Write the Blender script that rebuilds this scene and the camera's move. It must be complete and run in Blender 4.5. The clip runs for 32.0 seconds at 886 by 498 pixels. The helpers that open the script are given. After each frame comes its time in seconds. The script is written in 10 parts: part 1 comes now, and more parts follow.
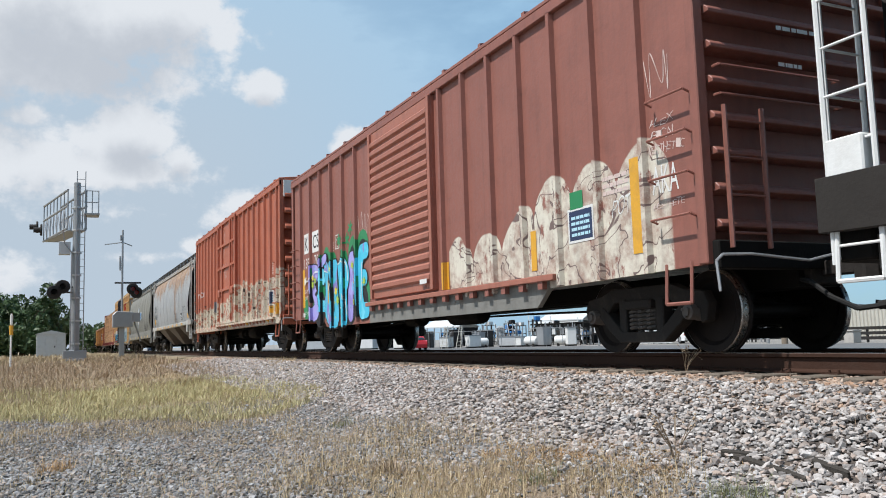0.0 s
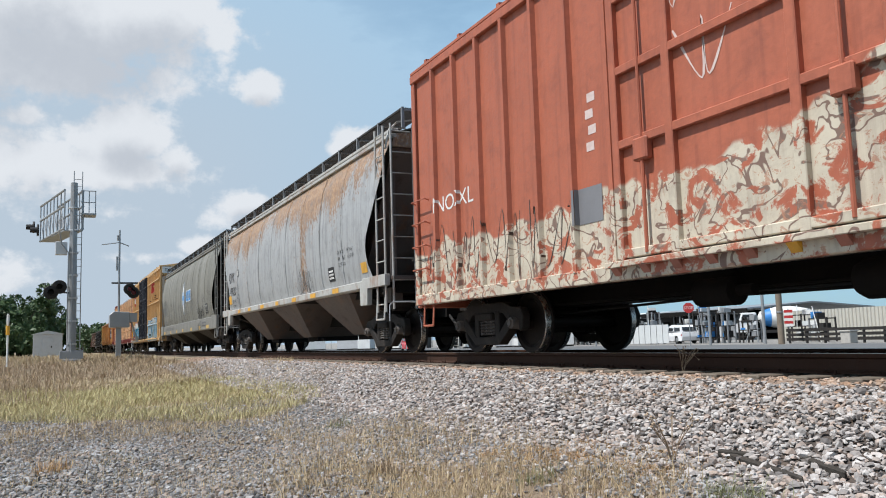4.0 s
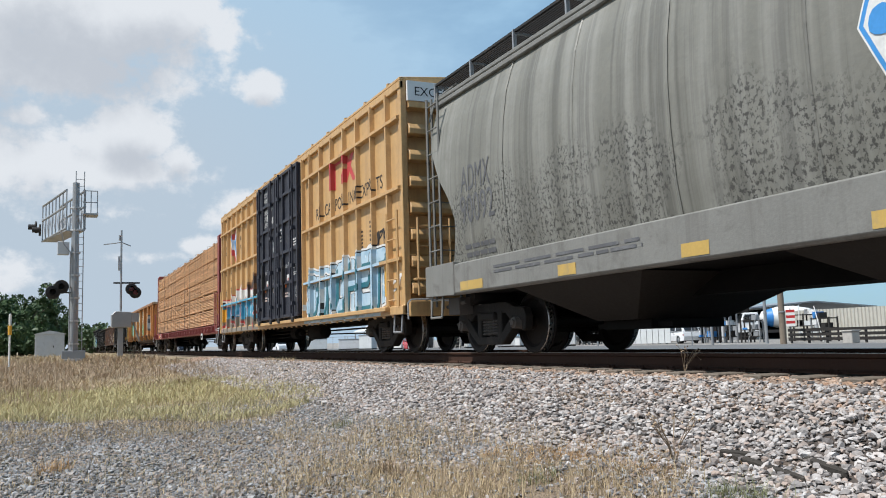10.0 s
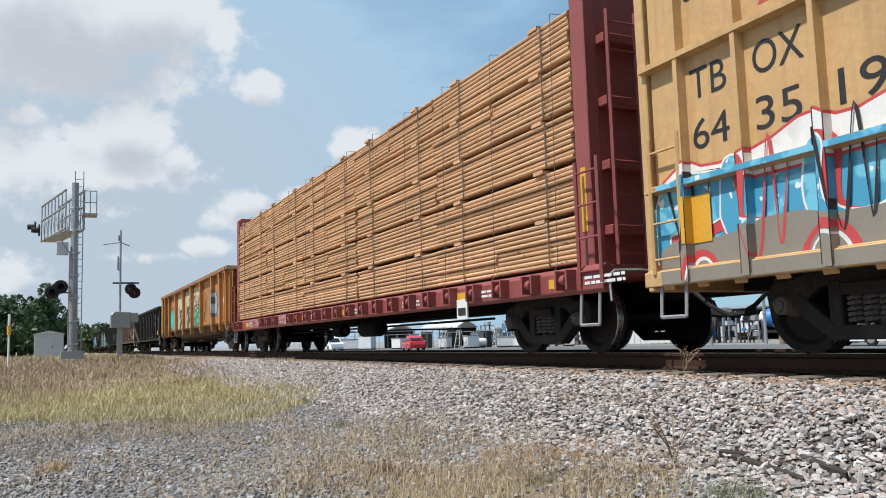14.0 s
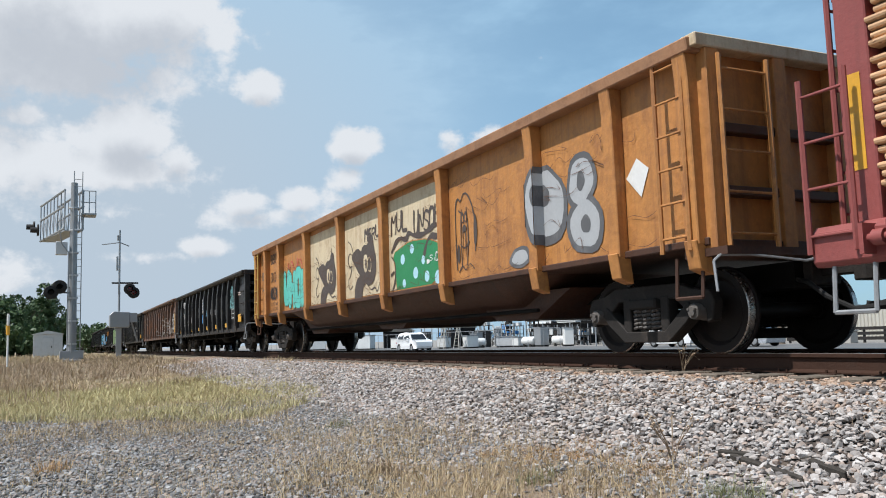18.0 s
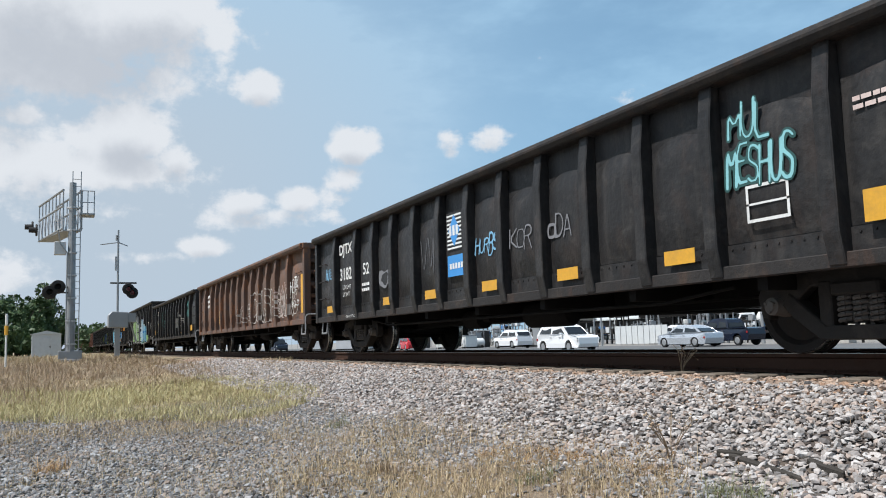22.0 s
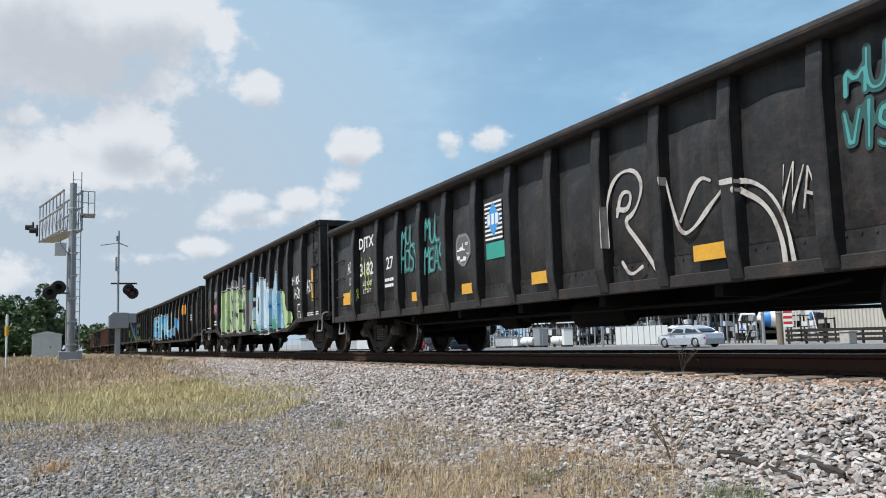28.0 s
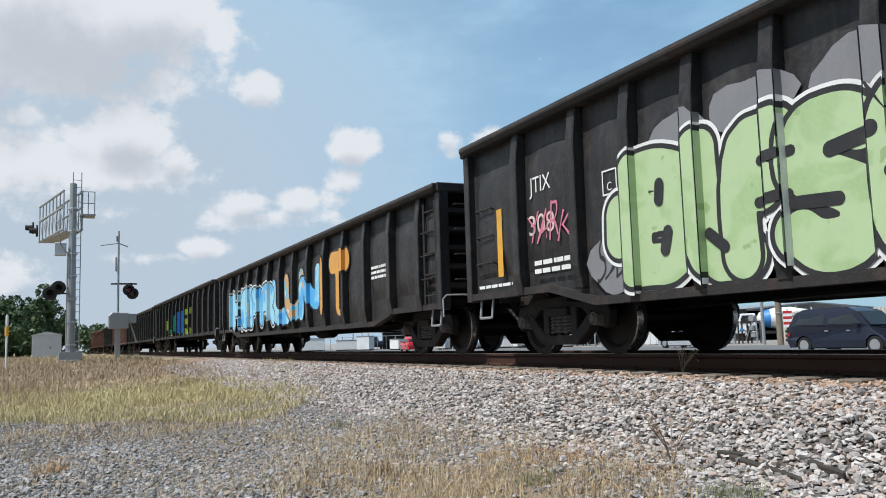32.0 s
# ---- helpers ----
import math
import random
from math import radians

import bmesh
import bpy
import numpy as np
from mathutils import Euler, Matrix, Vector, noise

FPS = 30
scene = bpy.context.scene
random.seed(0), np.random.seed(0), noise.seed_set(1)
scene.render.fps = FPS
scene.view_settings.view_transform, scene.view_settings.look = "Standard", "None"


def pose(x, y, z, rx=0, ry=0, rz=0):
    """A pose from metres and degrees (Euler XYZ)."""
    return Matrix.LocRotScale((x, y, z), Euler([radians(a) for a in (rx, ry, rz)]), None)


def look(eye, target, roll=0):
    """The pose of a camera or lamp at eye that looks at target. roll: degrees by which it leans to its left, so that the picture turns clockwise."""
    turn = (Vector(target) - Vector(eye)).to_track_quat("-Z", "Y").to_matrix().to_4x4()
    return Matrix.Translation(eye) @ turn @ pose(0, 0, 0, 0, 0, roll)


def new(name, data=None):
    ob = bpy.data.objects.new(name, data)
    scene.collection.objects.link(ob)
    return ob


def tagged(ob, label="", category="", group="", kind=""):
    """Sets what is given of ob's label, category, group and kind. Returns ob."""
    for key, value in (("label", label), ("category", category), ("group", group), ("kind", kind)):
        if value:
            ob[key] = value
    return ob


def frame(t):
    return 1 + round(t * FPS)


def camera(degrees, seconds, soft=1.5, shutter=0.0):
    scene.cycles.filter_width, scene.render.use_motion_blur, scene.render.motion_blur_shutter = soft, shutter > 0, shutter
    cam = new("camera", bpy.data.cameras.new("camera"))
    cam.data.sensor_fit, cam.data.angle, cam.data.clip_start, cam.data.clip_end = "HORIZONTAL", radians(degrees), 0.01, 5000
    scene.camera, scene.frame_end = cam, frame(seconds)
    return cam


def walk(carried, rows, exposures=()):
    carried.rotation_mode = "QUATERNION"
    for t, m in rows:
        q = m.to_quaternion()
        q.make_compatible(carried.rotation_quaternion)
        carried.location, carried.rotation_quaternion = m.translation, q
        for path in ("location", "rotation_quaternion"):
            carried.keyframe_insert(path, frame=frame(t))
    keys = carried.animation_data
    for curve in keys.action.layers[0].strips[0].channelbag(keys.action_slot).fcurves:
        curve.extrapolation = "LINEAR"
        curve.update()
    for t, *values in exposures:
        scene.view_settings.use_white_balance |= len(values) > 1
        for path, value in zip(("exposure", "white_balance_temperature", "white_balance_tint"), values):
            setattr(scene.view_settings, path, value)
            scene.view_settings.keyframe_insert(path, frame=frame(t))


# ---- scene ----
EXPO, SUN_E, SKY_E = 0.10, 5.0, 0.102
# camera: held almost still beside the track, with a slight drift
EYE = (0.0, -7.370, 0.235)


def aim(dx, dy):
    """The camera's pose, turned by a small angle (milliradians)."""
    yaw, tilt = radians(25.204) - dx / 1000, radians(6.228) + dy / 1000
    d = Vector((-math.cos(yaw) * math.cos(tilt), math.sin(yaw) * math.cos(tilt), math.sin(tilt)))
    return look(EYE, Vector(EYE) + d, -1.7126)


cam = camera(56.084, 32.0, soft=1.0)
DRIFT = [(0, 2.7, -.2), (1, 1.5, 0), (2, .8, 0), (3, -.2, .1), (4.5, -.6, 0), (6, -.2, 0), (7, .6, 0), (8, 1.7, 0),
         (9, 1.4, -.1), (10, 1.4, -.1), (12, .6, 0), (14, .6, 0), (17, .6, 0), (18, -.4, 0), (19, -.4, 0), (20, -1.5, 0),
         (21, -1.3, 0), (22, -1.9, 0), (23, -2.4, .1), (24, -1.8, .8), (25, -1.6, .8), (28, -1.5, .6), (29, -.6, .6),
         (30, -2.8, .8), (31, -2.8, 1.0), (32, -1.5, 1.0)]
walk(cam, [(t, aim(dx, dy)) for t, dx, dy in DRIFT], exposures=[(0, EXPO), (32, EXPO)])


def run(t):
    """How far the train has come along x at t seconds (0 at 16 s)."""
    u = t - 16
    w = u / 16
    return 6.281587 * u - 0.0118266 * u * u - 0.000573623 * u ** 3 + 1.87778 * w ** 4 + 1.55833 * w ** 5 - 0.90881 * w ** 6


# ---- world and sun ----
SUN_EL, SUN_AZ = 60.0, -91.0  # azimuth from +x towards +y
sun = new("sun", bpy.data.lights.new("sun", "SUN"))
sun.data.energy, sun.data.angle, sun.data.color = SUN_E, radians(0.6), (1.0, 0.972, 0.945)
sv = Vector((math.cos(radians(SUN_EL)) * math.cos(radians(SUN_AZ)), math.cos(radians(SUN_EL)) * math.sin(radians(SUN_AZ)), math.sin(radians(SUN_EL))))
sun.matrix_world = look(sv * 50, (0, 0, 0))


class Nodes:
    """A short way to write node trees."""

    def __init__(self, tree):
        self.t = tree
        tree.nodes.clear()

    def put(self, sock, v):
        if isinstance(v, bpy.types.NodeSocket):
            self.t.links.new(v, sock)
        elif v is not None:
            if sock.type == "RGBA" and len(v) == 3:
                v = (*v, 1)
            sock.default_value = v

    def add(self, kind, **props):
        n = self.t.nodes.new(kind)
        for k, v in props.items():
            if k == "blend_type":
                n.blend_type = v
            elif k == "operation":
                n.operation = v
            elif k == "data_type":
                n.data_type = v
        return n

    def math(self, op, a, b=None, c=None, clamp=False):
        n = self.add("ShaderNodeMath", operation=op)
        n.use_clamp = clamp
        self.put(n.inputs[0], a)
        if b is not None:
            self.put(n.inputs[1], b)
        if c is not None:
            self.put(n.inputs[2], c)
        return n.outputs[0]

    def step(self, v, lo, hi, a=0.0, b=1.0):
        n = self.add("ShaderNodeMapRange")
        n.interpolation_type = "SMOOTHSTEP"
        for i, x in enumerate((v, lo, hi, a, b)):
            self.put(n.inputs[i], x)
        return n.outputs[0]

    def mix(self, f, a, b, mode="MIX"):
        n = self.add("ShaderNodeMixRGB", blend_type=mode)
        self.put(n.inputs[0], f)
        self.put(n.inputs[1], a)
        self.put(n.inputs[2], b)
        return n.outputs[0]

    def noise(self, vec, scale, detail=3.0, rough=0.55, dist=0.0):
        n = self.add("ShaderNodeTexNoise")
        self.put(n.inputs["Vector"], vec)
        n.inputs["Scale"].default_value = scale
        n.inputs["Detail"].default_value = detail
        n.inputs["Roughness"].default_value = rough
        n.inputs["Distortion"].default_value = dist
        return n.outputs["Fac"]

    def scaled(self, vec, s, off=(0, 0, 0)):
        n = self.add("ShaderNodeMapping")
        self.put(n.inputs["Vector"], vec)
        n.inputs["Scale"].default_value = s
        n.inputs["Location"].default_value = off
        return n.outputs[0]

    def split(self, vec):
        n = self.add("ShaderNodeSeparateXYZ")
        self.put(n.inputs[0], vec)
        return n.outputs

    def coords(self):
        return self.add("ShaderNodeTexCoord").outputs


world = bpy.data.worlds.new("world")
scene.world = world
world.use_nodes = True
N = Nodes(world.node_tree)
sky = N.add("ShaderNodeTexSky")
sky.sky_type, sky.sun_disc = "NISHITA", False
sky.sun_elevation, sky.sun_rotation = radians(SUN_EL), radians(90 - SUN_AZ)
sky.air_density, sky.dust_density, sky.ozone_density = 1.0, 0.8, 1.6
way = N.coords()["Generated"]
dx_, dy_, dz_ = N.split(way)
az = N.math("ARCTAN2", dy_, N.math("MULTIPLY", dx_, -1.0))  # 0 towards -x, growing towards +y
el = N.math("ARCSINE", dz_)
puff = N.noise(way, 15.0, 8.0, 0.6)
puff2 = N.noise(N.scaled(way, (1, 1, 1.6), (3, 1, 7)), 38.0, 5.0, 0.6)
wob = N.math("ADD", N.math("MULTIPLY", puff, 1.0), N.math("MULTIPLY", puff2, 0.55))  # about 0.78 on average
total = above = None
# azimuth (degrees from -x towards +y), elevation, half width, half height, weight
CLOUDS = [(1.5, 21.9, 9.4, 4.3, 1.25), (7.0, 21.7, 3.9, 3.1, 1.1), (-0.4, 17.3, 9.8, 2.2, 0.85), (-5.8, 18.8, 6.6, 4.5, 1.2),
          (4.3, 13.8, 2.9, 1.9, 1.2), (7.5, 12.3, 1.4, 1.2, 1.0), (2.0, 13.4, 2.3, 1.3, 0.85), (-1.3, 11.8, 4.9, 2.5, 0.85),
          (4.2, 11.5, 4.9, 1.5, 0.9), (-2.0, 14.5, 2.3, 1.1, 0.7), (12.9, 17.1, 1.9, 1.3, 1.0), (19.1, 13.3, 1.8, 1.2, 1.1),
          (18.6, 11.1, 1.4, 1.1, 0.85), (26.0, 13.7, 1.1, 1.1, 0.9), (28.8, 13.8, 1.8, 1.0, 0.85), (11.8, 9.4, 2.0, 1.1, 1.0),
          (15.4, 9.7, 1.6, 1.0, 0.95), (13.5, 8.5, 4.9, 0.9, 0.75), (9.1, 6.6, 1.7, 0.7, 1.0)]
WISPS = [(6.0, 6.0, 2.9, 0.6, 0.65), (-2.4, 4.9, 2.9, 1.5, 0.75), (3.1, 8.8, 6.1, 1.1, 0.4), (17.7, 9.9, 3.3, 0.8, 0.5),
          (11.6, 20.2, 0.9, 0.4, 0.4), (40, 16, 3.0, 1.2, 0.35), (-25, 17, 9, 4, 0.9), (-50, 24, 12, 5, 0.9),
          (75, 18, 9, 4, 0.8), (-90, 30, 14, 6, 0.9), (-130, 20, 11, 5, 0.9), (130, 26, 12, 5, 0.8), (170, 15, 9, 4, 0.9),
          (-65, 9, 9, 3, 0.8)]
for ca, ce, wa, we, weight in CLOUDS + WISPS:
    da = N.math("MULTIPLY", N.math("SUBTRACT", az, radians(ca)), 1 / radians(wa * 1.2))
    de = N.math("MULTIPLY", N.math("SUBTRACT", el, radians(ce)), 1 / radians(we * 1.2))
    r = N.math("SQRT", N.math("ADD", N.math("MULTIPLY", da, da), N.math("MULTIPLY", de, de)))
    d = N.math("MULTIPLY", N.step(r, 1.5, 0.0), weight)
    total = d if total is None else N.math("MAXIMUM", total, d)
    # the same cloud a little higher up: thick above means a shaded base here
    de = N.math("ADD", de, 0.75)
    r = N.math("SQRT", N.math("ADD", N.math("MULTIPLY", da, da), N.math("MULTIPLY", de, de)))
    d = N.math("MULTIPLY", N.step(r, 1.5, 0.0), weight)
    above = d if above is None else N.math("MAXIMUM", above, d)
dens = N.step(N.math("ADD", total, N.math("MULTIPLY", N.math("SUBTRACT", wob, 0.78), 1.5)), 0.30, 0.74)
veil = N.math("ADD", 0.42, N.math("MULTIPLY", N.step(N.noise(N.scaled(way, (1, 1, 2.5)), 5.0, 5.0, 0.6), 0.36, 0.8), 0.45))
veil = N.math("MULTIPLY", veil, N.step(el, radians(62), radians(28), 0.08, 1.0))
low = N.step(el, radians(38), radians(9), 0.06, 1.0)
west = N.step(az, radians(40), radians(4), 0.06, 1.0)
veil = N.math("ADD", veil, N.math("MULTIPLY", low, west), clamp=True)
shade = N.step(N.math("ADD", above, N.math("MULTIPLY", N.math("SUBTRACT", puff, 0.5), -1.1)), 1.2, 0.5)
ccol = N.mix(shade, (4.9, 5.3, 5.9), (7.0, 7.35, 7.8))
tint = N.mix(1.0, sky.outputs[0], (0.76, 1.04, 1.10), "MULTIPLY")
haze = N.mix(N.math("MULTIPLY", low, west), (3.3, 5.5, 7.6), (4.45, 5.35, 6.3))
cols = N.mix(veil, tint, haze)
cols = N.mix(dens, cols, ccol)
bg = N.add("ShaderNodeBackground")
N.put(bg.inputs[0], cols)
bg.inputs[1].default_value = SKY_E
out = N.add("ShaderNodeOutputWorld")
N.put(out.inputs[0], bg.outputs[0])


# ---- materials ----
def surface(name, color, rough=0.6, metal=0.0, vary=0.25, dirt=(0.05, 0.035, 0.025), dirty=0.25, streak=0.0, rust=0.0,
            bump=0.15, grain=30.0, island=0.0, each=0.0, big=1.2, edit=None):
    """Painted or bare surface: two scales of variation, dirt patches, vertical streaks and rust in the thing's own space."""
    m = bpy.data.materials.new(name)
    m.use_nodes = True
    k = Nodes(m.node_tree)
    co = k.coords()["Object"]
    n1, n2 = k.noise(co, big, 4.0, 0.6), k.noise(co, grain, 3.0, 0.6)
    c = k.mix(k.math("MULTIPLY", k.step(n1, 0.3, 0.75), vary), color, tuple(x * 0.55 for x in color))
    c = k.mix(k.math("MULTIPLY", k.step(n2, 0.35, 0.75), vary), c, tuple(min(1, x * 1.35 + 0.01) for x in color))
    if island or each:
        rnd = k.add("ShaderNodeObjectInfo").outputs["Random"] if each else k.add("ShaderNodeNewGeometry").outputs["Random Per Island"]
        amt = island or each
        c = k.mix(k.math("MULTIPLY", rnd, amt), c, tuple(x * 0.35 for x in color))
        hv = k.math("FRACT", k.math("MULTIPLY", rnd, 7.31))
        c = k.mix(k.math("MULTIPLY", k.step(hv, 0.6, 1.0), amt), c, tuple(min(1, x * 1.5 + 0.03) for x in color))
    if edit:
        c = edit(k, co, c)
    if dirty:
        d = k.step(k.noise(co, big * 2.7, 6.0, 0.68, 0.4), 0.48, 0.72)
        c = k.mix(k.math("MULTIPLY", d, dirty), c, dirt)
    if streak:
        sn = k.noise(k.scaled(co, (7, 7, 0.35)), 1.0, 4.0, 0.65)
        c = k.mix(k.math("MULTIPLY", k.step(sn, 0.45, 0.72), streak), c, dirt)
    if rust:
        rn = k.noise(k.scaled(co, (1.6, 1.6, 0.8), (4, 2, 1)), 1.6, 7.0, 0.72)
        hue = k.mix(k.noise(co, 9.0), (0.16, 0.055, 0.02), (0.33, 0.14, 0.055))
        c = k.mix(k.math("MULTIPLY", k.step(rn, 0.52, 0.64), rust), c, hue)
    b = k.add("ShaderNodeBsdfPrincipled")
    k.put(b.inputs["Base Color"], c)
    k.put(b.inputs["Roughness"], k.step(n2, 0.2, 0.8, max(0.05, rough - 0.12), min(1, rough + 0.12)))
    b.inputs["Metallic"].default_value = metal
    if max(color) < 0.06 and rough > 0.4:
        b.inputs["Specular IOR Level"].default_value = 0.2  # weaker sheen, so dark rough surfaces come out blacker
    if bump:
        bp = k.add("ShaderNodeBump")
        bp.inputs["Strength"].default_value = bump
        bp.inputs["Distance"].default_value = 0.02
        k.put(bp.inputs["Height"], k.math("ADD", n2, k.math("MULTIPLY", n1, 2.0)))
        k.put(b.inputs["Normal"], bp.outputs[0])
    o = k.add("ShaderNodeOutputMaterial")
    k.put(o.inputs[0], b.outputs[0])
    return m


def buffed(zc, amp, lo, hi, pale=(0.62, 0.57, 0.47), dense=0.62):
    """Old whitewashed, scratched graffiti low on a side: uneven upper edge, worn through in places."""
    def edit(k, co, c):
        x, y, z = k.split(co)
        top = k.math("ADD", k.math("MULTIPLY", k.noise(k.scaled(co, (1, 0, 0.15)), 1.1, 2.5, 0.5), amp), zc - amp / 2)
        top = k.math("ADD", top, k.step(x, -3.5, 3.5, -0.42, 0.08))
        m = k.step(k.math("SUBTRACT", top, z), 0.0, 0.06)
        m = k.math("MULTIPLY", m, k.math("MULTIPLY", k.step(x, lo, lo + 0.05), k.step(x, hi, hi - 0.05)))
        worn = k.step(k.noise(k.scaled(co, (1, 1, 1.15)), 3.0, 7.0, 0.66, 0.6), 1 - dense, 1 - dense + 0.06)
        line = k.math("ABSOLUTE", k.math("SUBTRACT", k.noise(k.scaled(co, (1, 0, 1)), 1.7, 2.0, 0.5, 1.6), 0.5))
        tone = k.mix(k.step(line, 0.022, 0.012), k.mix(k.noise(co, 2.4, 4.0), pale, tuple(p * 0.62 for p in pale)), (0.20, 0.13, 0.10))
        fleck = k.step(k.noise(k.scaled(co, (1, 1, 1.4)), 5.0, 5.0, 0.7, 1.4), 0.56, 0.62)
        tone = k.mix(k.math("MULTIPLY", fleck, 0.75), tone, (0.42, 0.20, 0.12))
        return k.mix(k.math("MULTIPLY", m, worn), c, tone)
    return edit


def lobes(z0, amp, freq, lo, hi, pale=(0.74, 0.72, 0.66)):
    """Faded bubble shapes: a row of round tops with dark outlines."""
    def edit(k, co, c):
        x, y, z = k.split(co)
        arch = k.math("POWER", k.math("ABSOLUTE", k.math("SINE", k.math("MULTIPLY", x, freq))), 0.45)
        top = k.math("ADD", k.math("MULTIPLY", arch, amp), k.math("ADD", z0 - amp, k.math("ADD", k.math("MULTIPLY", k.noise(k.scaled(co, (1, 0, 0)), 0.8), amp), k.step(x, 3.6, 5.2, 0.0, 0.5))))
        d = k.math("SUBTRACT", top, z)
        inside = k.math("MULTIPLY", k.step(x, lo, lo + 0.04), k.step(x, hi, hi - 0.04))
        m = k.math("MULTIPLY", k.step(d, 0.0, 0.03), inside)
        line = k.math("ABSOLUTE", k.math("SUBTRACT", k.noise(k.scaled(co, (1, 0, 1)), 1.5, 2.0, 0.5, 1.2), 0.5))
        tone = k.mix(k.step(k.noise(co, 3.0, 5.0, 0.7), .4, .7), pale, (0.36, 0.24, 0.19))
        tone = k.mix(k.step(line, 0.014, 0.007), tone, (0.16, 0.11, 0.10))
        worn = k.step(k.noise(k.scaled(co, (1, 1, .5)), 4.2, 6.0, 0.7), 0.34, 0.44)
        return k.mix(k.math("MULTIPLY", m, worn), c, tone)
    return edit


def rust_top(z0, z1):
    """Rust that has spread down from the roof in ragged patches."""
    def edit(k, co, c):
        x, y, z = k.split(co)
        n = k.noise(k.scaled(co, (0.62, 0, 0.12)), 1.0, 5.0, 0.62)
        fine = k.noise(k.scaled(co, (1, 1, .6)), 16.0, 5.0, 0.7)
        v = k.math("ADD", k.math("ADD", k.step(z, z0, z1), k.math("MULTIPLY", k.math("SUBTRACT", n, 0.52), 3.4)), k.math("MULTIPLY", k.math("SUBTRACT", fine, 0.5), 2.6))
        hue = k.mix(k.step(fine, 0.38, 0.62), (0.43, 0.25, 0.115), (0.22, 0.105, 0.045))
        c = k.mix(k.math("MULTIPLY", k.step(v, 0.25, 0.62), 0.3), c, (0.36, 0.27, 0.19))
        c = k.mix(k.math("MULTIPLY", k.step(v, 0.42, 0.66), 0.85), c, hue)
        # scuffs and dark rubbed spots lower down
        sp = k.math("MULTIPLY", k.step(k.noise(k.scaled(co, (1, 0, .5), (3, 0, 8)), 15.0, 6.0, 0.75), 0.54, 0.62), k.step(k.noise(k.scaled(co, (.9, 0, 1.1), (6, 0, 1)), 1.1, 3.0), 0.5, 0.62))
        return k.mix(k.math("MULTIPLY", sp, 0.6), c, (0.10, 0.10, 0.105))
    return edit


def grime(amount, lo=0.46, hi=0.62):
    """Speckled black mould with long vertical washes."""
    def edit(k, co, c):
        wash = k.noise(k.scaled(co, (2.2, 0, 0.10)), 1.0, 5.0, 0.65)
        c = k.mix(k.math("MULTIPLY", k.step(wash, 0.42, 0.66), 0.55), c, (0.30, 0.295, 0.265))
        wash2 = k.noise(k.scaled(co, (6.5, 0, 0.12), (9, 0, 0)), 1.0, 5.0, 0.65)
        c = k.mix(k.math("MULTIPLY", k.step(wash2, 0.47, 0.64), 0.45), c, (0.06, 0.057, 0.05))
        sp = k.math("MULTIPLY", k.step(k.noise(k.scaled(co, (1, 0, .8)), 20.0, 5.0, 0.7), 0.50, 0.57), k.step(k.noise(k.scaled(co, (.7, 0, .9), (2, 0, 5)), 1.0, 3.0), 0.36, 0.52))
        x, y, z = k.split(co)
        edge = k.math("ADD", z, k.math("MULTIPLY", k.math("SUBTRACT", k.noise(k.scaled(co, (1, 0, 0)), 0.9, 4.0, 0.6), 0.5), 2.2))
        sp = k.math("MULTIPLY", sp, k.step(edge, 2.75, 2.35, 0.06, 1.0))
        return k.mix(k.math("MULTIPLY", sp, amount), c, (0.03, 0.028, 0.025))
    return edit


STEEL = surface("dark_cast_steel", (0.025, 0.022, 0.02), 0.75, 0.0, 0.4, dirty=0.55, dirt=(0.062, 0.05, 0.042), bump=0.3)
DUSTY = surface("dusty_steel", (0.095, 0.085, 0.077), 0.8, 0.0, 0.4, dirty=0.5, dirt=(0.14, 0.105, 0.08))
WHEEL = surface("wheel_steel", (0.016, 0.013, 0.012), 0.6, 0.2, 0.4, dirty=0.4, dirt=(0.036, 0.023, 0.017))
TREAD = surface("polished_tread", (0.45, 0.43, 0.41), 0.3, 0.9, 0.2, dirty=0.1)
BLACKIRON = surface("black_iron", (0.03, 0.028, 0.027), 0.6, 0.0, 0.3, dirty=0.3, dirt=(0.10, 0.07, 0.05))
# grime black, with the shade below the cars put into the colour
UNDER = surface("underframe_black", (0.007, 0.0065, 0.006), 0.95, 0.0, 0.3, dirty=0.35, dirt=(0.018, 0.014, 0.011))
HOSE = surface("black_rubber", (0.02, 0.02, 0.02), 0.7, 0.0, 0.2, dirty=0.3, dirt=(0.1, 0.08, 0.06))
RAIL = surface("rusty_rail", (0.046, 0.022, 0.014), 0.8, 0.0, 0.45, dirty=0.5, dirt=(0.05, 0.03, 0.022), bump=0.3)
RAILTOP = surface("worn_rail_head", (0.42, 0.40, 0.38), 0.32, 0.9, 0.2, dirty=0.15)
TIE = surface("weathered_tie", (0.14, 0.115, 0.09), 0.9, 0.0, 0.5, dirty=0.5, bump=0.6)
KCS = surface("faded_brown_paint", (0.265, 0.10, 0.074), 0.55, 0.0, 0.25, dirty=0.22, dirt=(0.10, 0.045, 0.035), streak=0.22, grain=18, edit=lobes(1.62, 0.44, 3.4, 1.9, 7.4, (0.66, 0.62, 0.52)))
KCSP = surface("brown_paint", (0.265, 0.10, 0.074), 0.55, 0.0, 0.25, dirty=0.25, dirt=(0.10, 0.045, 0.035), streak=0.25, grain=18)
KDOOR = surface("door_red_brown", (0.36, 0.135, 0.092), 0.55, 0.0, 0.25, dirty=0.2, dirt=(0.12, 0.05, 0.04), streak=0.25, grain=18)
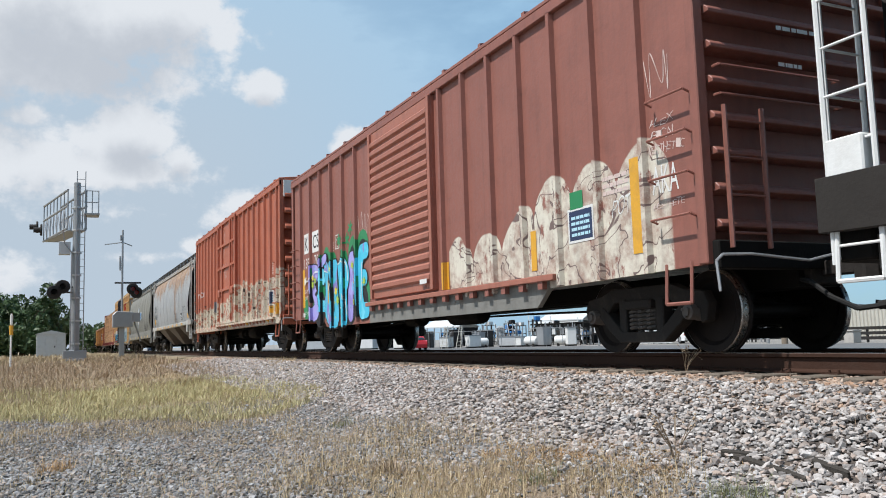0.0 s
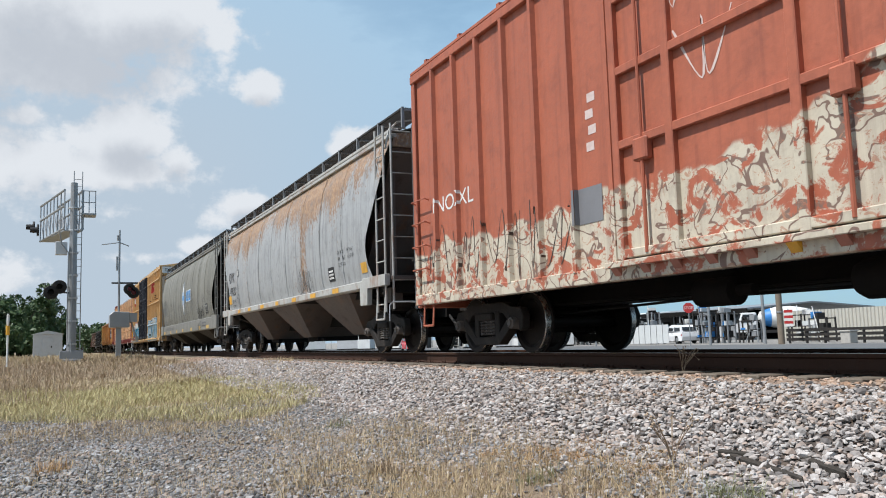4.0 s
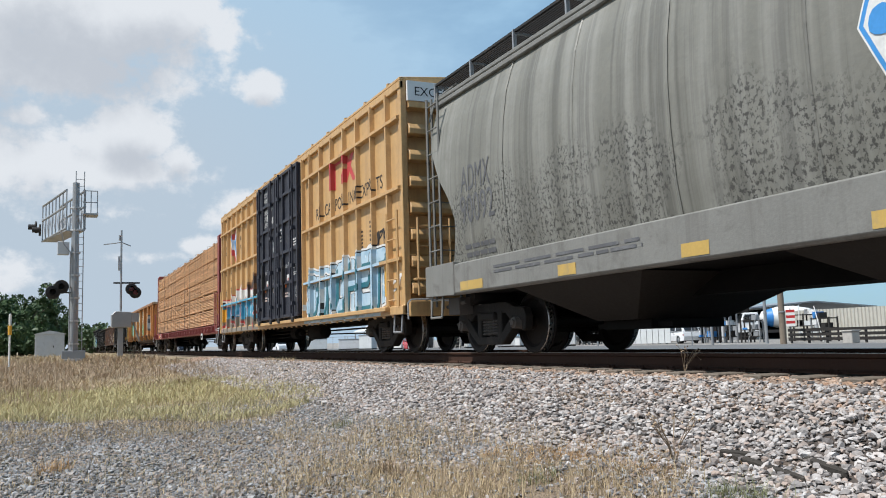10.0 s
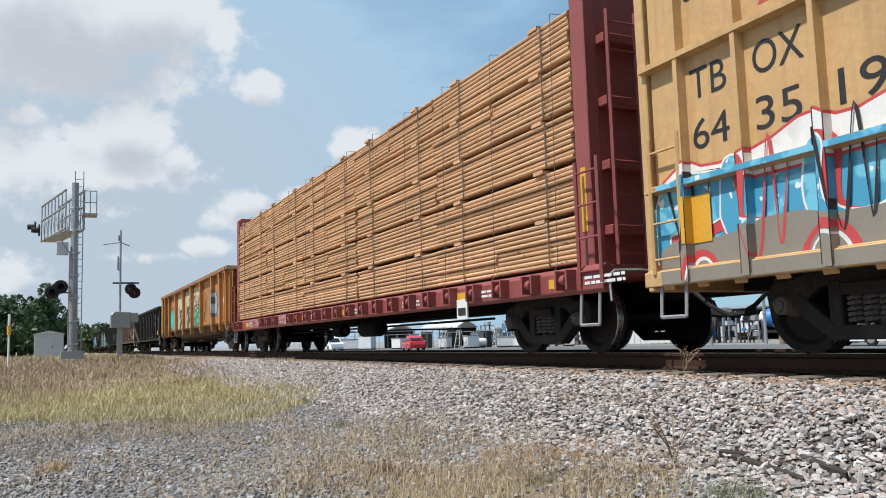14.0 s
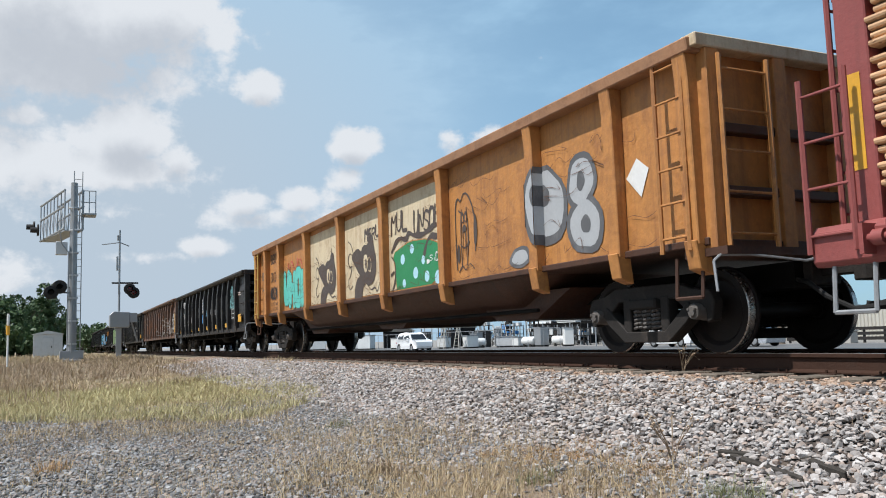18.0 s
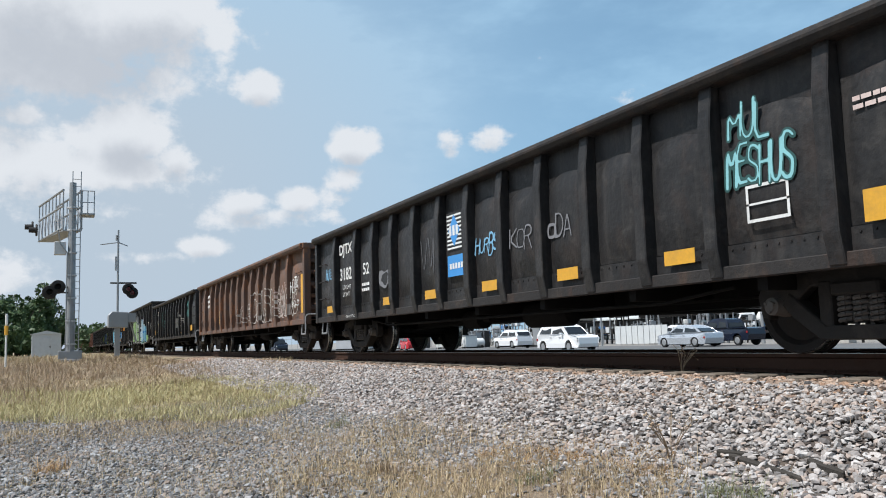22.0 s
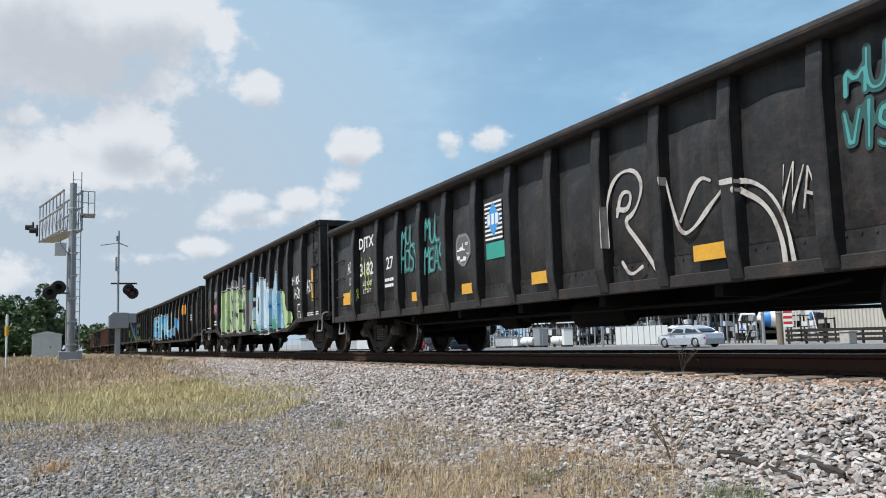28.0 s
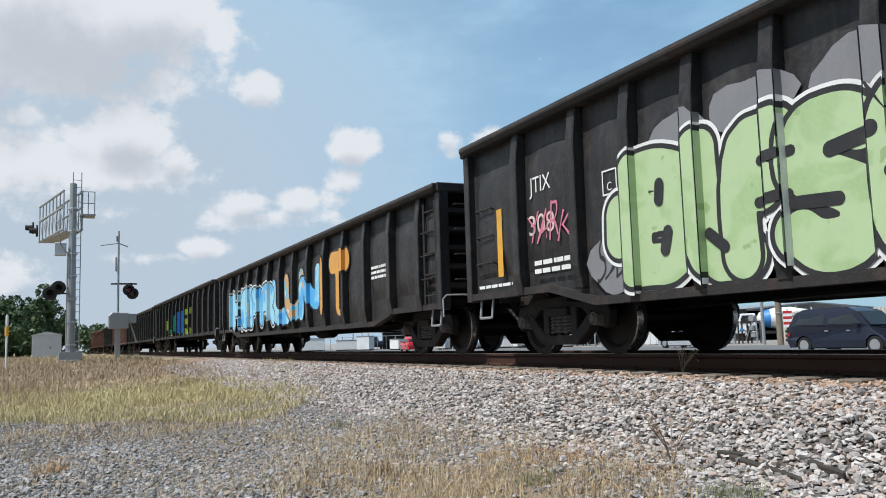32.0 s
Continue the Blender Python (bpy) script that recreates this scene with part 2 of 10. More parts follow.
RED = surface("boxcar_red_paint", (0.40, 0.115, 0.062), 0.55, 0.0, 0.3, dirty=0.28, dirt=(0.12, 0.04, 0.03), streak=0.3, grain=16, edit=buffed(2.25, 1.0, -8, 8, (0.68, 0.61, 0.48), 0.58))
REDP = surface("boxcar_red", (0.40, 0.115, 0.062), 0.55, 0.0, 0.3, dirty=0.28, dirt=(0.12, 0.04, 0.03), streak=0.3, grain=16)
HOP1 = surface("hopper_pale_grey", (0.35, 0.36, 0.365), 0.5, 0.0, 0.3, dirty=0.45, dirt=(0.17, 0.17, 0.17), streak=0.6, grain=14, edit=rust_top(2.75, 4.15))
HOP1P = surface("hopper_grey_trim", (0.42, 0.42, 0.40), 0.55, 0.0, 0.3, dirty=0.4, dirt=(0.2, 0.17, 0.14), streak=0.35, rust=0.5)
# brown grime, darkened further for the shade below the bin
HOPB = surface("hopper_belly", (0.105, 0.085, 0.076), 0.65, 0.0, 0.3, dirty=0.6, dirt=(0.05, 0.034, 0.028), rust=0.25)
HOP2 = surface("hopper_stained_grey", (0.18, 0.176, 0.15), 0.6, 0.0, 0.25, dirty=0.25, dirt=(0.12, 0.115, 0.1), grain=14, edit=grime(0.85))
HOP2P = surface("hopper_stained_trim", (0.20, 0.197, 0.18), 0.6, 0.0, 0.3, dirty=0.5, dirt=(0.09, 0.08, 0.07), streak=0.35)
# far darker than the side paint: underside shade put into the belly colour
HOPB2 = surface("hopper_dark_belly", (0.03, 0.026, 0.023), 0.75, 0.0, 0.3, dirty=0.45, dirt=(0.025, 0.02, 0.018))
TAN = surface("boxcar_tan_yellow", (0.54, 0.335, 0.145), 0.5, 0.0, 0.25, dirty=0.3, dirt=(0.28, 0.15, 0.07), streak=0.35, grain=16)
NAVY = surface("navy_door", (0.03, 0.032, 0.044), 0.5, 0.0, 0.3, dirty=0.3, dirt=(0.09, 0.08, 0.08), streak=0.2)
MAROON = surface("maroon_paint", (0.26, 0.062, 0.055), 0.55, 0.0, 0.3, dirty=0.25, dirt=(0.13, 0.05, 0.04), streak=0.25)
YELLOWD = surface("faded_reflector", (0.50, 0.33, 0.09), 0.5, 0.0, 0.25, dirty=0.4, dirt=(0.22, 0.2, 0.16), bump=0)
def knots(k, co, c):
    """Small dark knots and long streaks in sawn boards."""
    spot = k.step(k.noise(k.scaled(co, (1, 1, 1.6)), 9.0, 2.0, 0.5), 0.66, 0.70)
    c = k.mix(k.math("MULTIPLY", k.step(k.noise(k.scaled(co, (.35, 1, 9)), 3.0, 4.0, 0.6), 0.45, 0.7), 0.35), c, (0.42, 0.21, 0.10))
    return k.mix(k.math("MULTIPLY", spot, 0.75), c, (0.16, 0.075, 0.035))


LUMBER = surface("sawn_pine", (0.62, 0.375, 0.205), 0.75, 0.0, 0.3, dirty=0.12, dirt=(0.3, 0.15, 0.06), grain=40, each=0.32, edit=knots)
LUMBERJ = surface("sawn_pine_rest", (0.62, 0.375, 0.205), 0.75, 0.0, 0.3, dirty=0.12, dirt=(0.3, 0.15, 0.06), grain=40, island=0.32, edit=knots)
STRAP = surface("steel_strap", (0.16, 0.14, 0.12), 0.5, 0.5, 0.2)
ORANGE = surface("gondola_orange", (0.46, 0.20, 0.055), 0.6, 0.0, 0.4, dirty=0.55, dirt=(0.22, 0.085, 0.035), streak=0.5, rust=0.4, grain=14, bump=0.35)
# dark rusted orange with the shade below the car mixed into it
ORSHADE = surface("gondola_orange_belly", (0.06, 0.023, 0.011), 0.65, 0.0, 0.35, dirty=0.65, dirt=(0.022, 0.012, 0.008), rust=0.1)
CREAM = surface("cream_overpaint", (0.60, 0.50, 0.34), 0.6, 0.0, 0.3, dirty=0.45, dirt=(0.34, 0.22, 0.11), streak=0.4, rust=0.3, bump=0.3)
BLACKG = surface("gondola_black", (0.024, 0.0235, 0.024), 0.42, 0.0, 0.4, dirty=0.6, dirt=(0.062, 0.057, 0.053), streak=0.45, grain=14, bump=0.4, rust=0.03)
BLACKC = surface("gondola_chord_black", (0.03, 0.0275, 0.0265), 0.6, 0.0, 0.35, dirty=0.6, dirt=(0.075, 0.058, 0.047), rust=0.08, bump=0.3)
RUSTY = surface("gondola_rusted", (0.125, 0.07, 0.048), 0.7, 0.0, 0.4, dirty=0.75, dirt=(0.066, 0.063, 0.064), streak=0.55, rust=0.65, grain=12, bump=0.3)
FARRUST = surface("gondola_far_brown", (0.14, 0.062, 0.04), 0.7, 0.0, 0.35, dirty=0.5, dirt=(0.05, 0.04, 0.036), rust=0.5)
WHITE = surface("white_paint", (0.72, 0.72, 0.70), 0.5, 0.0, 0.1, dirty=0.25, dirt=(0.45, 0.42, 0.38))
INKW = surface("white_stencil", (0.70, 0.70, 0.68), 0.6, 0.0, 0.2, dirty=0.3, dirt=(0.35, 0.33, 0.30), bump=0)
INKP = surface("pale_pink_tag", (0.62, 0.50, 0.46), 0.6, 0.0, 0.2, dirty=0.35, dirt=(0.35, 0.2, 0.17), bump=0)
INKK = surface("black_stencil", (0.03, 0.03, 0.032), 0.6, 0.0, 0.2, dirty=0.25, dirt=(0.1, 0.1, 0.09), bump=0)
INKG = surface("grey_tag", (0.10, 0.10, 0.105), 0.6, 0.0, 0.3, dirty=0.3, dirt=(0.3, 0.3, 0.3), bump=0)
YELLOW = surface("yellow_reflector", (0.66, 0.34, 0.03), 0.45, 0.0, 0.25, dirty=0.4, dirt=(0.35, 0.2, 0.05), bump=0)
def spray(name, color, **kw):
    return surface(name, color, 0.5, 0.0, 0.22, dirty=0.12, dirt=tuple(x * 0.6 for x in color), bump=0, big=2.0, **kw)
def mottled(name, a, b, c, scale=2.2, lo=.42, hi=.5):
    """Two spray colours that run into one another, flecked with a third."""
    def edit(k, co, col):
        flat = k.scaled(co, (1, 0, 1))
        col = k.mix(k.step(k.noise(flat, scale, 3.0, .5, .8), lo, hi), col, b)
        return k.mix(k.step(k.noise(k.scaled(co, (1, 0, 1), (7, 0, 3)), scale * 2.6, 2.0, .5), .64, .67), col, c)
    return spray(name, a, edit=edit)
CYAN, VIOLET, GREENP, PALEG = spray("cyan_spray", (0.10, 0.50, 0.68)), spray("violet_spray", (0.28, 0.22, 0.55)), spray("green_spray", (0.02, 0.22, 0.08)), spray("pale_green_spray", (0.40, 0.54, 0.26))
BLUEP, ICE, TEAL, GREY = spray("blue_spray", (0.03, 0.20, 0.52)), spray("ice_blue_spray", (0.42, 0.66, 0.76)), spray("teal_spray", (0.03, 0.30, 0.23)), spray("grey_spray", (0.19, 0.19, 0.20))
REDS, SMOKE, TURQ, LOGOB = spray("red_spray", (0.50, 0.06, 0.06)), spray("soot_spray", (0.07, 0.05, 0.04)), spray("turquoise_spray", (0.10, 0.50, 0.43)), spray("logo_blue", (0.05, 0.27, 0.62))
BLUED = spray("dark_blue_paint", (0.02, 0.035, 0.09))
GREYB, LIME, OCHRE = spray("putty_grey_spray", (0.24, 0.21, 0.17)), spray("lime_spray", (0.38, 0.50, 0.06)), spray("ochre_spray", (0.62, 0.30, 0.06))
CYANM = mottled("cyan_spray_blend", (0.06, 0.50, 0.70), (0.16, 0.62, 0.78), (0.26, 0.22, 0.56), 1.1, .50, .60)
VIOLETM = mottled("violet_spray_blend", (0.27, 0.22, 0.56), (0.36, 0.33, 0.70), (0.10, 0.52, 0.70), 1.3, .46, .56)
YELLOWS = spray("yellow_spray", (0.70, 0.56, 0.06))
SCURM = mottled("cyan_violet_spray", (0.07, 0.46, 0.66), (0.24, 0.20, 0.50), (0.62, 0.62, 0.10), 1.6, .54, .60)
BLUEM = mottled("two_blue_spray", (0.16, 0.48, 0.62), (0.06, 0.30, 0.46), (0.70, 0.75, 0.76))
ICEM = mottled("pale_blue_spray", (0.42, 0.56, 0.66), (0.30, 0.46, 0.58), (0.62, 0.68, 0.70), 1.8, .50, .60)
PALEM = mottled("pale_green_blend", (0.34, 0.47, 0.235), (0.40, 0.52, 0.29), (0.27, 0.38, 0.17), 1.4)
CADEM = mottled("turquoise_blend", (0.50, 0.62, 0.70), (0.19, 0.42, 0.56), (0.66, 0.70, 0.74), 1.0, .40, .62)
TEALG = spray("green_teal_spray", (0.03, 0.27, 0.17))
SILVER = spray("silver_spray", (0.40, 0.41, 0.42))
BLUEL = spray("light_blue_spray", (0.18, 0.40, 0.58))
TURQL = spray("pale_teal_spray", (0.24, 0.52, 0.55))
TURQD = spray("faded_teal_spray", (0.07, 0.29, 0.28))
CHORDO = surface("gondola_orange_chord", (0.36, 0.185, 0.095), 0.6, 0.0, 0.35, dirty=0.5, dirt=(0.14, 0.065, 0.035), rust=0.4)
HAZEO = mottled("orange_blue_blend", (0.12, 0.42, 0.62), (0.55, 0.30, 0.12), (0.70, 0.66, 0.58), 1.6)
HAZET = spray("dark_teal_haze", (0.025, 0.085, 0.08))
HAZEB = mottled("brown_haze", (0.30, 0.155, 0.075), (0.20, 0.10, 0.05), (0.36, 0.2, 0.1), 3.0)
INKO = surface("worn_white_line", (0.50, 0.47, 0.43), 0.7, 0.0, 0.3, dirty=0.75, dirt=(0.16, 0.10, 0.075), streak=0.5, bump=0, big=2.2)
SKYM = mottled("sky_orange_blend", (0.08, 0.38, 0.70), (0.30, 0.60, 0.74), (0.62, 0.34, 0.10), 1.0)
SOOTM = mottled("soot_blend", (0.06, 0.045, 0.035), (0.26, 0.14, 0.06), (0.40, 0.22, 0.09), 1.8)
GALV = surface("galvanised_steel", (0.30, 0.31, 0.32), 0.5, 0.3, 0.25, dirty=0.2, dirt=(0.25, 0.25, 0.25))
ALU = surface("pale_grey_paint", (0.50, 0.51, 0.52), 0.5, 0.0, 0.15, dirty=0.25, dirt=(0.3, 0.29, 0.27))
CONC = surface("concrete", (0.42, 0.40, 0.37), 0.85, 0.0, 0.3, dirty=0.35, dirt=(0.2, 0.18, 0.16))
ASPHALT = surface("asphalt", (0.12, 0.12, 0.118), 0.9, 0.0, 0.3, dirty=0.3, dirt=(0.17, 0.16, 0.15))
WOODP = surface("pole_wood", (0.20, 0.16, 0.12), 0.85, 0.0, 0.4, dirty=0.3)
FENCEM = surface("ribbed_metal_fence", (0.52, 0.50, 0.44), 0.5, 0.1, 0.2, dirty=0.2, dirt=(0.35, 0.32, 0.28), streak=0.2)
PANELW = surface("pale_fence_sheet", (0.60, 0.62, 0.62), 0.5, 0.0, 0.2, dirty=0.25, dirt=(0.4, 0.4, 0.4), streak=0.2)
CARW, CARS, CARR, CARD = surface("white_car_paint", (0.75, 0.76, 0.77), 0.2, 0.0, 0.05, dirty=0), surface("silver_car_paint", (0.50, 0.53, 0.57), 0.25, 0.4, 0.05, dirty=0), surface("red_car_paint", (0.55, 0.03, 0.04), 0.2, 0.0, 0.05, dirty=0), surface("dark_car_paint", (0.012, 0.016, 0.03), 0.15, 0.0, 0.05, dirty=0)
GLASSD = surface("dark_glass", (0.02, 0.024, 0.028), 0.06, 0.0, 0.0, dirty=0, bump=0)
TYRE = surface("tyre_rubber", (0.02, 0.02, 0.02), 0.8, 0.0, 0.2, dirty=0.2)
REDLAMP = surface("red_lens", (0.35, 0.02, 0.02), 0.2, 0.0, 0.1, dirty=0)
SIGNRED = surface("sign_red", (0.45, 0.03, 0.03), 0.4, 0.0, 0.1, dirty=0.1)
LEAF = surface("leaves", (0.055, 0.10, 0.028), 0.6, 0.0, 0.3, dirty=0, island=0.6, bump=0)
BARK = surface("bark", (0.10, 0.075, 0.05), 0.9, 0.0, 0.4)
SCRAP = surface("weathered_dark_timber", (0.05, 0.044, 0.038), 0.9, 0.0, 0.5, dirty=0.4, dirt=(0.14, 0.12, 0.10), bump=0.5, grain=50)
def chips(pale, warm, dark):
    """Each stone its own tone: pale, warm or dark."""
    def edit(k, co, c):
        rnd = k.add("ShaderNodeNewGeometry").outputs["Random Per Island"]
        a = k.math("FRACT", k.math("MULTIPLY", rnd, 13.7))
        b = k.math("FRACT", k.math("MULTIPLY", rnd, 41.3))
        c = k.mix(k.math("MULTIPLY", k.step(a, 0.55, 0.9), 0.85), c, pale)
        c = k.mix(k.math("MULTIPLY", k.step(b, 0.6, 0.95), 0.8), c, warm)
        return k.mix(k.math("MULTIPLY", k.step(b, 0.22, 0.0), 0.85), c, dark)
    return edit


STONE = surface("ballast_stone", (0.39, 0.36, 0.342), 0.85, 0.0, 0.4, dirty=0.25, dirt=(0.24, 0.175, 0.135), island=0.6, grain=60, edit=chips((0.57, 0.545, 0.525), (0.36, 0.275, 0.225), (0.09, 0.08, 0.077)))
STONER = surface("rust_dusted_stone", (0.33, 0.24, 0.18), 0.85, 0.0, 0.35, dirty=0.3, dirt=(0.25, 0.15, 0.10), island=0.55, grain=60, edit=chips((0.52, 0.44, 0.37), (0.40, 0.24, 0.15), (0.14, 0.09, 0.07)))
GRAVEL = surface("grey_gravel", (0.235, 0.237, 0.24), 0.9, 0.0, 0.35, dirty=0.3, dirt=(0.25, 0.21, 0.17), island=0.7, grain=60, edit=chips((0.42, 0.42, 0.42), (0.30, 0.23, 0.18), (0.08, 0.075, 0.072)))
STRAW = surface("dry_grass", (0.46, 0.36, 0.22), 0.8, 0.0, 0.2, dirty=0, island=0.5, bump=0)
YGRASS = surface("yellow_green_grass", (0.50, 0.44, 0.225), 0.8, 0.0, 0.2, dirty=0, island=0.5, bump=0)
DRYF = surface("wiry_dry_grass", (0.45, 0.345, 0.20), 0.8, 0.0, 0.2, dirty=0, island=0.6, bump=0)
BROWNG = surface("brown_weeds", (0.34, 0.25, 0.165), 0.8, 0.0, 0.2, dirty=0, island=0.5, bump=0)
GREENG = surface("green_weeds", (0.19, 0.20, 0.09), 0.7, 0.0, 0.2, dirty=0, island=0.5, bump=0)


def ground_mat():
    m = bpy.data.materials.new("gravelly_ground")
    m.use_nodes = True
    k = Nodes(m.node_tree)
    co = k.coords()["Object"]
    x, y, z = k.split(co)
    vor = k.add("ShaderNodeTexVoronoi")
    k.put(vor.inputs["Vector"], co)
    vor.inputs["Scale"].default_value = 34.0
    cell = k.split(vor.outputs["Color"])[0]
    stone = k.mix(cell, (0.06, 0.056, 0.05), (0.24, 0.235, 0.222))
    soil = k.mix(k.noise(co, 3.0, 6.0, 0.65), (0.15, 0.12, 0.092), (0.25, 0.21, 0.16))
    c = k.mix(k.step(k.noise(co, 0.45, 5.0, 0.6), 0.48, 0.68, 0.0, 0.7), stone, soil)
    # dark ground under the ballast: shade between the stones put into the colour
    c = k.mix(k.math("MULTIPLY", k.step(y, -3.9, -3.3), k.step(y, 3.6, 3.0)), c, (0.085, 0.068, 0.058))
    dry = k.mix(k.noise(co, 1.5, 6.0, 0.7), (0.22, 0.165, 0.10), (0.38, 0.31, 0.19))
    c = k.mix(k.step(x, -12.0, -18.0, 0, 0.9), c, dry)
    # dusty strip of soil where the dry grass grows, with ragged edges
    ragged = k.math("MULTIPLY", k.math("SUBTRACT", k.noise(co, 1.3, 6.0, 0.65), 0.5), 3.0)
    near = k.math("MULTIPLY", k.step(k.math("ADD", y, ragged), -6.6, -5.2), k.step(y, -3.0, -3.5))
    near = k.math("MULTIPLY", near, k.math("MULTIPLY", k.step(x, -10.5, -8.5), k.step(x, -3.2, -4.2)))
    c = k.mix(k.math("MULTIPLY", near, 0.75), c, k.mix(k.noise(co, 9.0, 5.0, 0.7), (0.17, 0.12, 0.08), (0.36, 0.27, 0.175)))
    c = k.mix(k.step(y, 4.0, 7.0), c, k.mix(k.noise(co, 0.6, 5.0), (0.20, 0.19, 0.175), (0.32, 0.30, 0.27)))
    b = k.add("ShaderNodeBsdfPrincipled")
    k.put(b.inputs["Base Color"], c)
    b.inputs["Roughness"].default_value = 0.95
    bp = k.add("ShaderNodeBump")
    bp.inputs["Strength"].default_value = 0.8
    bp.inputs["Distance"].default_value = 0.03
    k.put(bp.inputs["Height"], k.math("SUBTRACT", 1.0, vor.outputs["Distance"]))
    k.put(b.inputs["Normal"], bp.outputs[0])
    o = k.add("ShaderNodeOutputMaterial")
    k.put(o.inputs[0], b.outputs[0])
    return m


GROUND = ground_mat()


# ---- shape helpers ----
LAYER = [0]


class Geo:
    """Collects boxes, prisms, rods and lathed shapes into one mesh."""

    def __init__(self):
        self.v, self.f, self.smooth = [], [], False

    def box(self, x0, x1, y0, y1, z0, z1):
        n = len(self.v)
        self.v += [(x0, y0, z0), (x1, y0, z0), (x1, y1, z0), (x0, y1, z0), (x0, y0, z1), (x1, y0, z1), (x1, y1, z1), (x0, y1, z1)]
        self.f += [tuple(n + i for i in q) for q in ((3, 2, 1, 0), (4, 5, 6, 7), (0, 1, 5, 4), (1, 2, 6, 5), (2, 3, 7, 6), (3, 0, 4, 7))]
        return self

    def prism(self, poly, axis, a, b):
        """A polygon in the plane across an axis, drawn out from a to b."""
        n, k = len(self.v), len(poly)
        for d in (a, b):
            for p, q in poly:
                self.v.append({"x": (d, p, q), "y": (p, d, q), "z": (p, q, d)}[axis])
        self.f.append(tuple(n + i for i in range(k)))
        self.f.append(tuple(n + k + i for i in reversed(range(k))))
        self.f += [(n + i, n + k + i, n + k + (i + 1) % k, n + (i + 1) % k) for i in range(k)]
        return self

    def rod(self, p, q, r, sides=7, r2=None):
        p, q = Vector(p), Vector(q)
        d = (q - p).normalized()
        u = d.orthogonal().normalized()
        w = d.cross(u)
        n = len(self.v)
        for c, rr in ((p, r), (q, r if r2 is None else r2)):
            for i in range(sides):
                a = 2 * math.pi * i / sides
                self.v.append(tuple(c + (u * math.cos(a) + w * math.sin(a)) * rr))
        self.f += [(n + i, n + (i + 1) % sides, n + sides + (i + 1) % sides, n + sides + i) for i in range(sides)]
        self.f += [tuple(n + i for i in reversed(range(sides))), tuple(n + sides + i for i in range(sides))]
        return self

    def path(self, pts, r, sides=6):
        for p, q in zip(pts, pts[1:]):
            self.rod(p, q, r, sides)
        return self

    def lathe(self, prof, center, axis="y", sides=32):
        """Turns a profile of (radius, along) round an axis through the centre."""
        n, k = len(self.v), len(prof)
        for i in range(sides):
            a = 2 * math.pi * i / sides
            for r, d in prof:
                o = {"y": (r * math.cos(a), d, r * math.sin(a)), "x": (d, r * math.cos(a), r * math.sin(a)), "z": (r * math.cos(a), r * math.sin(a), d)}[axis]
                self.v.append(tuple(c + e for c, e in zip(center, o)))
        for i in range(sides):
            j = (i + 1) % sides
            self.f += [(n + i * k + m, n + i * k + m + 1, n + j * k + m + 1, n + j * k + m) for m in range(k - 1)]
        return self

    def sheet(self, rows):
        """A grid of points as a surface."""
        n, w = len(self.v), len(rows[0])
        for r in rows:
            self.v += [tuple(p) for p in r]
        for i in range(len(rows) - 1):
            self.f += [(n + i * w + j, n + i * w + j + 1, n + (i + 1) * w + j + 1, n + (i + 1) * w + j) for j in range(w - 1)]
        return self

    def mesh(self, name, mat, smooth=False, bevel=0.0, fix=True):
        me = bpy.data.meshes.new(name)
        me.from_pydata(self.v, [], self.f)
        if fix or bevel:
            bm = bmesh.new()
            bm.from_mesh(me)
            if bevel:
                bmesh.ops.bevel(bm, geom=bm.edges[:], offset=bevel, segments=1, affect="EDGES", clamp_overlap=True)
            bmesh.ops.recalc_face_normals(bm, faces=bm.faces)
            bm.to_mesh(me)
            bm.free()
        me.materials.append(mat)
        if smooth:
            me.polygons.foreach_set("use_smooth", [True] * len(me.polygons))
            me.set_sharp_from_angle(angle=radians(40))
        me.update()
        return me


def part(name, geo, mat, parent, label="", smooth=False, bevel=0.0, loc=None):
    me = geo.mesh(name, mat, smooth, bevel) if isinstance(geo, Geo) else geo
    ob = new(name, me)
    ob.parent = parent
    if loc is not None:
        ob.location = loc
    if label:
        ob["label"] = label
    return ob


def thing(name, label, category, group="", loc=(0, 0, 0), rz=0.0, kind=""):
    ob = new(name)
    ob.matrix_basis = pose(*loc, 0, 0, rz)
    return tagged(ob, label, category, group, kind)


def flat_text(text, fat=0.0, slant=0.0, space=1.0):
    """The outlines of built-in letters as vertices and faces in a plane, 1 high."""
    cu = bpy.data.curves.new("letters", "FONT")
    cu.body, cu.size, cu.offset, cu.shear, cu.space_character = text, 1.0, fat, slant, space
    cu.resolution_u = 4
    ob = bpy.data.objects.new("letters", cu)
    me = bpy.data.meshes.new_from_object(ob)
    vs = [(v.co.x, v.co.y) for v in me.vertices]
    fs = [tuple(p.vertices) for p in me.polygons]
    bpy.data.objects.remove(ob)
    bpy.data.curves.remove(cu)
    bpy.data.meshes.remove(me)
    return vs, fs


def cut_at(vs, fs, xs, zs=()):
    """Cuts flat faces along upright lines at xs and level lines at zs."""
    bm = bmesh.new()
    bv = [bm.verts.new((x, 0, z)) for x, z in vs]
    for f in fs:
        try:
            bm.faces.new([bv[i] for i in f])
        except ValueError:
            pass
    for x in xs:
        bmesh.ops.bisect_plane(bm, geom=bm.verts[:] + bm.edges[:] + bm.faces[:], plane_co=(x, 0, 0), plane_no=(1, 0, 0), dist=1e-5)
    for z in zs:
        bmesh.ops.bisect_plane(bm, geom=bm.verts[:] + bm.edges[:] + bm.faces[:], plane_co=(0, 0, z), plane_no=(0, 0, 1), dist=1e-5)
    return bm


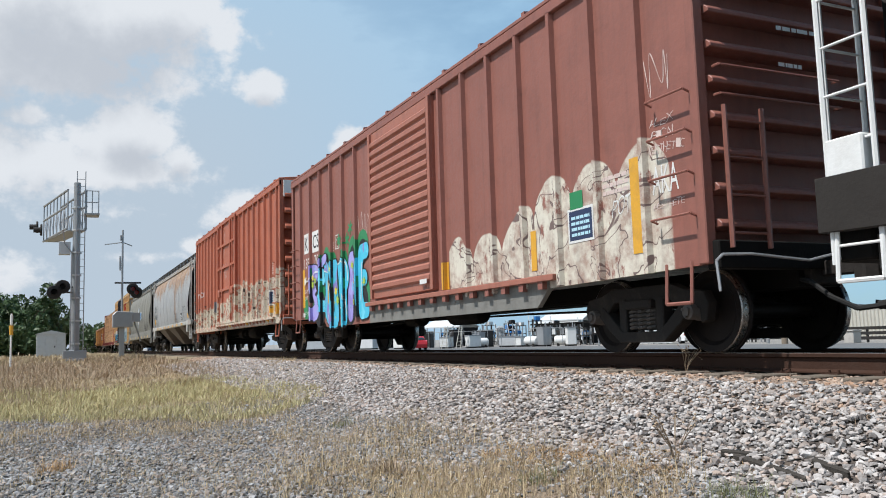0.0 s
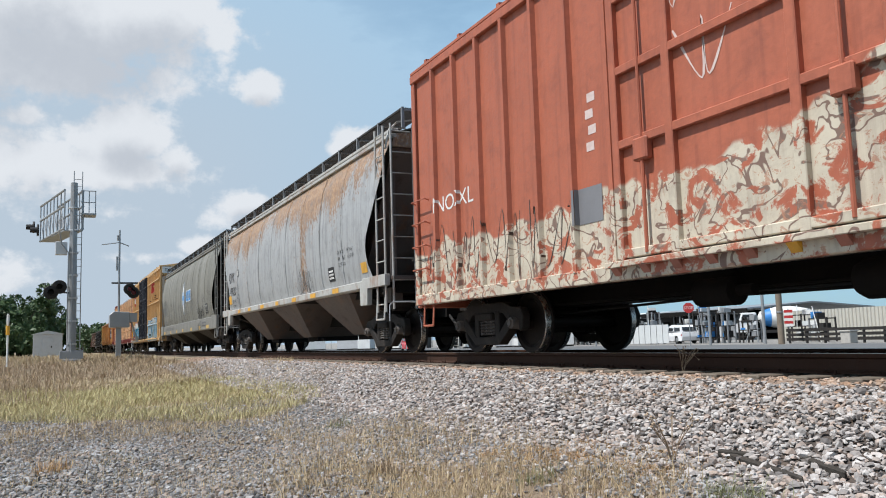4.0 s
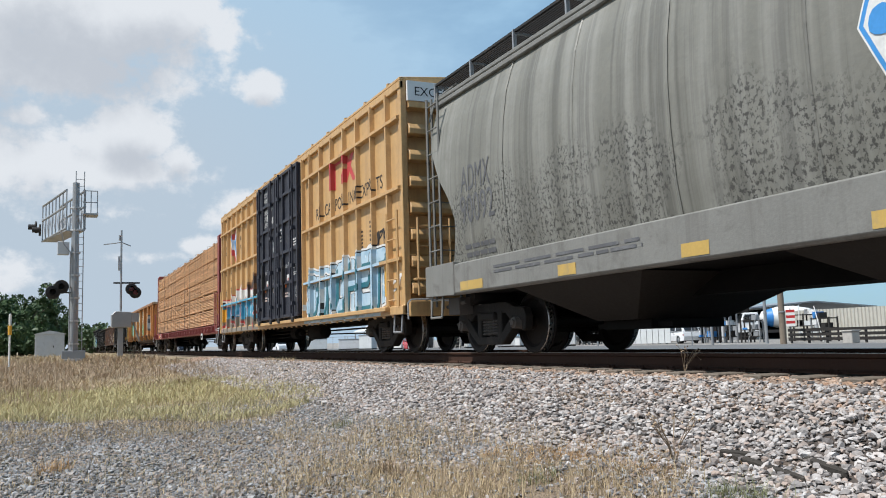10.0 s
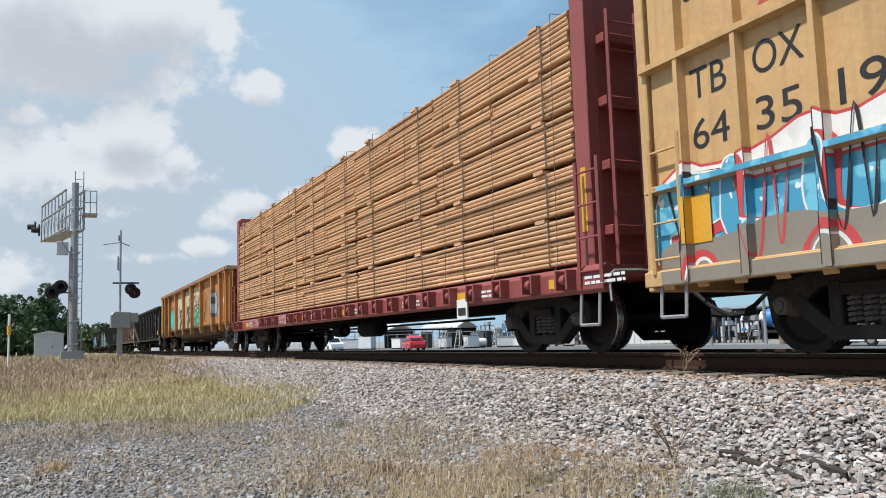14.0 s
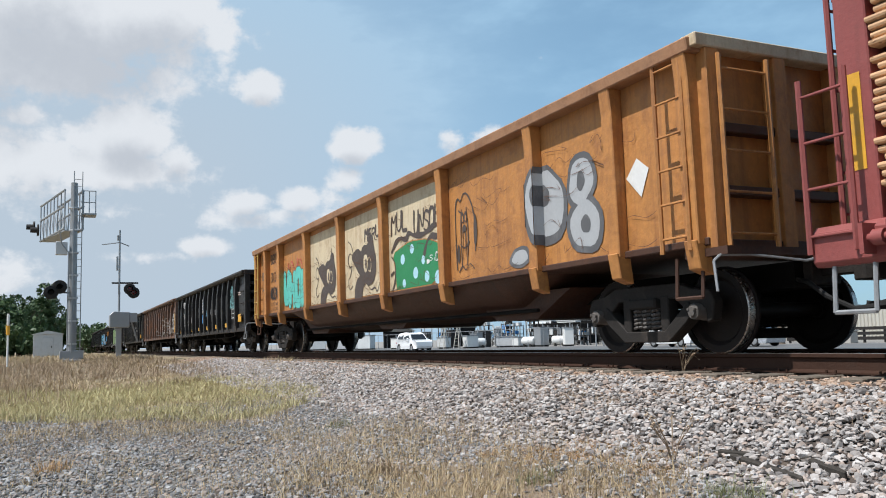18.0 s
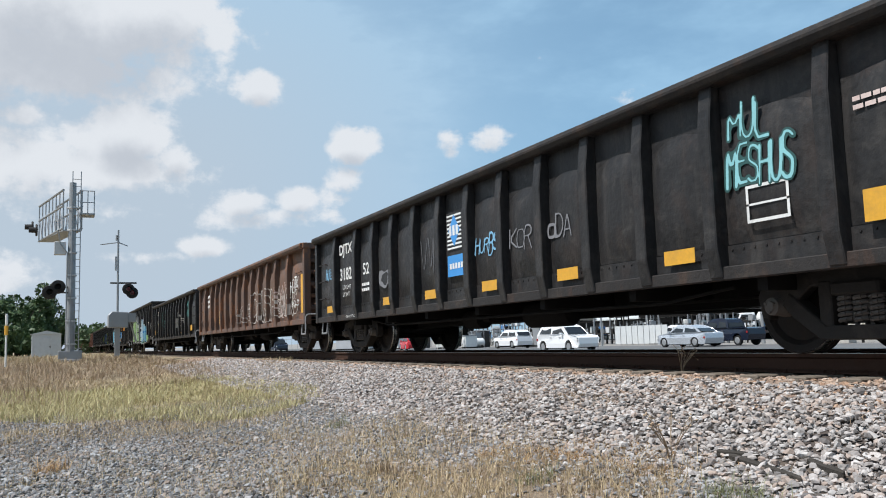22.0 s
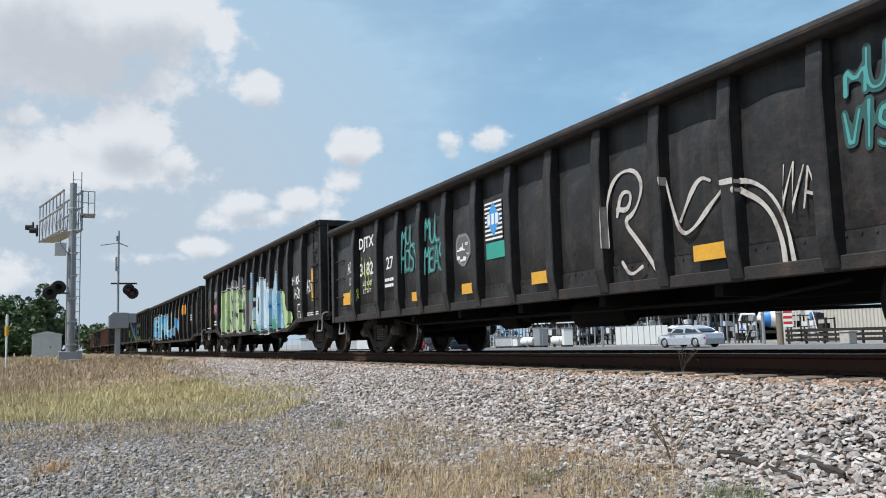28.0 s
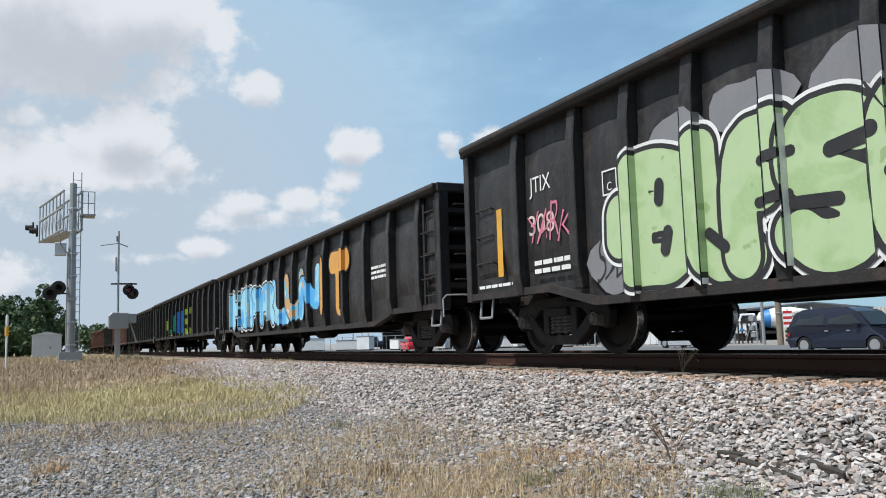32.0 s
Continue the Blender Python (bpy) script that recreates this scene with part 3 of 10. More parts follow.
def lay(name, vs, fs, mat, parent, y, ribs=(), label=""):
    """Paint on a side: flat faces at depth y that also lie on the ribs (x0, x1, depth) which stand out from it."""
    vs = list(vs)
    if callable(y):
        # a curved side: y gives the depth at each height
        lo, hi = min(v[1] for v in vs), max(v[1] for v in vs)
        bm = cut_at(vs, fs, (), [lo + .2 * i for i in range(1, int((hi - lo) / .2) + 1)])
        g = Geo()
        bm.verts.index_update()
        g.v = [(v.co.x, y(v.co.z), v.co.z) for v in bm.verts]
        g.f = [tuple(v.index for v in f.verts) for f in bm.faces]
        bm.free()
        return part(name, g.mesh(name, mat, fix=False), mat, parent, label)
    if ribs:
        lo, hi = min(v[0] for v in vs), max(v[0] for v in vs)
        ribs = [r for r in ribs if r[1] > lo and r[0] < hi]
    if ribs:
        bm = cut_at(vs, fs, [e for r in ribs for e in r[:2]])
        v2, f2 = [], []
        for f in bm.faces:
            c = f.calc_center_median().x
            d = next((r[2] for r in ribs if r[0] < c < r[1]), 0.0)
            n = len(v2)
            v2 += [(v.co.x, y - d, v.co.z) for v in f.verts]
            f2.append(tuple(range(n, len(v2))))
        LAYER[0] += 1
        lift = .003 + .0003 * (LAYER[0] % 60)
        for e in bm.edges:
            a, b = e.verts[0].co, e.verts[1].co
            for r in ribs:
                for x, out_ in ((r[0], -lift), (r[1], lift)):
                    if abs(a.x - x) < 1e-4 and abs(b.x - x) < 1e-4:
                        n = len(v2)
                        v2 += [(x + out_, y, a.z), (x + out_, y, b.z), (x + out_, y - r[2], b.z), (x + out_, y - r[2], a.z)]
                        f2.append((n, n + 1, n + 2, n + 3))
        bm.free()
    else:
        v2, f2 = [(x, y, z) for x, z in vs], fs
    g = Geo()
    g.v, g.f = v2, list(f2)
    me = g.mesh(name, mat, fix=False)
    if ribs:
        bm = bmesh.new()
        bm.from_mesh(me)
        bmesh.ops.remove_doubles(bm, verts=bm.verts, dist=1e-4)
        bm.to_mesh(me)
        bm.free()
    return part(name, me, mat, parent, label)


def fit_box(vs, x0, x1, z0, z1):
    ax, bx = min(v[0] for v in vs), max(v[0] for v in vs)
    az_, bz = min(v[1] for v in vs), max(v[1] for v in vs)
    return [(x0 + (x - ax) / (bx - ax) * (x1 - x0), z0 + (z - az_) / (bz - az_) * (z1 - z0)) for x, z in vs]


def stencil(parent, text, x0, z0, h, mat, y, w=None, ribs=(), name="lettering", fat=0.0, slant=0.0):
    """A line of lettering from x0 on, h high; w: its width."""
    vs, fs = flat_text(text, fat, slant)
    if not vs:
        return None
    wide = max(v[0] for v in vs) - min(v[0] for v in vs)
    tall = max(v[1] for v in vs) - min(v[1] for v in vs)
    return lay(name, fit_box(vs, x0, x0 + (w or wide * h / tall), z0, z0 + h), fs, mat, parent, y, ribs)


def bars(parent, x0, x1, z0, z1, rows, mat, y, seed=1, name="small_print"):
    """Lines of print too small to read."""
    rnd = random.Random(seed)
    vs, fs = [], []
    h = (z1 - z0) / rows
    for i in range(rows):
        x = x0
        while x < x1:
            w = min(rnd.uniform(0.08, 0.3) * (x1 - x0), x1 - x)
            n = len(vs)
            z = z0 + i * h
            vs += [(x, z), (x + w * .85, z), (x + w * .85, z + h * .55), (x, z + h * .55)]
            fs.append((n, n + 1, n + 2, n + 3))
            x += w
    return lay(name, vs, fs, mat, parent, y)


def patch(parent, name, pts, mat, y, ribs=(), label=""):
    return lay(name, pts, [tuple(range(len(pts)))], mat, parent, y, ribs, label)


def rect(parent, name, x0, x1, z0, z1, mat, y, ribs=(), label=""):
    return patch(parent, name, [(x0, z0), (x1, z0), (x1, z1), (x0, z1)], mat, y, ribs, label)


def scrawl(parent, x0, x1, z0, z1, mat, y, seed=1, loops=5, width=0.03, ribs=(), name="spray_tag"):
    """A looping hand-sprayed line across a box."""
    rnd = random.Random(seed)
    pts, n = [], loops * 2 + 1
    for i in range(n):
        pts.append(Vector((x0 + (x1 - x0) * (i / (n - 1)) + rnd.uniform(-.5, .5) * (x1 - x0) / loops, (z0 if i % 2 else z1) + rnd.uniform(-.18, .18) * (z1 - z0))))
    line = []
    for i in range(len(pts) - 1):
        p0, p1, p2, p3 = pts[max(i - 1, 0)], pts[i], pts[i + 1], pts[min(i + 2, len(pts) - 1)]
        for s in range(7):
            t = s / 7
            line.append(0.5 * ((2 * p1) + (p2 - p0) * t + (2 * p0 - 5 * p1 + 4 * p2 - p3) * t * t + (3 * p1 - p0 - 3 * p2 + p3) * t ** 3))
    vs, fs = [], []
    for i, p in enumerate(line):
        d = line[min(i + 1, len(line) - 1)] - line[max(i - 1, 0)]
        nrm = Vector((-d.y, d.x)).normalized() * width / 2 * (0.8 + 0.4 * math.sin(i * .9))
        vs += [tuple(p - nrm), tuple(p + nrm)]
    fs = [(2 * i, 2 * i + 2, 2 * i + 3, 2 * i + 1) for i in range(len(line) - 1)]
    return lay(name, vs, fs, mat, parent, y, ribs)


def blob(cx, cz, rx, rz, n=22, wob=0.12, seed=1, power=1.0):
    rnd = random.Random(seed)
    ph = [rnd.uniform(0, 6.28) for _ in range(3)]
    pts = []
    for i in range(n):
        a = 2 * math.pi * i / n
        r = 1 + wob * (math.sin(2 * a + ph[0]) + 0.7 * math.sin(3 * a + ph[1]) + 0.5 * math.sin(5 * a + ph[2]))
        pts.append((cx + rx * r * math.copysign(abs(math.cos(a)) ** power, math.cos(a)), cz + rz * r * math.copysign(abs(math.sin(a)) ** power, math.sin(a))))
    return pts


def piece(parent, word, x0, x1, z0, z1, fill, line, y, ribs=(), seed=1, back=None, shine=None, fat=0.045, lean=0.0, edge=0.045):
    """A sprayed piece of fat letters: backdrop cloud, dark outline, filling and highlights."""
    rnd = random.Random(seed)
    n = len(word)
    step = (x1 - x0) / n
    fills = fill if isinstance(fill, (list, tuple)) else [fill]
    if back:
        for i in range(n + 1):
            patch(parent, "graffiti_backdrop", blob(x0 + i * step, (z0 + z1) / 2 + rnd.uniform(0, .12) * (z1 - z0), step * .75, (z1 - z0) * .56, seed=seed + i), back, y - 0.003 - 0.0004 * i, ribs)
    for i, ch in enumerate(word):
        a, b = x0 + i * step - step * 0.06, x0 + (i + 1) * step + step * 0.06
        lo, hi = z0 + rnd.uniform(-.02, .1) * (z1 - z0), z1 - rnd.uniform(-.02, .12) * (z1 - z0)
        tilt = rnd.uniform(-.12, .12) + lean
        for nm, m, grow, dy in (("graffiti_outline", line, edge, 0.008 + .0006 * (i % 2)), ("graffiti_fill", fills[i % len(fills)], 0.0, 0.012 + .0006 * (i % 2))):
            if m is None:
                continue
            vs, fs = flat_text(ch, fat + grow)
            base = flat_text(ch, fat)[0] if grow else vs
            ax, bx, az_, bz = min(v[0] for v in base), max(v[0] for v in base), min(v[1] for v in base), max(v[1] for v in base)
            vs = [(a + (x - ax) / (bx - ax) * (b - a) + tilt * ((z - az_) / (bz - az_) - .5) * (hi - lo), lo + (z - az_) / (bz - az_) * (hi - lo)) for x, z in vs]
            lay(nm, vs, fs, m, parent, y - dy, ribs)
        if shine:
            cx, cz = a + (b - a) * rnd.uniform(.25, .4), lo + (hi - lo) * rnd.uniform(.55, .8)
            patch(parent, "graffiti_highlight", blob(cx, cz, step * .13, (hi - lo) * .09, seed=seed + 40 + i), shine, y - 0.016, ribs)
            cx, cz = a + (b - a) * rnd.uniform(.55, .75), lo + (hi - lo) * rnd.uniform(.15, .4)
            patch(parent, "graffiti_highlight", blob(cx, cz, step * .10, (hi - lo) * .07, seed=seed + 60 + i), shine, y - 0.016, ribs)


def tag(parent, text, x0, x1, z0, z1, mat, y, seed=1, fat=-0.018, ribs=(), name="spray_tag"):
    """A hand-sprayed word: uneven, leaning, wobbling letters."""
    rnd = random.Random(seed)
    vs, fs, cur = [], [], 0.0
    for ch in text:
        if ch == " ":
            cur += .35
            continue
        cv, cf = flat_text(ch, fat)
        if not cv:
            continue
        ax, bx = min(v[0] for v in cv), max(v[0] for v in cv)
        az_, bz = min(v[1] for v in cv), max(v[1] for v in cv)
        w, h, up, lean, sw = rnd.uniform(.42, .62), rnd.uniform(.85, 1.25), rnd.uniform(-.12, .12), rnd.uniform(-.1, .28), rnd.uniform(-.10, .10)
        n = len(vs)
        for x, z in cv:
            u, t = (x - ax) / max(bx - ax, .05), (z - az_) / max(bz - az_, .05)
            vs.append((cur + u * w + lean * (t - .5) + sw * math.sin(t * 3.1), up + t * h + .08 * math.sin(u * 4 + seed)))
        fs += [tuple(n + i for i in f) for f in cf]
        cur += w * rnd.uniform(.92, 1.12)
    return lay(name, fit_box(vs, x0, x1, z0, z1), fs, mat, parent, y, ribs)


# ---- sprayed letters ----
# strokes on a grid of ten by ten, two digits a point, strokes apart by slashes
GLYPH = {"A": "00 39 49 80/23 63", "G": "88 59 19 06 03 10 50 82 84 54", "B": "00 09/09 59 87 65 05/05 65 83 60 00", "C": "88 59 19 06 03 10 50 81", "D": "00 09/09 59 86 83 50 00", "E": "89 09 00 80/05 65",
         "F": "00 09 89/05 65", "H": "00 09/80 89/05 85", "I": "40 49", "J": "89 83 60 20 02", "K": "00 09/89 04 80", "L": "09 00 80", "M": "00 09 44 89 80", "N": "00 09 80 89",
         "O": "49 19 06 03 10 40 70 83 86 79 49", "P": "00 09 69 87 65 04", "R": "00 09 69 87 65 05/45 80", "S": "88 59 19 06 25 64 83 70 20 01", "T": "09 89/49 40",
         "U": "09 03 20 60 83 89", "V": "09 40 89", "W": "09 20 45 60 89", "Y": "09 45 89/45 40", "Z": "09 89 00 80", "\\": "09 80"}


def rounded(pts, n=2):
    """Cuts the corners of a line; its ends stay."""
    for _ in range(n):
        if len(pts) < 3:
            break
        q = [pts[0]]
        for a, b in zip(pts, pts[1:]):
            q += [(a[0] * .75 + b[0] * .25, a[1] * .75 + b[1] * .25), (a[0] * .25 + b[0] * .75, a[1] * .25 + b[1] * .75)]
        pts = q + [pts[-1]]
    return pts


def glyph(ch, x0, x1, z0, z1, w, lean=0.0, soft=2):
    x0, x1, z0, z1 = x0 + w / 2, x1 - w / 2, z0 + w / 2, z1 - w / 2
    lines = []
    for s in GLYPH[ch].split("/"):
        pts = [(int(p[0]) / 8.5, int(p[1]) / 9) for p in s.split()]
        lines.append(rounded([(x0 + (x1 - x0) * u + lean * (v - .5) * (z1 - z0), z0 + (z1 - z0) * v) for u, v in pts], soft))
    return lines


def far_from(lines, X, Z):
    """Distance of grid points from a set of lines."""
    best = np.full(X.shape, 9.0)
    for pts in lines:
        for (ax, az_), (bx, bz) in zip(pts, pts[1:]):
            dx, dz = bx - ax, bz - az_
            t = np.clip(((X - ax) * dx + (Z - az_) * dz) / max(dx * dx + dz * dz, 1e-9), 0, 1)
            best = np.minimum(best, np.hypot(X - ax - t * dx, Z - az_ - t * dz))
    return best


def sprayed(parent, name, box, field, mat, y, ribs=(), res=.03, label=""):
    """Paint wherever the field is below zero; it climbs over the ribs of the side."""
    x0, x1, z0, z1 = box
    ribs = [r for r in ribs if r[1] > x0 and r[0] < x1]
    edges = [e for r in ribs for e in r[:2] if x0 < e < x1]
    xs = np.array(sorted([x for x in np.arange(x0, x1 + res, res) if all(abs(x - e) > .006 for e in edges)] + edges))
    zs = np.arange(z0, z1 + res, res)
    X, Z = np.meshgrid(xs, zs)
    D = field(X, Z)
    ins = D < 0
    cnt = ins[:-1, :-1].astype(int) + ins[1:, :-1] + ins[:-1, 1:] + ins[1:, 1:]
    mid = (xs[:-1] + xs[1:]) / 2
    dep = np.zeros(len(mid))
    for r in ribs:
        dep[(mid > r[0]) & (mid < r[1])] = r[2]
    vs, fs = [], []

    def face(pts, d):
        n = len(vs)
        vs.extend((px, y - d, pz) for px, pz in pts)
        fs.append(tuple(range(n, n + len(pts))))
    for i in range(len(zs) - 1):
        cols = np.nonzero(cnt[i])[0]
        a = None
        for k, j in enumerate(cols):
            if cnt[i, j] == 4:
                if a is None:
                    a = j
                if not (k + 1 < len(cols) and cols[k + 1] == j + 1 and cnt[i, j + 1] == 4 and dep[j + 1] == dep[j]):
                    face([(xs[a], zs[i]), (xs[j + 1], zs[i]), (xs[j + 1], zs[i + 1]), (xs[a], zs[i + 1])], dep[j])
                    a = None
            else:
                a = None
                ring = ((i, j), (i, j + 1), (i + 1, j + 1), (i + 1, j))
                pts = []
                for p, q in zip(ring, ring[1:] + ring[:1]):
                    if ins[p]:
                        pts.append((xs[p[1]], zs[p[0]]))
                    if ins[p] != ins[q]:
                        t = D[p] / (D[p] - D[q])
                        pts.append((xs[p[1]] + (xs[q[1]] - xs[p[1]]) * t, zs[p[0]] + (zs[q[0]] - zs[p[0]]) * t))
                if len(pts) > 2:
                    face(pts, dep[j])
    LAYER[0] += 1
    lift = .003 + .0003 * (LAYER[0] % 60)
    for r in ribs:
        for e, o in ((r[0], -lift), (r[1], lift)):
            c = np.nonzero(np.abs(xs - e) < 1e-6)[0]
            if len(c):
                for i in np.nonzero(ins[:-1, c[0]] & ins[1:, c[0]])[0]:
                    n = len(vs)
                    vs.extend([(e + o, y, zs[i]), (e + o, y, zs[i + 1]), (e + o, y - r[2], zs[i + 1]), (e + o, y - r[2], zs[i])])
                    fs.append((n, n + 1, n + 2, n + 3))
    if not fs:
        return None
    g = Geo()
    g.v, g.f = [(float(a), float(b), float(c)) for a, b, c in vs], fs
    return part(name, g.mesh(name, mat, fix=False), mat, parent, label)


def wobbly(lines, w, grow=0.0, dx=0.0, dz=0.0, ph=0.0):
    return lambda X, Z: far_from(lines, X - dx, Z - dz) - w / 2 - grow + .012 * np.sin(X * 7 + ph) * np.sin(Z * 6 + ph)


def ringed(lines, w, t):
    """Only the outline of fat strokes."""
    return lambda X, Z: np.abs(far_from(lines, X, Z) - w / 2) - t


def glint(lines, w, inset, t, ux=-.6, uz=.8, cut=.75):
    """A thin line inside the edge that faces one way."""
    def f(X, Z):
        D = far_from(lines, X, Z) - w / 2
        gz, gx = np.gradient(D, Z[:, 0], X[0])
        return np.maximum(np.abs(D + inset) - t, (cut - (gz * uz + gx * ux)) * .08)
    return f


def letters(parent, word, w, fills, line, y, ribs=(), edge=.04, halo=None, shadow=None, shine=None, lean=0.0, res=.03, dy=.0016, shift=(.08, -.06), soft=2):
    """A piece of fat sprayed letters; word: (letter, x0, x1, z0, z1) each."""
    L = [glyph(c, a, b, p, q, w, lean, soft) for c, a, b, p, q in word]
    for i, (c, a, b, p, q) in enumerate(word):
        m = .22 + abs(lean) * (q - p) / 2
        box = (a - m, b + m, p - .22, q + .22)
        d = y - .004 - dy * i
        if shadow:
            sprayed(parent, "graffiti_shadow", box, wobbly(L[i], w, edge + .05, shift[0], shift[1], i), shadow, y - .0004 * i, ribs, res)
        if halo:
            sprayed(parent, "graffiti_halo", box, wobbly(L[i], w, edge + .04, ph=i), halo, y - .0026 - .0003 * i, ribs, res)
        if line:
            sprayed(parent, "graffiti_outline", box, wobbly(L[i], w, edge, ph=i), line, d, ribs, res)
        sprayed(parent, "graffiti_fill", box, wobbly(L[i], w, ph=i), fills[i % len(fills)], d - dy * .5, ribs, res)
        if shine:
            sprayed(parent, "graffiti_highlight", box, glint(L[i], w, w * .2, .014), shine, d - dy * .5 - .006, ribs, res * .8)


def inside(pts, grow=0.0, soft=1):
    """A field that is below zero within a closed outline, swollen by grow."""
    ring = rounded(list(pts) + [pts[0]], soft)

    def f(X, Z):
        odd = np.zeros(X.shape, bool)
        for (ax, az_), (bx, bz) in zip(ring, ring[1:]):
            if az_ != bz:
                odd ^= ((az_ > Z) != (bz > Z)) & (X < (bx - ax) * (Z - az_) / (bz - az_) + ax)
        d = far_from([ring], X, Z)
        return np.where(odd, -d, d) - grow
    return f


def shape(parent, pts, fill, line, y, ribs=(), edge=.035, halo=None, rim=.035, soft=1, res=.028, name="graffiti_fill", fat=0.0):
    """One sprayed letter or figure: halo, outline and fill from a closed outline."""
    xs, zs = [p[0] for p in pts], [p[1] for p in pts]
    m = edge + rim + fat + .05
    box = (min(xs) - m, max(xs) + m, min(zs) - m, max(zs) + m)
    if halo:
        sprayed(parent, "graffiti_halo", box, inside(pts, edge + rim + fat, soft), halo, y, ribs, res)
    if line:
        sprayed(parent, "graffiti_outline", box, inside(pts, edge + fat, soft), line, y - .002, ribs, res)
    return sprayed(parent, name, box, inside(pts, fat, soft), fill, y - .004, ribs, res)


def strokes(parent, lines, w, mat, y, ribs=(), res=.014, name="graffiti_line", soft=2):
    """Free-hand sprayed lines."""
    L = [rounded(p, soft) for p in lines]
    xs, zs = [p[0] for q in L for p in q], [p[1] for q in L for p in q]
    return sprayed(parent, name, (min(xs) - .08, max(xs) + .08, min(zs) - .08, max(zs) + .08), lambda X, Z: far_from(L, X, Z) - w / 2 * (1 + .3 * np.sin(X * 11 + Z * 7)), mat, y, ribs, res)


def flower(parent, x, z, r, mat, y, ribs=()):
    """A small sprayed asterisk."""
    return strokes(parent, [[(x + r * math.cos(a), z + r * math.sin(a)), (x - r * math.cos(a), z - r * math.sin(a))] for a in (.4, 1.45, 2.5)], r * .5, mat, y, ribs, .02, "graffiti_flower")


def brush(parent, text, x0, x1, z0, z1, mat, y, w=.05, ribs=(), lean=.08, seed=1, res=.015, haze=None):
    """A hand-brushed tag: one line of thin letters of uneven height."""
    L = []
    for c, a, b, p, q in spread(text, x0, x1, z0, z1, .06, seed):
        L += glyph(c, a, b, p, q, w, lean, 1)
    box = (x0 - .12, x1 + .12, z0 - .12, z1 + .12)
    if haze:
        sprayed(parent, "spray_haze", box, wobbly(L, w * 2.6, ph=seed), haze, y, ribs, res * 2)
    return sprayed(parent, "spray_tag", box, lambda X, Z: far_from(L, X, Z) - w / 2 * (1 + .35 * np.sin(X * 9 + Z * 5 + seed)), mat, y - .003, ribs, res)


def spread(word, x0, x1, z0, z1, over=.12, seed=1, rise=0.0):
    """Letters one beside the other with uneven heights."""
    rnd = random.Random(seed)
    s = (x1 - x0) / len(word)
    return [(c, x0 + i * s - s * over, x0 + (i + 1) * s + s * over, z0 + rnd.uniform(0, .08), z1 - rnd.uniform(0, .14) + rise * i / len(word)) for i, c in enumerate(word)]


# ---- train: shared running gear ----
def wheel_mesh():
    g = Geo()
    g.lathe([(0.0, -.085), (.10, -.085), (.11, -.045), (.20, -.03), (.33, -.02), (.375, -.06), (.445, -.062), (.457, -.05), (.458, .035), (.485, .045), (.487, .07), (.40, .075), (.34, .02), (.12, .03), (.1, .08), (0.0, .08)], (0, 0, 0), "y", 36)
    return g.mesh("wheel", WHEEL, True)


def coil_mesh():
    g = Geo()
    turns, n = 5.0, 11
    pts = [(.072 * math.cos(2 * math.pi * i / n), .072 * math.sin(2 * math.pi * i / n), .27 + .24 * i / (turns * n)) for i in range(int(turns * n) + 1)]
    g.path(pts, .019, 5)
    return g.mesh("spring", DUSTY, True)


def frame_mesh():
    g = Geo()
    y0, y1 = -1.08, -.95
    g.prism([(-.55, .79), (.55, .79), (.78, .71), (1.06, .68), (1.13, .56), (1.09, .36), (1.0, .33), (.99, .49), (.79, .49), (.78, .38), (.66, .50), (.50, .62), (-.50, .62), (-.66, .50), (-.78, .38), (-.79, .49), (-.99, .49), (-1.0, .33), (-1.09, .36), (-1.13, .56), (-1.06, .68), (-.78, .71)], "y", y0, y1)
    g.prism([(-.82, .46), (-.70, .34), (-.40, .13), (.40, .13), (.70, .34), (.82, .46), (.74, .58), (.34, .26), (-.34, .26), (-.74, .58)], "y", y0 - .02, y1 + .02)
    for s in (-1, 1):
        g.box(s * .34 - .07, s * .34 + .07, y0 - .01, y1 + .01, .24, .66)
    return g.mesh("side_frame", STEEL, False, 0.012)


def bearing_mesh():
    g = Geo()
    g.lathe([(0, -.17), (.05, -.17), (.055, -.15), (.085, -.14), (.09, -.02), (.10, 0), (.10, .09), (0, .09)], (0, -1.02, 0), "y", 16)
    for i in range(3):
        a = i * 2.094 + .5
        g.rod((.05 * math.cos(a), -1.2, .05 * math.sin(a)), (.05 * math.cos(a), -1.16, .05 * math.sin(a)), .016, 6)
    return g.mesh("bearing", DUSTY, True)


WHEEL_ME, COIL_ME, FRAME_ME, BEAR_ME = wheel_mesh(), coil_mesh(), frame_mesh(), bearing_mesh()
AXLE_ME = Geo().rod((0, -.98, 0), (0, .98, 0), .085, 12).mesh("axle", WHEEL, True)
BOLSTER_ME = Geo().box(-.24, .24, -1.14, 1.14, .52, .64).box(-.26, .26, -.5, .5, .56, .72).mesh("bolster", STEEL, False, .02)
RIM_ME = Geo().lathe([(.449, -.0625), (.4595, -.051), (.461, .03)], (0, 0, 0), "y", 36).mesh("tread", TREAD, True)
BEAM_ME = Geo().box(-.06, .06, -.8, .8, .30, .40).mesh("brake_beam", STEEL, False, .01)
SHOE_ME = Geo().prism([(-.05, .30), (.03, .30), (.07, .45), (.03, .58), (-.05, .56)], "y", -.06, .06).mesh("brake_shoe", STEEL)
SPUN = []


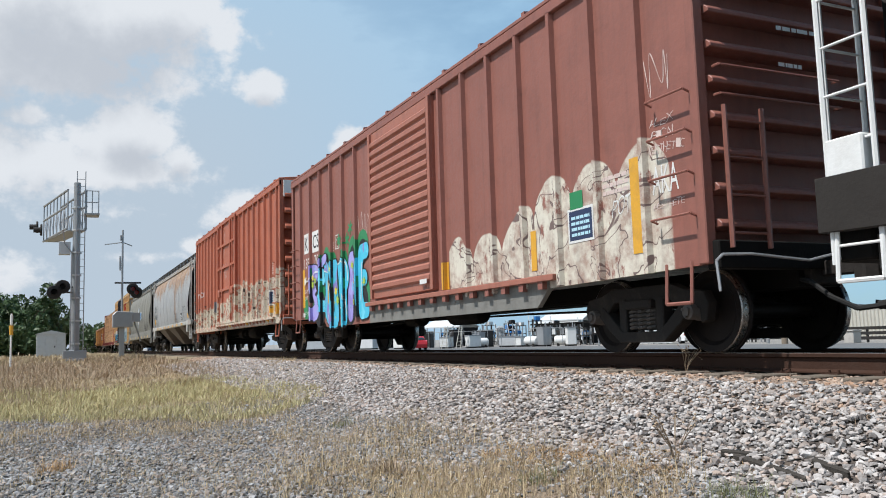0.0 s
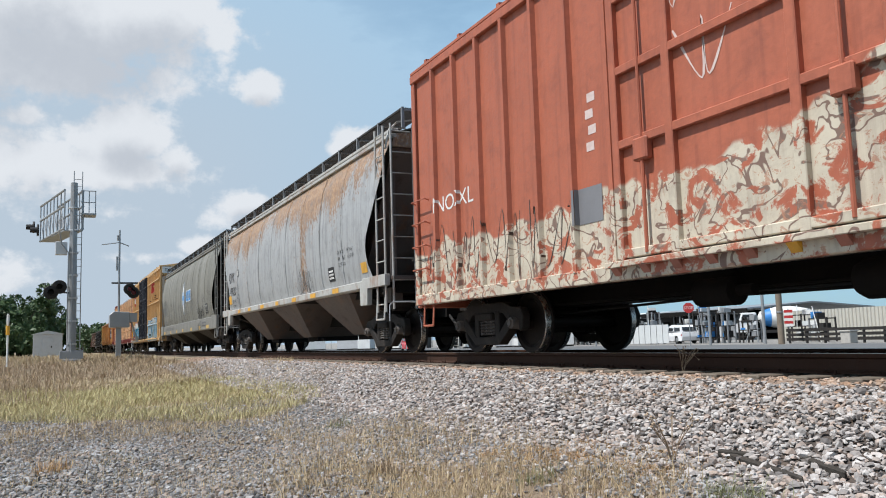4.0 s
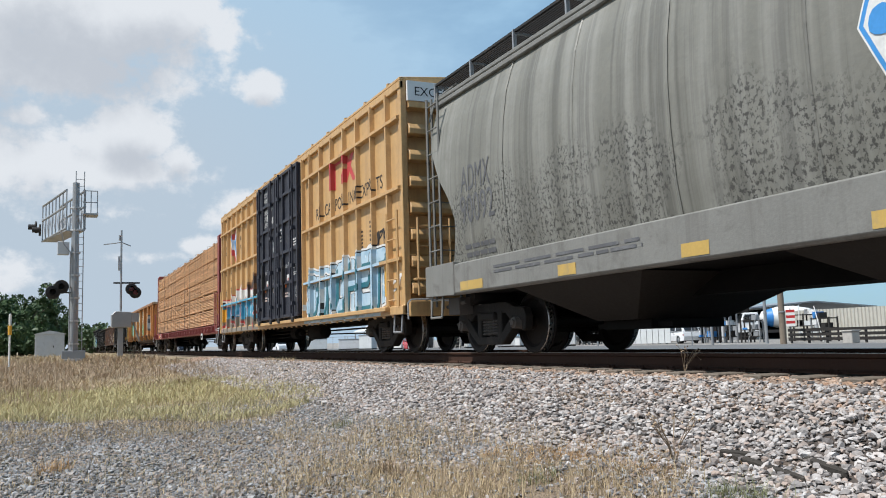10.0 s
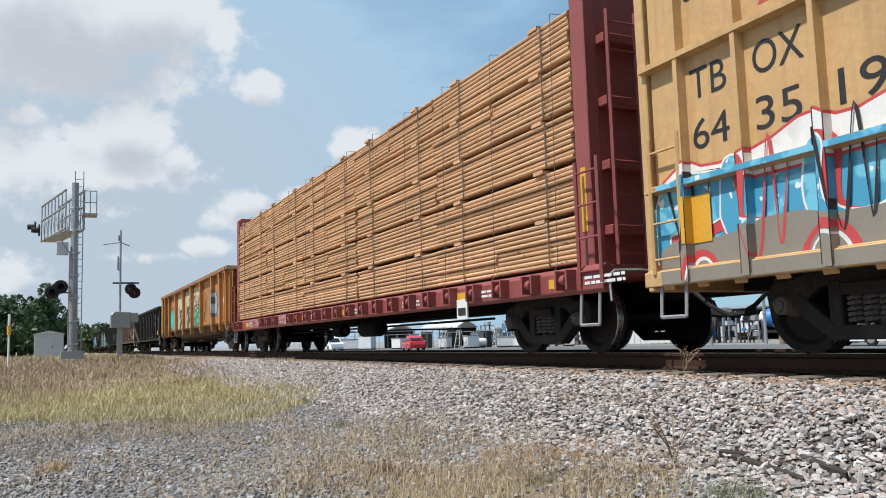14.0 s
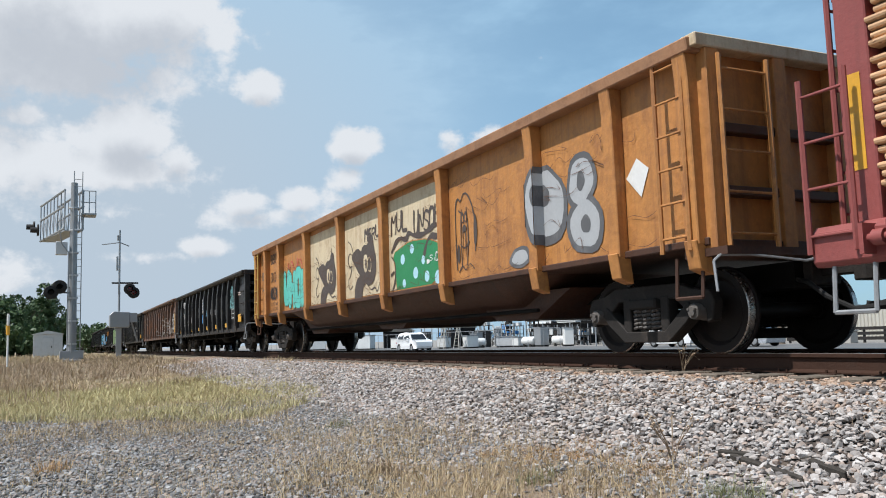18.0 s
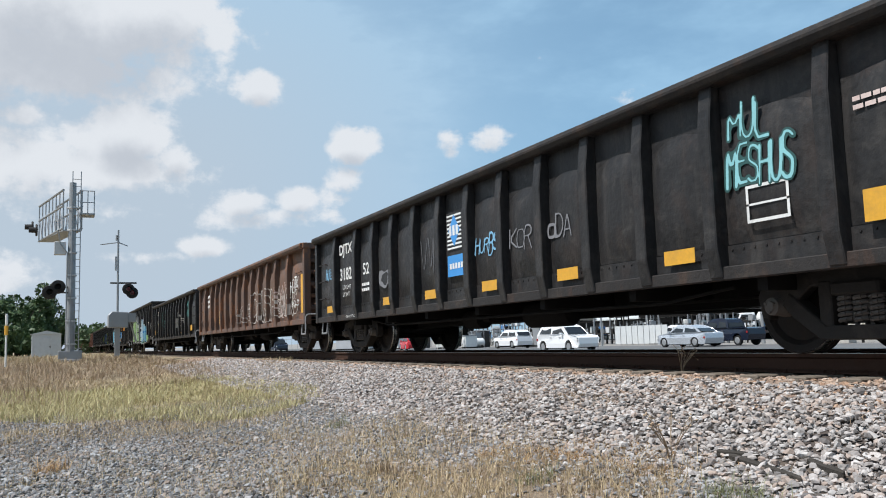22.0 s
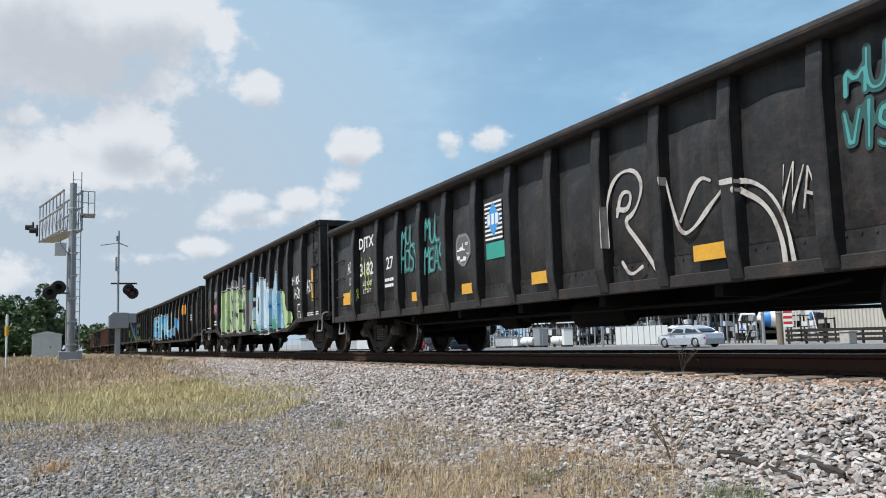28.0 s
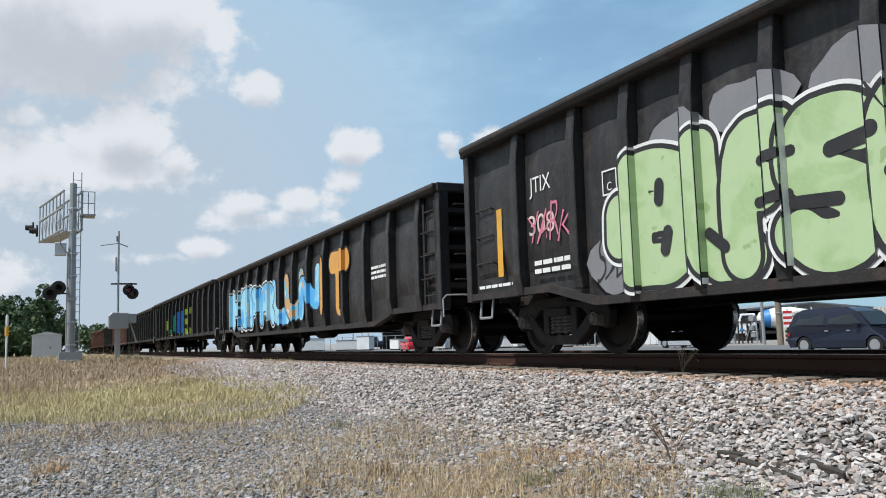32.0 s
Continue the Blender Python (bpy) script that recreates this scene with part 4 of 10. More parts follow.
def truck(car, x, spin=True):
    """A two-axle truck under a car, its springs, bearings and turning wheelsets."""
    part("bolster", BOLSTER_ME, STEEL, car, loc=(x, 0, 0))
    for s in (1, -1):
        fr = part("side_frame", FRAME_ME, STEEL, car, loc=(x, 0, 0))
        if s < 0:
            fr.rotation_euler.z = math.pi
        for dx in (-.16, 0, .16):
            part("spring", COIL_ME, DUSTY, fr, loc=(dx, -1.02, 0))
        for dx in (-.89, .89):
            part("bearing", BEAR_ME, DUSTY, fr, loc=(dx, 0, .457))
    for dx in (-.89, .89):
        ws = part("wheelset", AXLE_ME, WHEEL, car)
        for s in (1, -1):
            w = part("wheel", WHEEL_ME, WHEEL, ws, loc=(0, -.76 * s, 0))
            tr = part("tread", RIM_ME, TREAD, ws, loc=(0, -.76 * s, 0))
            if s < 0:
                w.rotation_euler.z = tr.rotation_euler.z = math.pi
        ws.location = (x + dx, 0, .457)
        SPUN.append((ws, x + dx, spin))
        part("brake_beam", BEAM_ME, STEEL, car, loc=(x + dx * .42, 0, 0))
        for s in (1, -1):
            part("brake_shoe", SHOE_ME, STEEL, car, loc=(x + dx * .45, .74 * s, 0))


COUPLER_ME = Geo().box(-.55, 0, -.08, .08, .78, .94).prism([(-.05, -.17), (.10, -.2), (.2, -.1), (.16, .02), (.06, .0), (.04, .16), (-.05, .2)], "z", .70, 1.02).box(-.62, -.5, -.22, .22, .70, 1.05).mesh("coupler", STEEL, False, .015)
AIRHOSE_ME = Geo().path([(-.35, -.25, .78), (-.1, -.3, .72), (.12, -.28, .55), (.36, -.2, .42), (.55, -.1, .44)], .028, 7).rod((.52, -.12, .44), (.62, -.04, .46), .045).mesh("air_hose", HOSE, True)
LEVER_ME = Geo().path([(-.1, -1.55, .92), (-.06, -1.5, .98), (.02, -1.2, .98), (.08, -.5, .92), (.1, -.2, .98)], .015).path([(-.1, -1.55, .92), (-.05, -1.57, .62)], .015).mesh("uncoupling_lever", GALV, True)


def end_gear(car, half, reach):
    """Couplers, hoses and uncoupling levers at both ends; reach: past the end of the body."""
    for s in (1, -1):
        for me, mat in ((COUPLER_ME, STEEL), (AIRHOSE_ME, HOSE), (LEVER_ME, GALV)):
            ob = part(me.name, me, mat, car, loc=(s * (half + (reach if me is COUPLER_ME else reach * .35)), 0, 0))
            if s < 0:
                ob.rotation_euler.z = math.pi


def ladder(parent, x0, x1, y, zs, mat, axis="x", r=0.014, stile=True, name="ladder"):
    """Rungs and stiles, across x on a side or across y on an end (then x0, x1 are y and y is x)."""
    def pt(a, z, off=0.0):
        return (a, y + off, z) if axis == "x" else (y + off, a, z)
    g = Geo()
    if stile:
        for a in (x0, x1):
            g.rod(pt(a, zs[0] - .15), pt(a, zs[-1] + .15), r * 1.9, 6)
    root = part(name, g if stile else Geo().rod(pt(x0, zs[0]), pt(x1, zs[0]), r), mat, parent)
    for z in zs if stile else zs[1:]:
        part("rung", Geo().rod(pt(x0, z), pt(x1, z), r), mat, root)
    return root


def grab(parent, x0, x1, y, z, mat, out=-.09, r=.013):
    return part("grab_iron", Geo().path([(x0, y, z - .03), (x0, y + out, z), (x1, y + out, z), (x1, y, z - .03)], r), mat, parent)


def stirrup(parent, x, mat, y=-1.55, z=.95, w=.38, d=.42):
    return part("stirrup_step", Geo().path([(x - w / 2, y, z), (x - w / 2, y - .03, z - d), (x + w / 2, y - .03, z - d), (x + w / 2, y, z)], .02), mat, parent)


def railcar(name, x0, x1, label, reach=.55, spin=True, trucks=None):
    """An empty for a car whose body goes from x0 to x1 along the train, with trucks, couplers and centre sill."""
    xc, half = (x0 + x1) / 2, (x1 - x0) / 2
    car = thing(name, label, "freight car", "freight cars of the train")
    back, front = trucks or (half - 1.7, half - 1.7)
    truck(car, -back, spin)
    truck(car, front, spin)
    end_gear(car, half, reach)
    # near-black sill: the shade under the floor is in its colour
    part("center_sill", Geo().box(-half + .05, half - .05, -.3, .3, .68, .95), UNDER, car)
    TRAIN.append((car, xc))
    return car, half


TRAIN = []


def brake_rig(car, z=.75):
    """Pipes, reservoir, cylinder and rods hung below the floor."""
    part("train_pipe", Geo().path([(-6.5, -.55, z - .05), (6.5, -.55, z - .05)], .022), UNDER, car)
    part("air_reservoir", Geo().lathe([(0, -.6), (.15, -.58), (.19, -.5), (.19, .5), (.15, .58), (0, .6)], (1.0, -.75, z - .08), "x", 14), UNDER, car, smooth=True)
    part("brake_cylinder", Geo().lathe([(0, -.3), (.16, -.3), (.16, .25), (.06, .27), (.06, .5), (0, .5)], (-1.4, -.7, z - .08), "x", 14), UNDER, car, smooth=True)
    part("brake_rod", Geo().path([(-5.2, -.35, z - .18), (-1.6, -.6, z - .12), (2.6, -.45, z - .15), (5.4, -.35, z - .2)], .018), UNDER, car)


# ---- train: box cars ----
def boxcar(name, x0, x1, zb, zt, mat, trim, door, dmat, posts, label, endrib=8, tall=.42, trucks=None, foot=None, sill=.06):
    car, half = railcar(name, x0, x1, label, trucks=trucks)
    Y = -1.52
    core = Geo().box(-half + .17, half - .17, Y, -Y, zb, zt - .05)
    part("body", core, mat, car)
    part("roof", Geo().prism([(Y - .06, zt - .06), (-Y + .06, zt - .06), (-Y + .06, zt), (0, zt + .16), (Y - .06, zt)], "x", -half, half), trim, car, bevel=.01)
    n = int(2 * half / 1.25)
    for i in range(n):
        x = -half + (i + .5) * 2 * half / n
        part("roof_seam", Geo().prism([(Y - .05, zt), (0, zt + .2), (-Y + .05, zt), (-Y + .05, zt + .05), (0, zt + .25), (Y - .05, zt + .05)], "x", x - .04, x + .04), trim, car)
    part("top_chord", Geo().box(-half, half, Y - .07, Y + .02, zt - .22, zt - .07), trim, car, bevel=.012)
    if sill:
        part("side_sill", Geo().box(-half, half, Y - sill, Y + .05, zb - .16, zb + .02), mat, car, bevel=.012)
    ribs = []
    for x in posts:
        ribs.append((x - .055, x + .055, .07))
        part("side_post", Geo().prism([(x - .055, Y), (x - .035, Y - .07), (x + .035, Y - .07), (x + .055, Y)], "z", foot(x) if foot else zb, zt - .2), mat, car)
    for s in (-1, 1):
        part("corner_post", Geo().box(s * (half - .07) - .07, s * (half - .07) + .07, Y - .05, Y + .08, zb - .15, zt - .05), mat, car, bevel=.012)
        part("corner_post", Geo().box(s * (half - .07) - .07, s * (half - .07) + .07, -Y - .08, -Y + .05, zb - .15, zt - .05), trim, car)
        part("end_sill", Geo().box(s * half - .09, s * half + .09, -1.5, 1.5, zb - .2, zb + .08), trim if sill else UNDER, car, bevel=.012)
        h = (zt - zb - .3) / endrib
        for i in range(endrib):
            z = zb + .2 + i * h
            part("end_corrugation", Geo().prism([(0, z), (s * .23, z + .015), (s * .23, z + h * tall * .45), (s * .18, z + h * tall * .8), (0, z + h * tall)], "y", Y + .10, -Y - .10), trim, car, bevel=.008, loc=(s * (half - .17), 0, 0))
    return car, half, Y, ribs


def plain_door(car, a, b, z0, z1, mat, Y, groove=16, rim=True, name="door"):
    """A sliding door with horizontal corrugations, frame and roller gear."""
    d = part(name, Geo().box(a, b, Y - .07, Y + .01, z0, z1), mat, car, bevel=.012)
    h = (z1 - z0 - .3) / groove
    for i in range(groove):
        z = z0 + .15 + i * h
        part("door_corrugation", Geo().prism([(Y - .07, z), (Y - .115, z + h * .22), (Y - .115, z + h * .62), (Y - .07, z + h * .85)], "x", a + .12, b - .12), mat, d)
    for x in (a + .05, b - .05):
        part("door_edge", Geo().box(x - .05, x + .05, Y - .12, Y - .06, z0, z1), mat, d, bevel=.01)
    return d


def brown_boxcar():
    posts = [-7.05 + .88 * i for i in range(6)] + [1.76 + .873 * i for i in range(7)]
    car, half, Y, ribs = boxcar("brown_boxcar", 79.65, 95.5, 1.05, 4.67, KCS, KCSP, None, None, posts,
                                "faded brown steel boxcar with spray-painted graffiti and a closed corrugated door", 9, .34, foot=lambda x: .66 if -5 < x < -1.8 else .88, sill=0)
    plain_door(car, -1.6, 1.47, 1.08, 4.45, KDOOR, Y, 17)
    d = part("door_track", Geo().box(-1.9, 5.2, Y - .12, Y - .02, .95, 1.03), KDOOR, car, bevel=.008)
    for i in range(14):
        part("track_bracket", Geo().box(-1.7 + i * .5, -1.58 + i * .5, Y - .1, Y - .03, .85, .95), KCSP, d)
    rect(car, "door_placard", .95, 1.25, 1.2, 1.28, INKW, Y - .125)
    for pts in ([(-7.9, 1.06), (-7.9, .86), (-5.25, .84), (-4.95, .62), (-1.9, .62), (-1.9, 1.06)], [(4.95, 1.06), (4.95, .86), (7.9, .90), (7.9, 1.06)]):
        part("lower_side", Geo().prism(pts, "y", Y - .002, Y + .05), KCS, car)
    part("lower_sill", Geo().prism([(-1.9, 1.0), (-1.9, .62), (4.65, .62), (4.95, .86), (4.95, 1.0)], "y", Y - .02, Y + .05), HOP2P, car, "dirty grey lower side sill")
    y = Y - .004
    w = .006
    rect(car, "white_square", -6.84, -6.40, 2.54, 3.05, INKW, y - .002, ribs)
    rect(car, "white_square", -6.1, -5.45, 2.50, 3.03, INKW, y - .002, ribs)
    stencil(car, "K", -6.76, 2.62, .34, INKK, y - w, .28)
    stencil(car, "CS", -6.02, 2.6, .34, INKK, y - w, .5)
    stencil(car, "139", -6.84, 2.16, .25, INKW, y, .46)
    stencil(car, "76", -5.95, 2.19, .24, INKW, y, .36)
    for a, b, c, e in ((-4.2, -3.92, 2.38, 2.40), (-4.2, -3.92, 2.69, 2.71), (-4.2, -4.18, 2.40, 2.69), (-3.94, -3.92, 2.40, 2.69)):
        rect(car, "plate_mark", a, b, c, e, INKW, y)
    stencil(car, "C", -4.1, 2.43, .1, INKW, y)
    stencil(car, "PLATE", -4.15, 2.58, .06, INKW, y, .18)
    # fat violet and cyan letters with white edges on a black ground, a green cloud behind
    shape(car, [(-6.42, 0.88), (-6.45, 1.17), (-6.07, 1.07), (-5.82, 1.19), (-6.1, 1.52), (-6.39, 1.89), (-6.28, 2.14), (-5.83, 2.14), (-5.5, 2), (-5.6, 1.75), (-5.84, 1.85), (-5.98, 1.67), (-5.6, 1.34), (-5.52, 1.06), (-5.84, 0.82)], VIOLETM, INKK, y - .004 - .0045 * 0, ribs, .03, soft=1, fat=.055)
    shape(car, [(-5.48, 1.95), (-5.29, 2.03), (-5.02, 1.9), (-5.09, 1.66), (-5.26, 1.73), (-5.35, 1.43), (-5.27, 1.19), (-4.97, 1.21), (-4.94, 1.03), (-5.45, 1.04), (-5.62, 1.29), (-5.62, 1.7)], CYANM, INKK, y - .004 - .0045 * 1, ribs, .03, soft=1, fat=.055)
    shape(car, [(-5.03, 2.12), (-4.79, 2.1), (-4.68, 1.79), (-4.53, 1.83), (-4.45, 2.1), (-4.03, 2.09), (-4.13, 1.72), (-4, 1.16), (-4.01, 0.65), (-4.5, 0.62), (-4.86, 0.78), (-5, 1.13), (-4.85, 1.49)], SCURM, INKK, y - .004 - .0045 * 2, ribs, .03, soft=1, fat=.055)
    shape(car, [(-3.92, 1.98), (-3.68, 2.1), (-3.43, 2.04), (-3.22, 1.81), (-3.28, 1.51), (-3.45, 1.4), (-3.37, 0.93), (-3.44, 0.62), (-3.72, 0.68), (-3.77, 1.12), (-3.83, 1.39), (-3.86, 1.66)], CYANM, INKK, y - .004 - .0045 * 3, ribs, .03, soft=1, fat=.055)
    shape(car, [(-5.3, 2.21), (-4.91, 2.33), (-4.88, 2.22), (-5.24, 2.09)], VIOLETM, INKK, y - .004 - .0045 * 4, ribs, .03, soft=1, fat=.055)
    for i, (c, a, b, p, q) in enumerate((("P", -3.3, -2.55, .68, 2.2), ("E", -2.65, -1.9, .72, 2.3))):
        letters(car, [(c, a, b, p, q)], .34, [VIOLETM, CYANM][i:], INKK, y - .004 - .0045 * (i % 2), ribs, .03, soft=1, dy=.002)
    for pts in ([(-6.3, 1.75), (-5.9, 2.0), (-5.55, 1.98)], [(-5.0, 1.95), (-4.75, 1.9)], [(-3.95, 2.02), (-3.6, 2.08), (-3.3, 1.95), (-3.25, 1.6)], [(-4.75, .78), (-4.55, 1.3), (-4.4, 1.6)], [(-3.5, 1.3), (-3.35, .85)], [(-3.75, 1.05), (-3.55, 1.0)], [(-2.3, 1.9), (-2.4, 1.1)]):
        strokes(car, [pts], .03, INKW, y - .028, ribs)
    for pts in ([(-5.75, 1.45), (-5.6, 1.5), (-5.55, 1.7)], [(-4.6, 1.95), (-4.35, 1.5), (-4.3, 1.0)], [(-3.72, 1.75), (-3.62, 1.6), (-3.72, 1.5)]):
        strokes(car, [pts], .10, INKK, y - .0275, ribs, .02)
    for i, (gx, gz) in enumerate(((-5.98, 1.86), (-5.8, 1.78), (-6.0, 1.7), (-4.12, 1.42), (-4.0, 1.2), (-2.95, 1.9), (-2.8, 1.55), (-2.75, 1.1), (-2.2, 1.5))):
        flower(car, gx, gz, .085, LIME if i % 3 else YELLOWS, y - .029, ribs)
    for gx, gz in ((-3.95, 2.55), (-3.1, 2.75), (-3.35, 2.5)):
        flower(car, gx, gz, .13, GREENP, y - .002, ribs)
    cloud = [(-6.75, 1.2, .22), (-6.65, .95, .2), (-6.0, 1.7, .45), (-5.2, 2.1, .28), (-4.9, 2.3, .22), (-4.4, 2.05, .3), (-3.6, 2.0, .32), (-2.9, 2.2, .35), (-2.3, 2.25, .35), (-5.5, 1.2, .6), (-4.4, 1.2, .6), (-3.2, 1.2, .6), (-2.4, 1.2, .5)]
    sprayed(car, "graffiti_backdrop", (-7.1, -1.75, .86, 2.7), lambda X, Z: np.minimum.reduce([np.hypot(X - a, Z - b) - r for a, b, r in cloud]), GREENP, y - .0015, ribs, .03)
    sprayed(car, "graffiti_backdrop", (-6.6, -1.8, .62, 2.5), lambda X, Z: np.minimum.reduce([np.hypot(X - a, Z - b + .12) - r * .78 for a, b, r in cloud[2:]]), INKK, y - .0028, ribs, .03)
    brush(car, "MGT", -6.78, -6.5, 1.72, 1.95, INKW, y - .02, .03, seed=91)
    stencil(car, "LD LMT", -6.76, 1.52, .09, INKW, y - .022, .36), stencil(car, "LT WT", -6.76, 1.34, .09, INKW, y - .022, .3)
    tag(car, "RAINED OUT", -7.05, -6.3, .9, 1.06, INKW, y - .022, 92)
    rect(car, "reflector", -4.74, -4.6, 1.16, 1.7, YELLOW, y - .03)
    rect(car, "reflector", -6.99, -6.8, 1.16, 2.15, YELLOW, y - .002)
    rect(car, "reflector", 4.52, 4.66, 1.12, 1.66, YELLOW, y - .002, ribs)
    rect(car, "reflector", 6.72, 6.92, 1.12, 2.2, YELLOW, y - .002, ribs)
    rect(car, "reflector", 1.75, 1.9, 1.05, 1.5, YELLOW, y - .002, ribs)
    rect(car, "green_patch", 5.5, 5.78, 1.80, 2.02, GREENP, y - .002, ribs)
    rect(car, "plate_border", 5.44, 5.99, 1.38, 1.81, INKW, y - .0012, ribs)
    rect(car, "blue_plate", 5.47, 5.96, 1.41, 1.78, BLUED, y - .002, ribs)
    bars(car, 5.52, 5.92, 1.46, 1.74, 4, ICE, y - .005, 3)
    stencil(car, "AKA", 7.1, 1.72, .3, INKW, y, .42)
    scrawl(car, 7.1, 7.5, 2.85, 3.3, INKP, y, 4, 3, .012)
    tag(car, "POT", 6.35, 6.72, 1.58, 1.82, INKW, y, 85), bars(car, 6.2, 6.7, 1.86, 2.12, 3, INKP, y, 7)
    tag(car, "ALEX", 7.1, 7.5, 2.45, 2.56, INKP, y, 81), tag(car, "PICAL", 7.1, 7.55, 2.3, 2.42, INKP, y, 82), tag(car, "AESTHETIC", 7.05, 7.65, 2.14, 2.27, INKP, y, 83)
    tag(car, "AESTHETE", 7.1, 7.6, 1.55, 1.64, INKP, y, 84)
    scrawl(car, -2.6, -1.75, 2.3, 2.9, INKP, y, 33, 4, .02, ribs)
    bars(car, -4.6, -4.3, 2.3, 2.6, 5, INKP, y, 6)
    for s in (1, -1):
        for z in (1.42, 1.85, 2.28, 2.7):
            grab(car, s * 7.8 - .5 * (s + 1) * .6 , s * 7.8 - .5 * (s + 1) * .6 + .6, Y - .04, z, KCSP)
        stirrup(car, s * 7.45, KCSP, Y, .95)
    ladder(car, -1.35, -.85, half + .12, [1.2 + .38 * i for i in range(4)], KCSP, "y")
    for z in (2.6, 2.9):
        part("end_grab_bar", Geo().path([(half + .05, -1.4, z), (half + .14, -1.4, z), (half + .14, .3, z), (half + .05, .3, z)], .014), KCSP, car)
    for i, (zz, ww) in enumerate(((3.9, .5), (3.4, .7), (3.0, .35))):
        o = bars(car, 0, ww, zz, zz + .08, 1, INKW, 0, i + 50)
        o.rotation_euler.z, o.location = math.pi / 2, (half + .07, -.5, 0)
    brake_rig(car)
    return car


def red_boxcar():
    posts = [-6.98 + .815 * i for i in range(7)] + [1.95 + .79 * i for i in range(8)]
    car, half, Y, ribs = boxcar("red_boxcar", 62.55, 78.3, 1.0, 5.05, RED, REDP, None, None, posts,
                                "orange-red steel boxcar with worn whitewashed graffiti along its lower side", 8)
    d = part("door", Geo().box(-1.95, 1.6, Y - .06, Y + .01, 1.1, 4.95), RED, car, bevel=.012)
    for x in (-1.9, -1.0, .62, 1.55):
        part("door_post", Geo().box(x - .06, x + .06, Y - .13, Y - .05, 1.05, 4.95), RED, d, bevel=.01)
    for z in (1.12, 2.35, 3.2, 4.05, 4.9):
        part("door_beam", Geo().box(-1.95, 1.6, Y - .12, Y - .05, z - .05, z + .05), RED, d, bevel=.01)
    for x in (-1.45, 1.1):
        part("lock_rod", Geo().rod((x, Y - .12, 1.1), (x, Y - .12, 4.9), .022), REDP, d)
        part("lock_gear", Geo().box(x - .12, x + .12, Y - .16, Y - .06, 2.1, 2.35), REDP, d, bevel=.02)
    tr = part("door_track", Geo().box(-2.2, 7.3, Y - .14, Y - .02, .98, 1.05), RED, car, bevel=.008)
    for i in range(19):
        part("track_bracket", Geo().prism([(Y - .13, .98), (Y - .02, .98), (Y - .02, .84)], "x", -2.1 + i * .5, -1.98 + i * .5), (YELLOW if i % 6 == 5 else KDOOR), tr)
    y = Y - .004
    part("end_panel", Geo().box(half - .02, half + .04, -1.45, 1.45, 4.5, 4.98), WHITE, car, "white board across the top of the end")
    rect(car, "reflector", 7.15, 7.68, 1.12, 1.44, YELLOW, y - .002, ribs)
    rect(car, "reflector", 6.35, 6.88, 1.18, 1.38, YELLOW, y - .002, ribs)
    rect(car, "plate_border", 6.31, 6.90, 1.41, 1.85, INKW, y - .0012, ribs)
    rect(car, "dark_plate", 6.35, 6.86, 1.45, 1.81, BLUED, y - .002, ribs)
    bars(car, 6.4, 6.83, 1.48, 1.77, 4, ICE, y - .005, 3)
    bars(car, 6.34, 6.58, 2.14, 2.62, 8, INKP, y, 9), bars(car, 6.68, 6.9, 2.06, 2.7, 9, INKP, y, 19)
    rect(car, "grey_plate", -2.9, -2.35, 1.58, 2.02, GREY, y - .002, ribs)
    stencil(car, "NO XL", -7.0, 2.35, .26, INKW, y, 1.35, ribs)
    scrawl(car, -1.1, -.45, 3.75, 4.7, INKP, Y - .064, 7, 2, .025)
    scrawl(car, -.9, -.1, 2.75, 3.35, INKP, Y - .064, 11, 2, .03)
    for i in range(4):
        rect(car, "pale_sticker", -2.62 + .05 * (i % 2), -2.46 + .05 * (i % 2), 2.45 + .2 * i, 2.56 + .2 * i, INKP, y, ribs)
    for i in range(7):
        scrawl(car, 2.2 + i * .7, 3.0 + i * .7, 1.2, 2.2, SMOKE, y - .001, 70 + i, 3, .018, ribs)
    for i in range(4):
        scrawl(car, -7.6 + i * 1.2, -6.6 + i * 1.2, 1.2, 2.0, SMOKE, y - .001, 80 + i, 3, .018, ribs)
    for s in (1, -1):
        for z in (1.45, 1.85, 2.25, 2.65):
            grab(car, s * 7.5 - .28, s * 7.5 + .28, Y - .04, z, REDP)
        stirrup(car, s * 7.4, REDP, Y, .9)
    ladder(car, -1.35, -.85, half + .13, [1.2 + .38 * i for i in range(4)], REDP, "y")
    ladder(car, .5, 1.0, half + .13, [1.2 + .38 * i for i in range(9)], REDP, "y")
    part("brake_wheel", Geo().lathe([(.24, -.015), (.27, 0), (.24, .015)], (half + .25, -.35, 2.0), "x", 20).rod((half + .25, -.35, 1.74), (half + .25, -.35, 2.26), .012).rod((half + .25, -.6, 2.0), (half + .25, -.1, 2.0), .012), REDP, car)
    brake_rig(car)
    return car


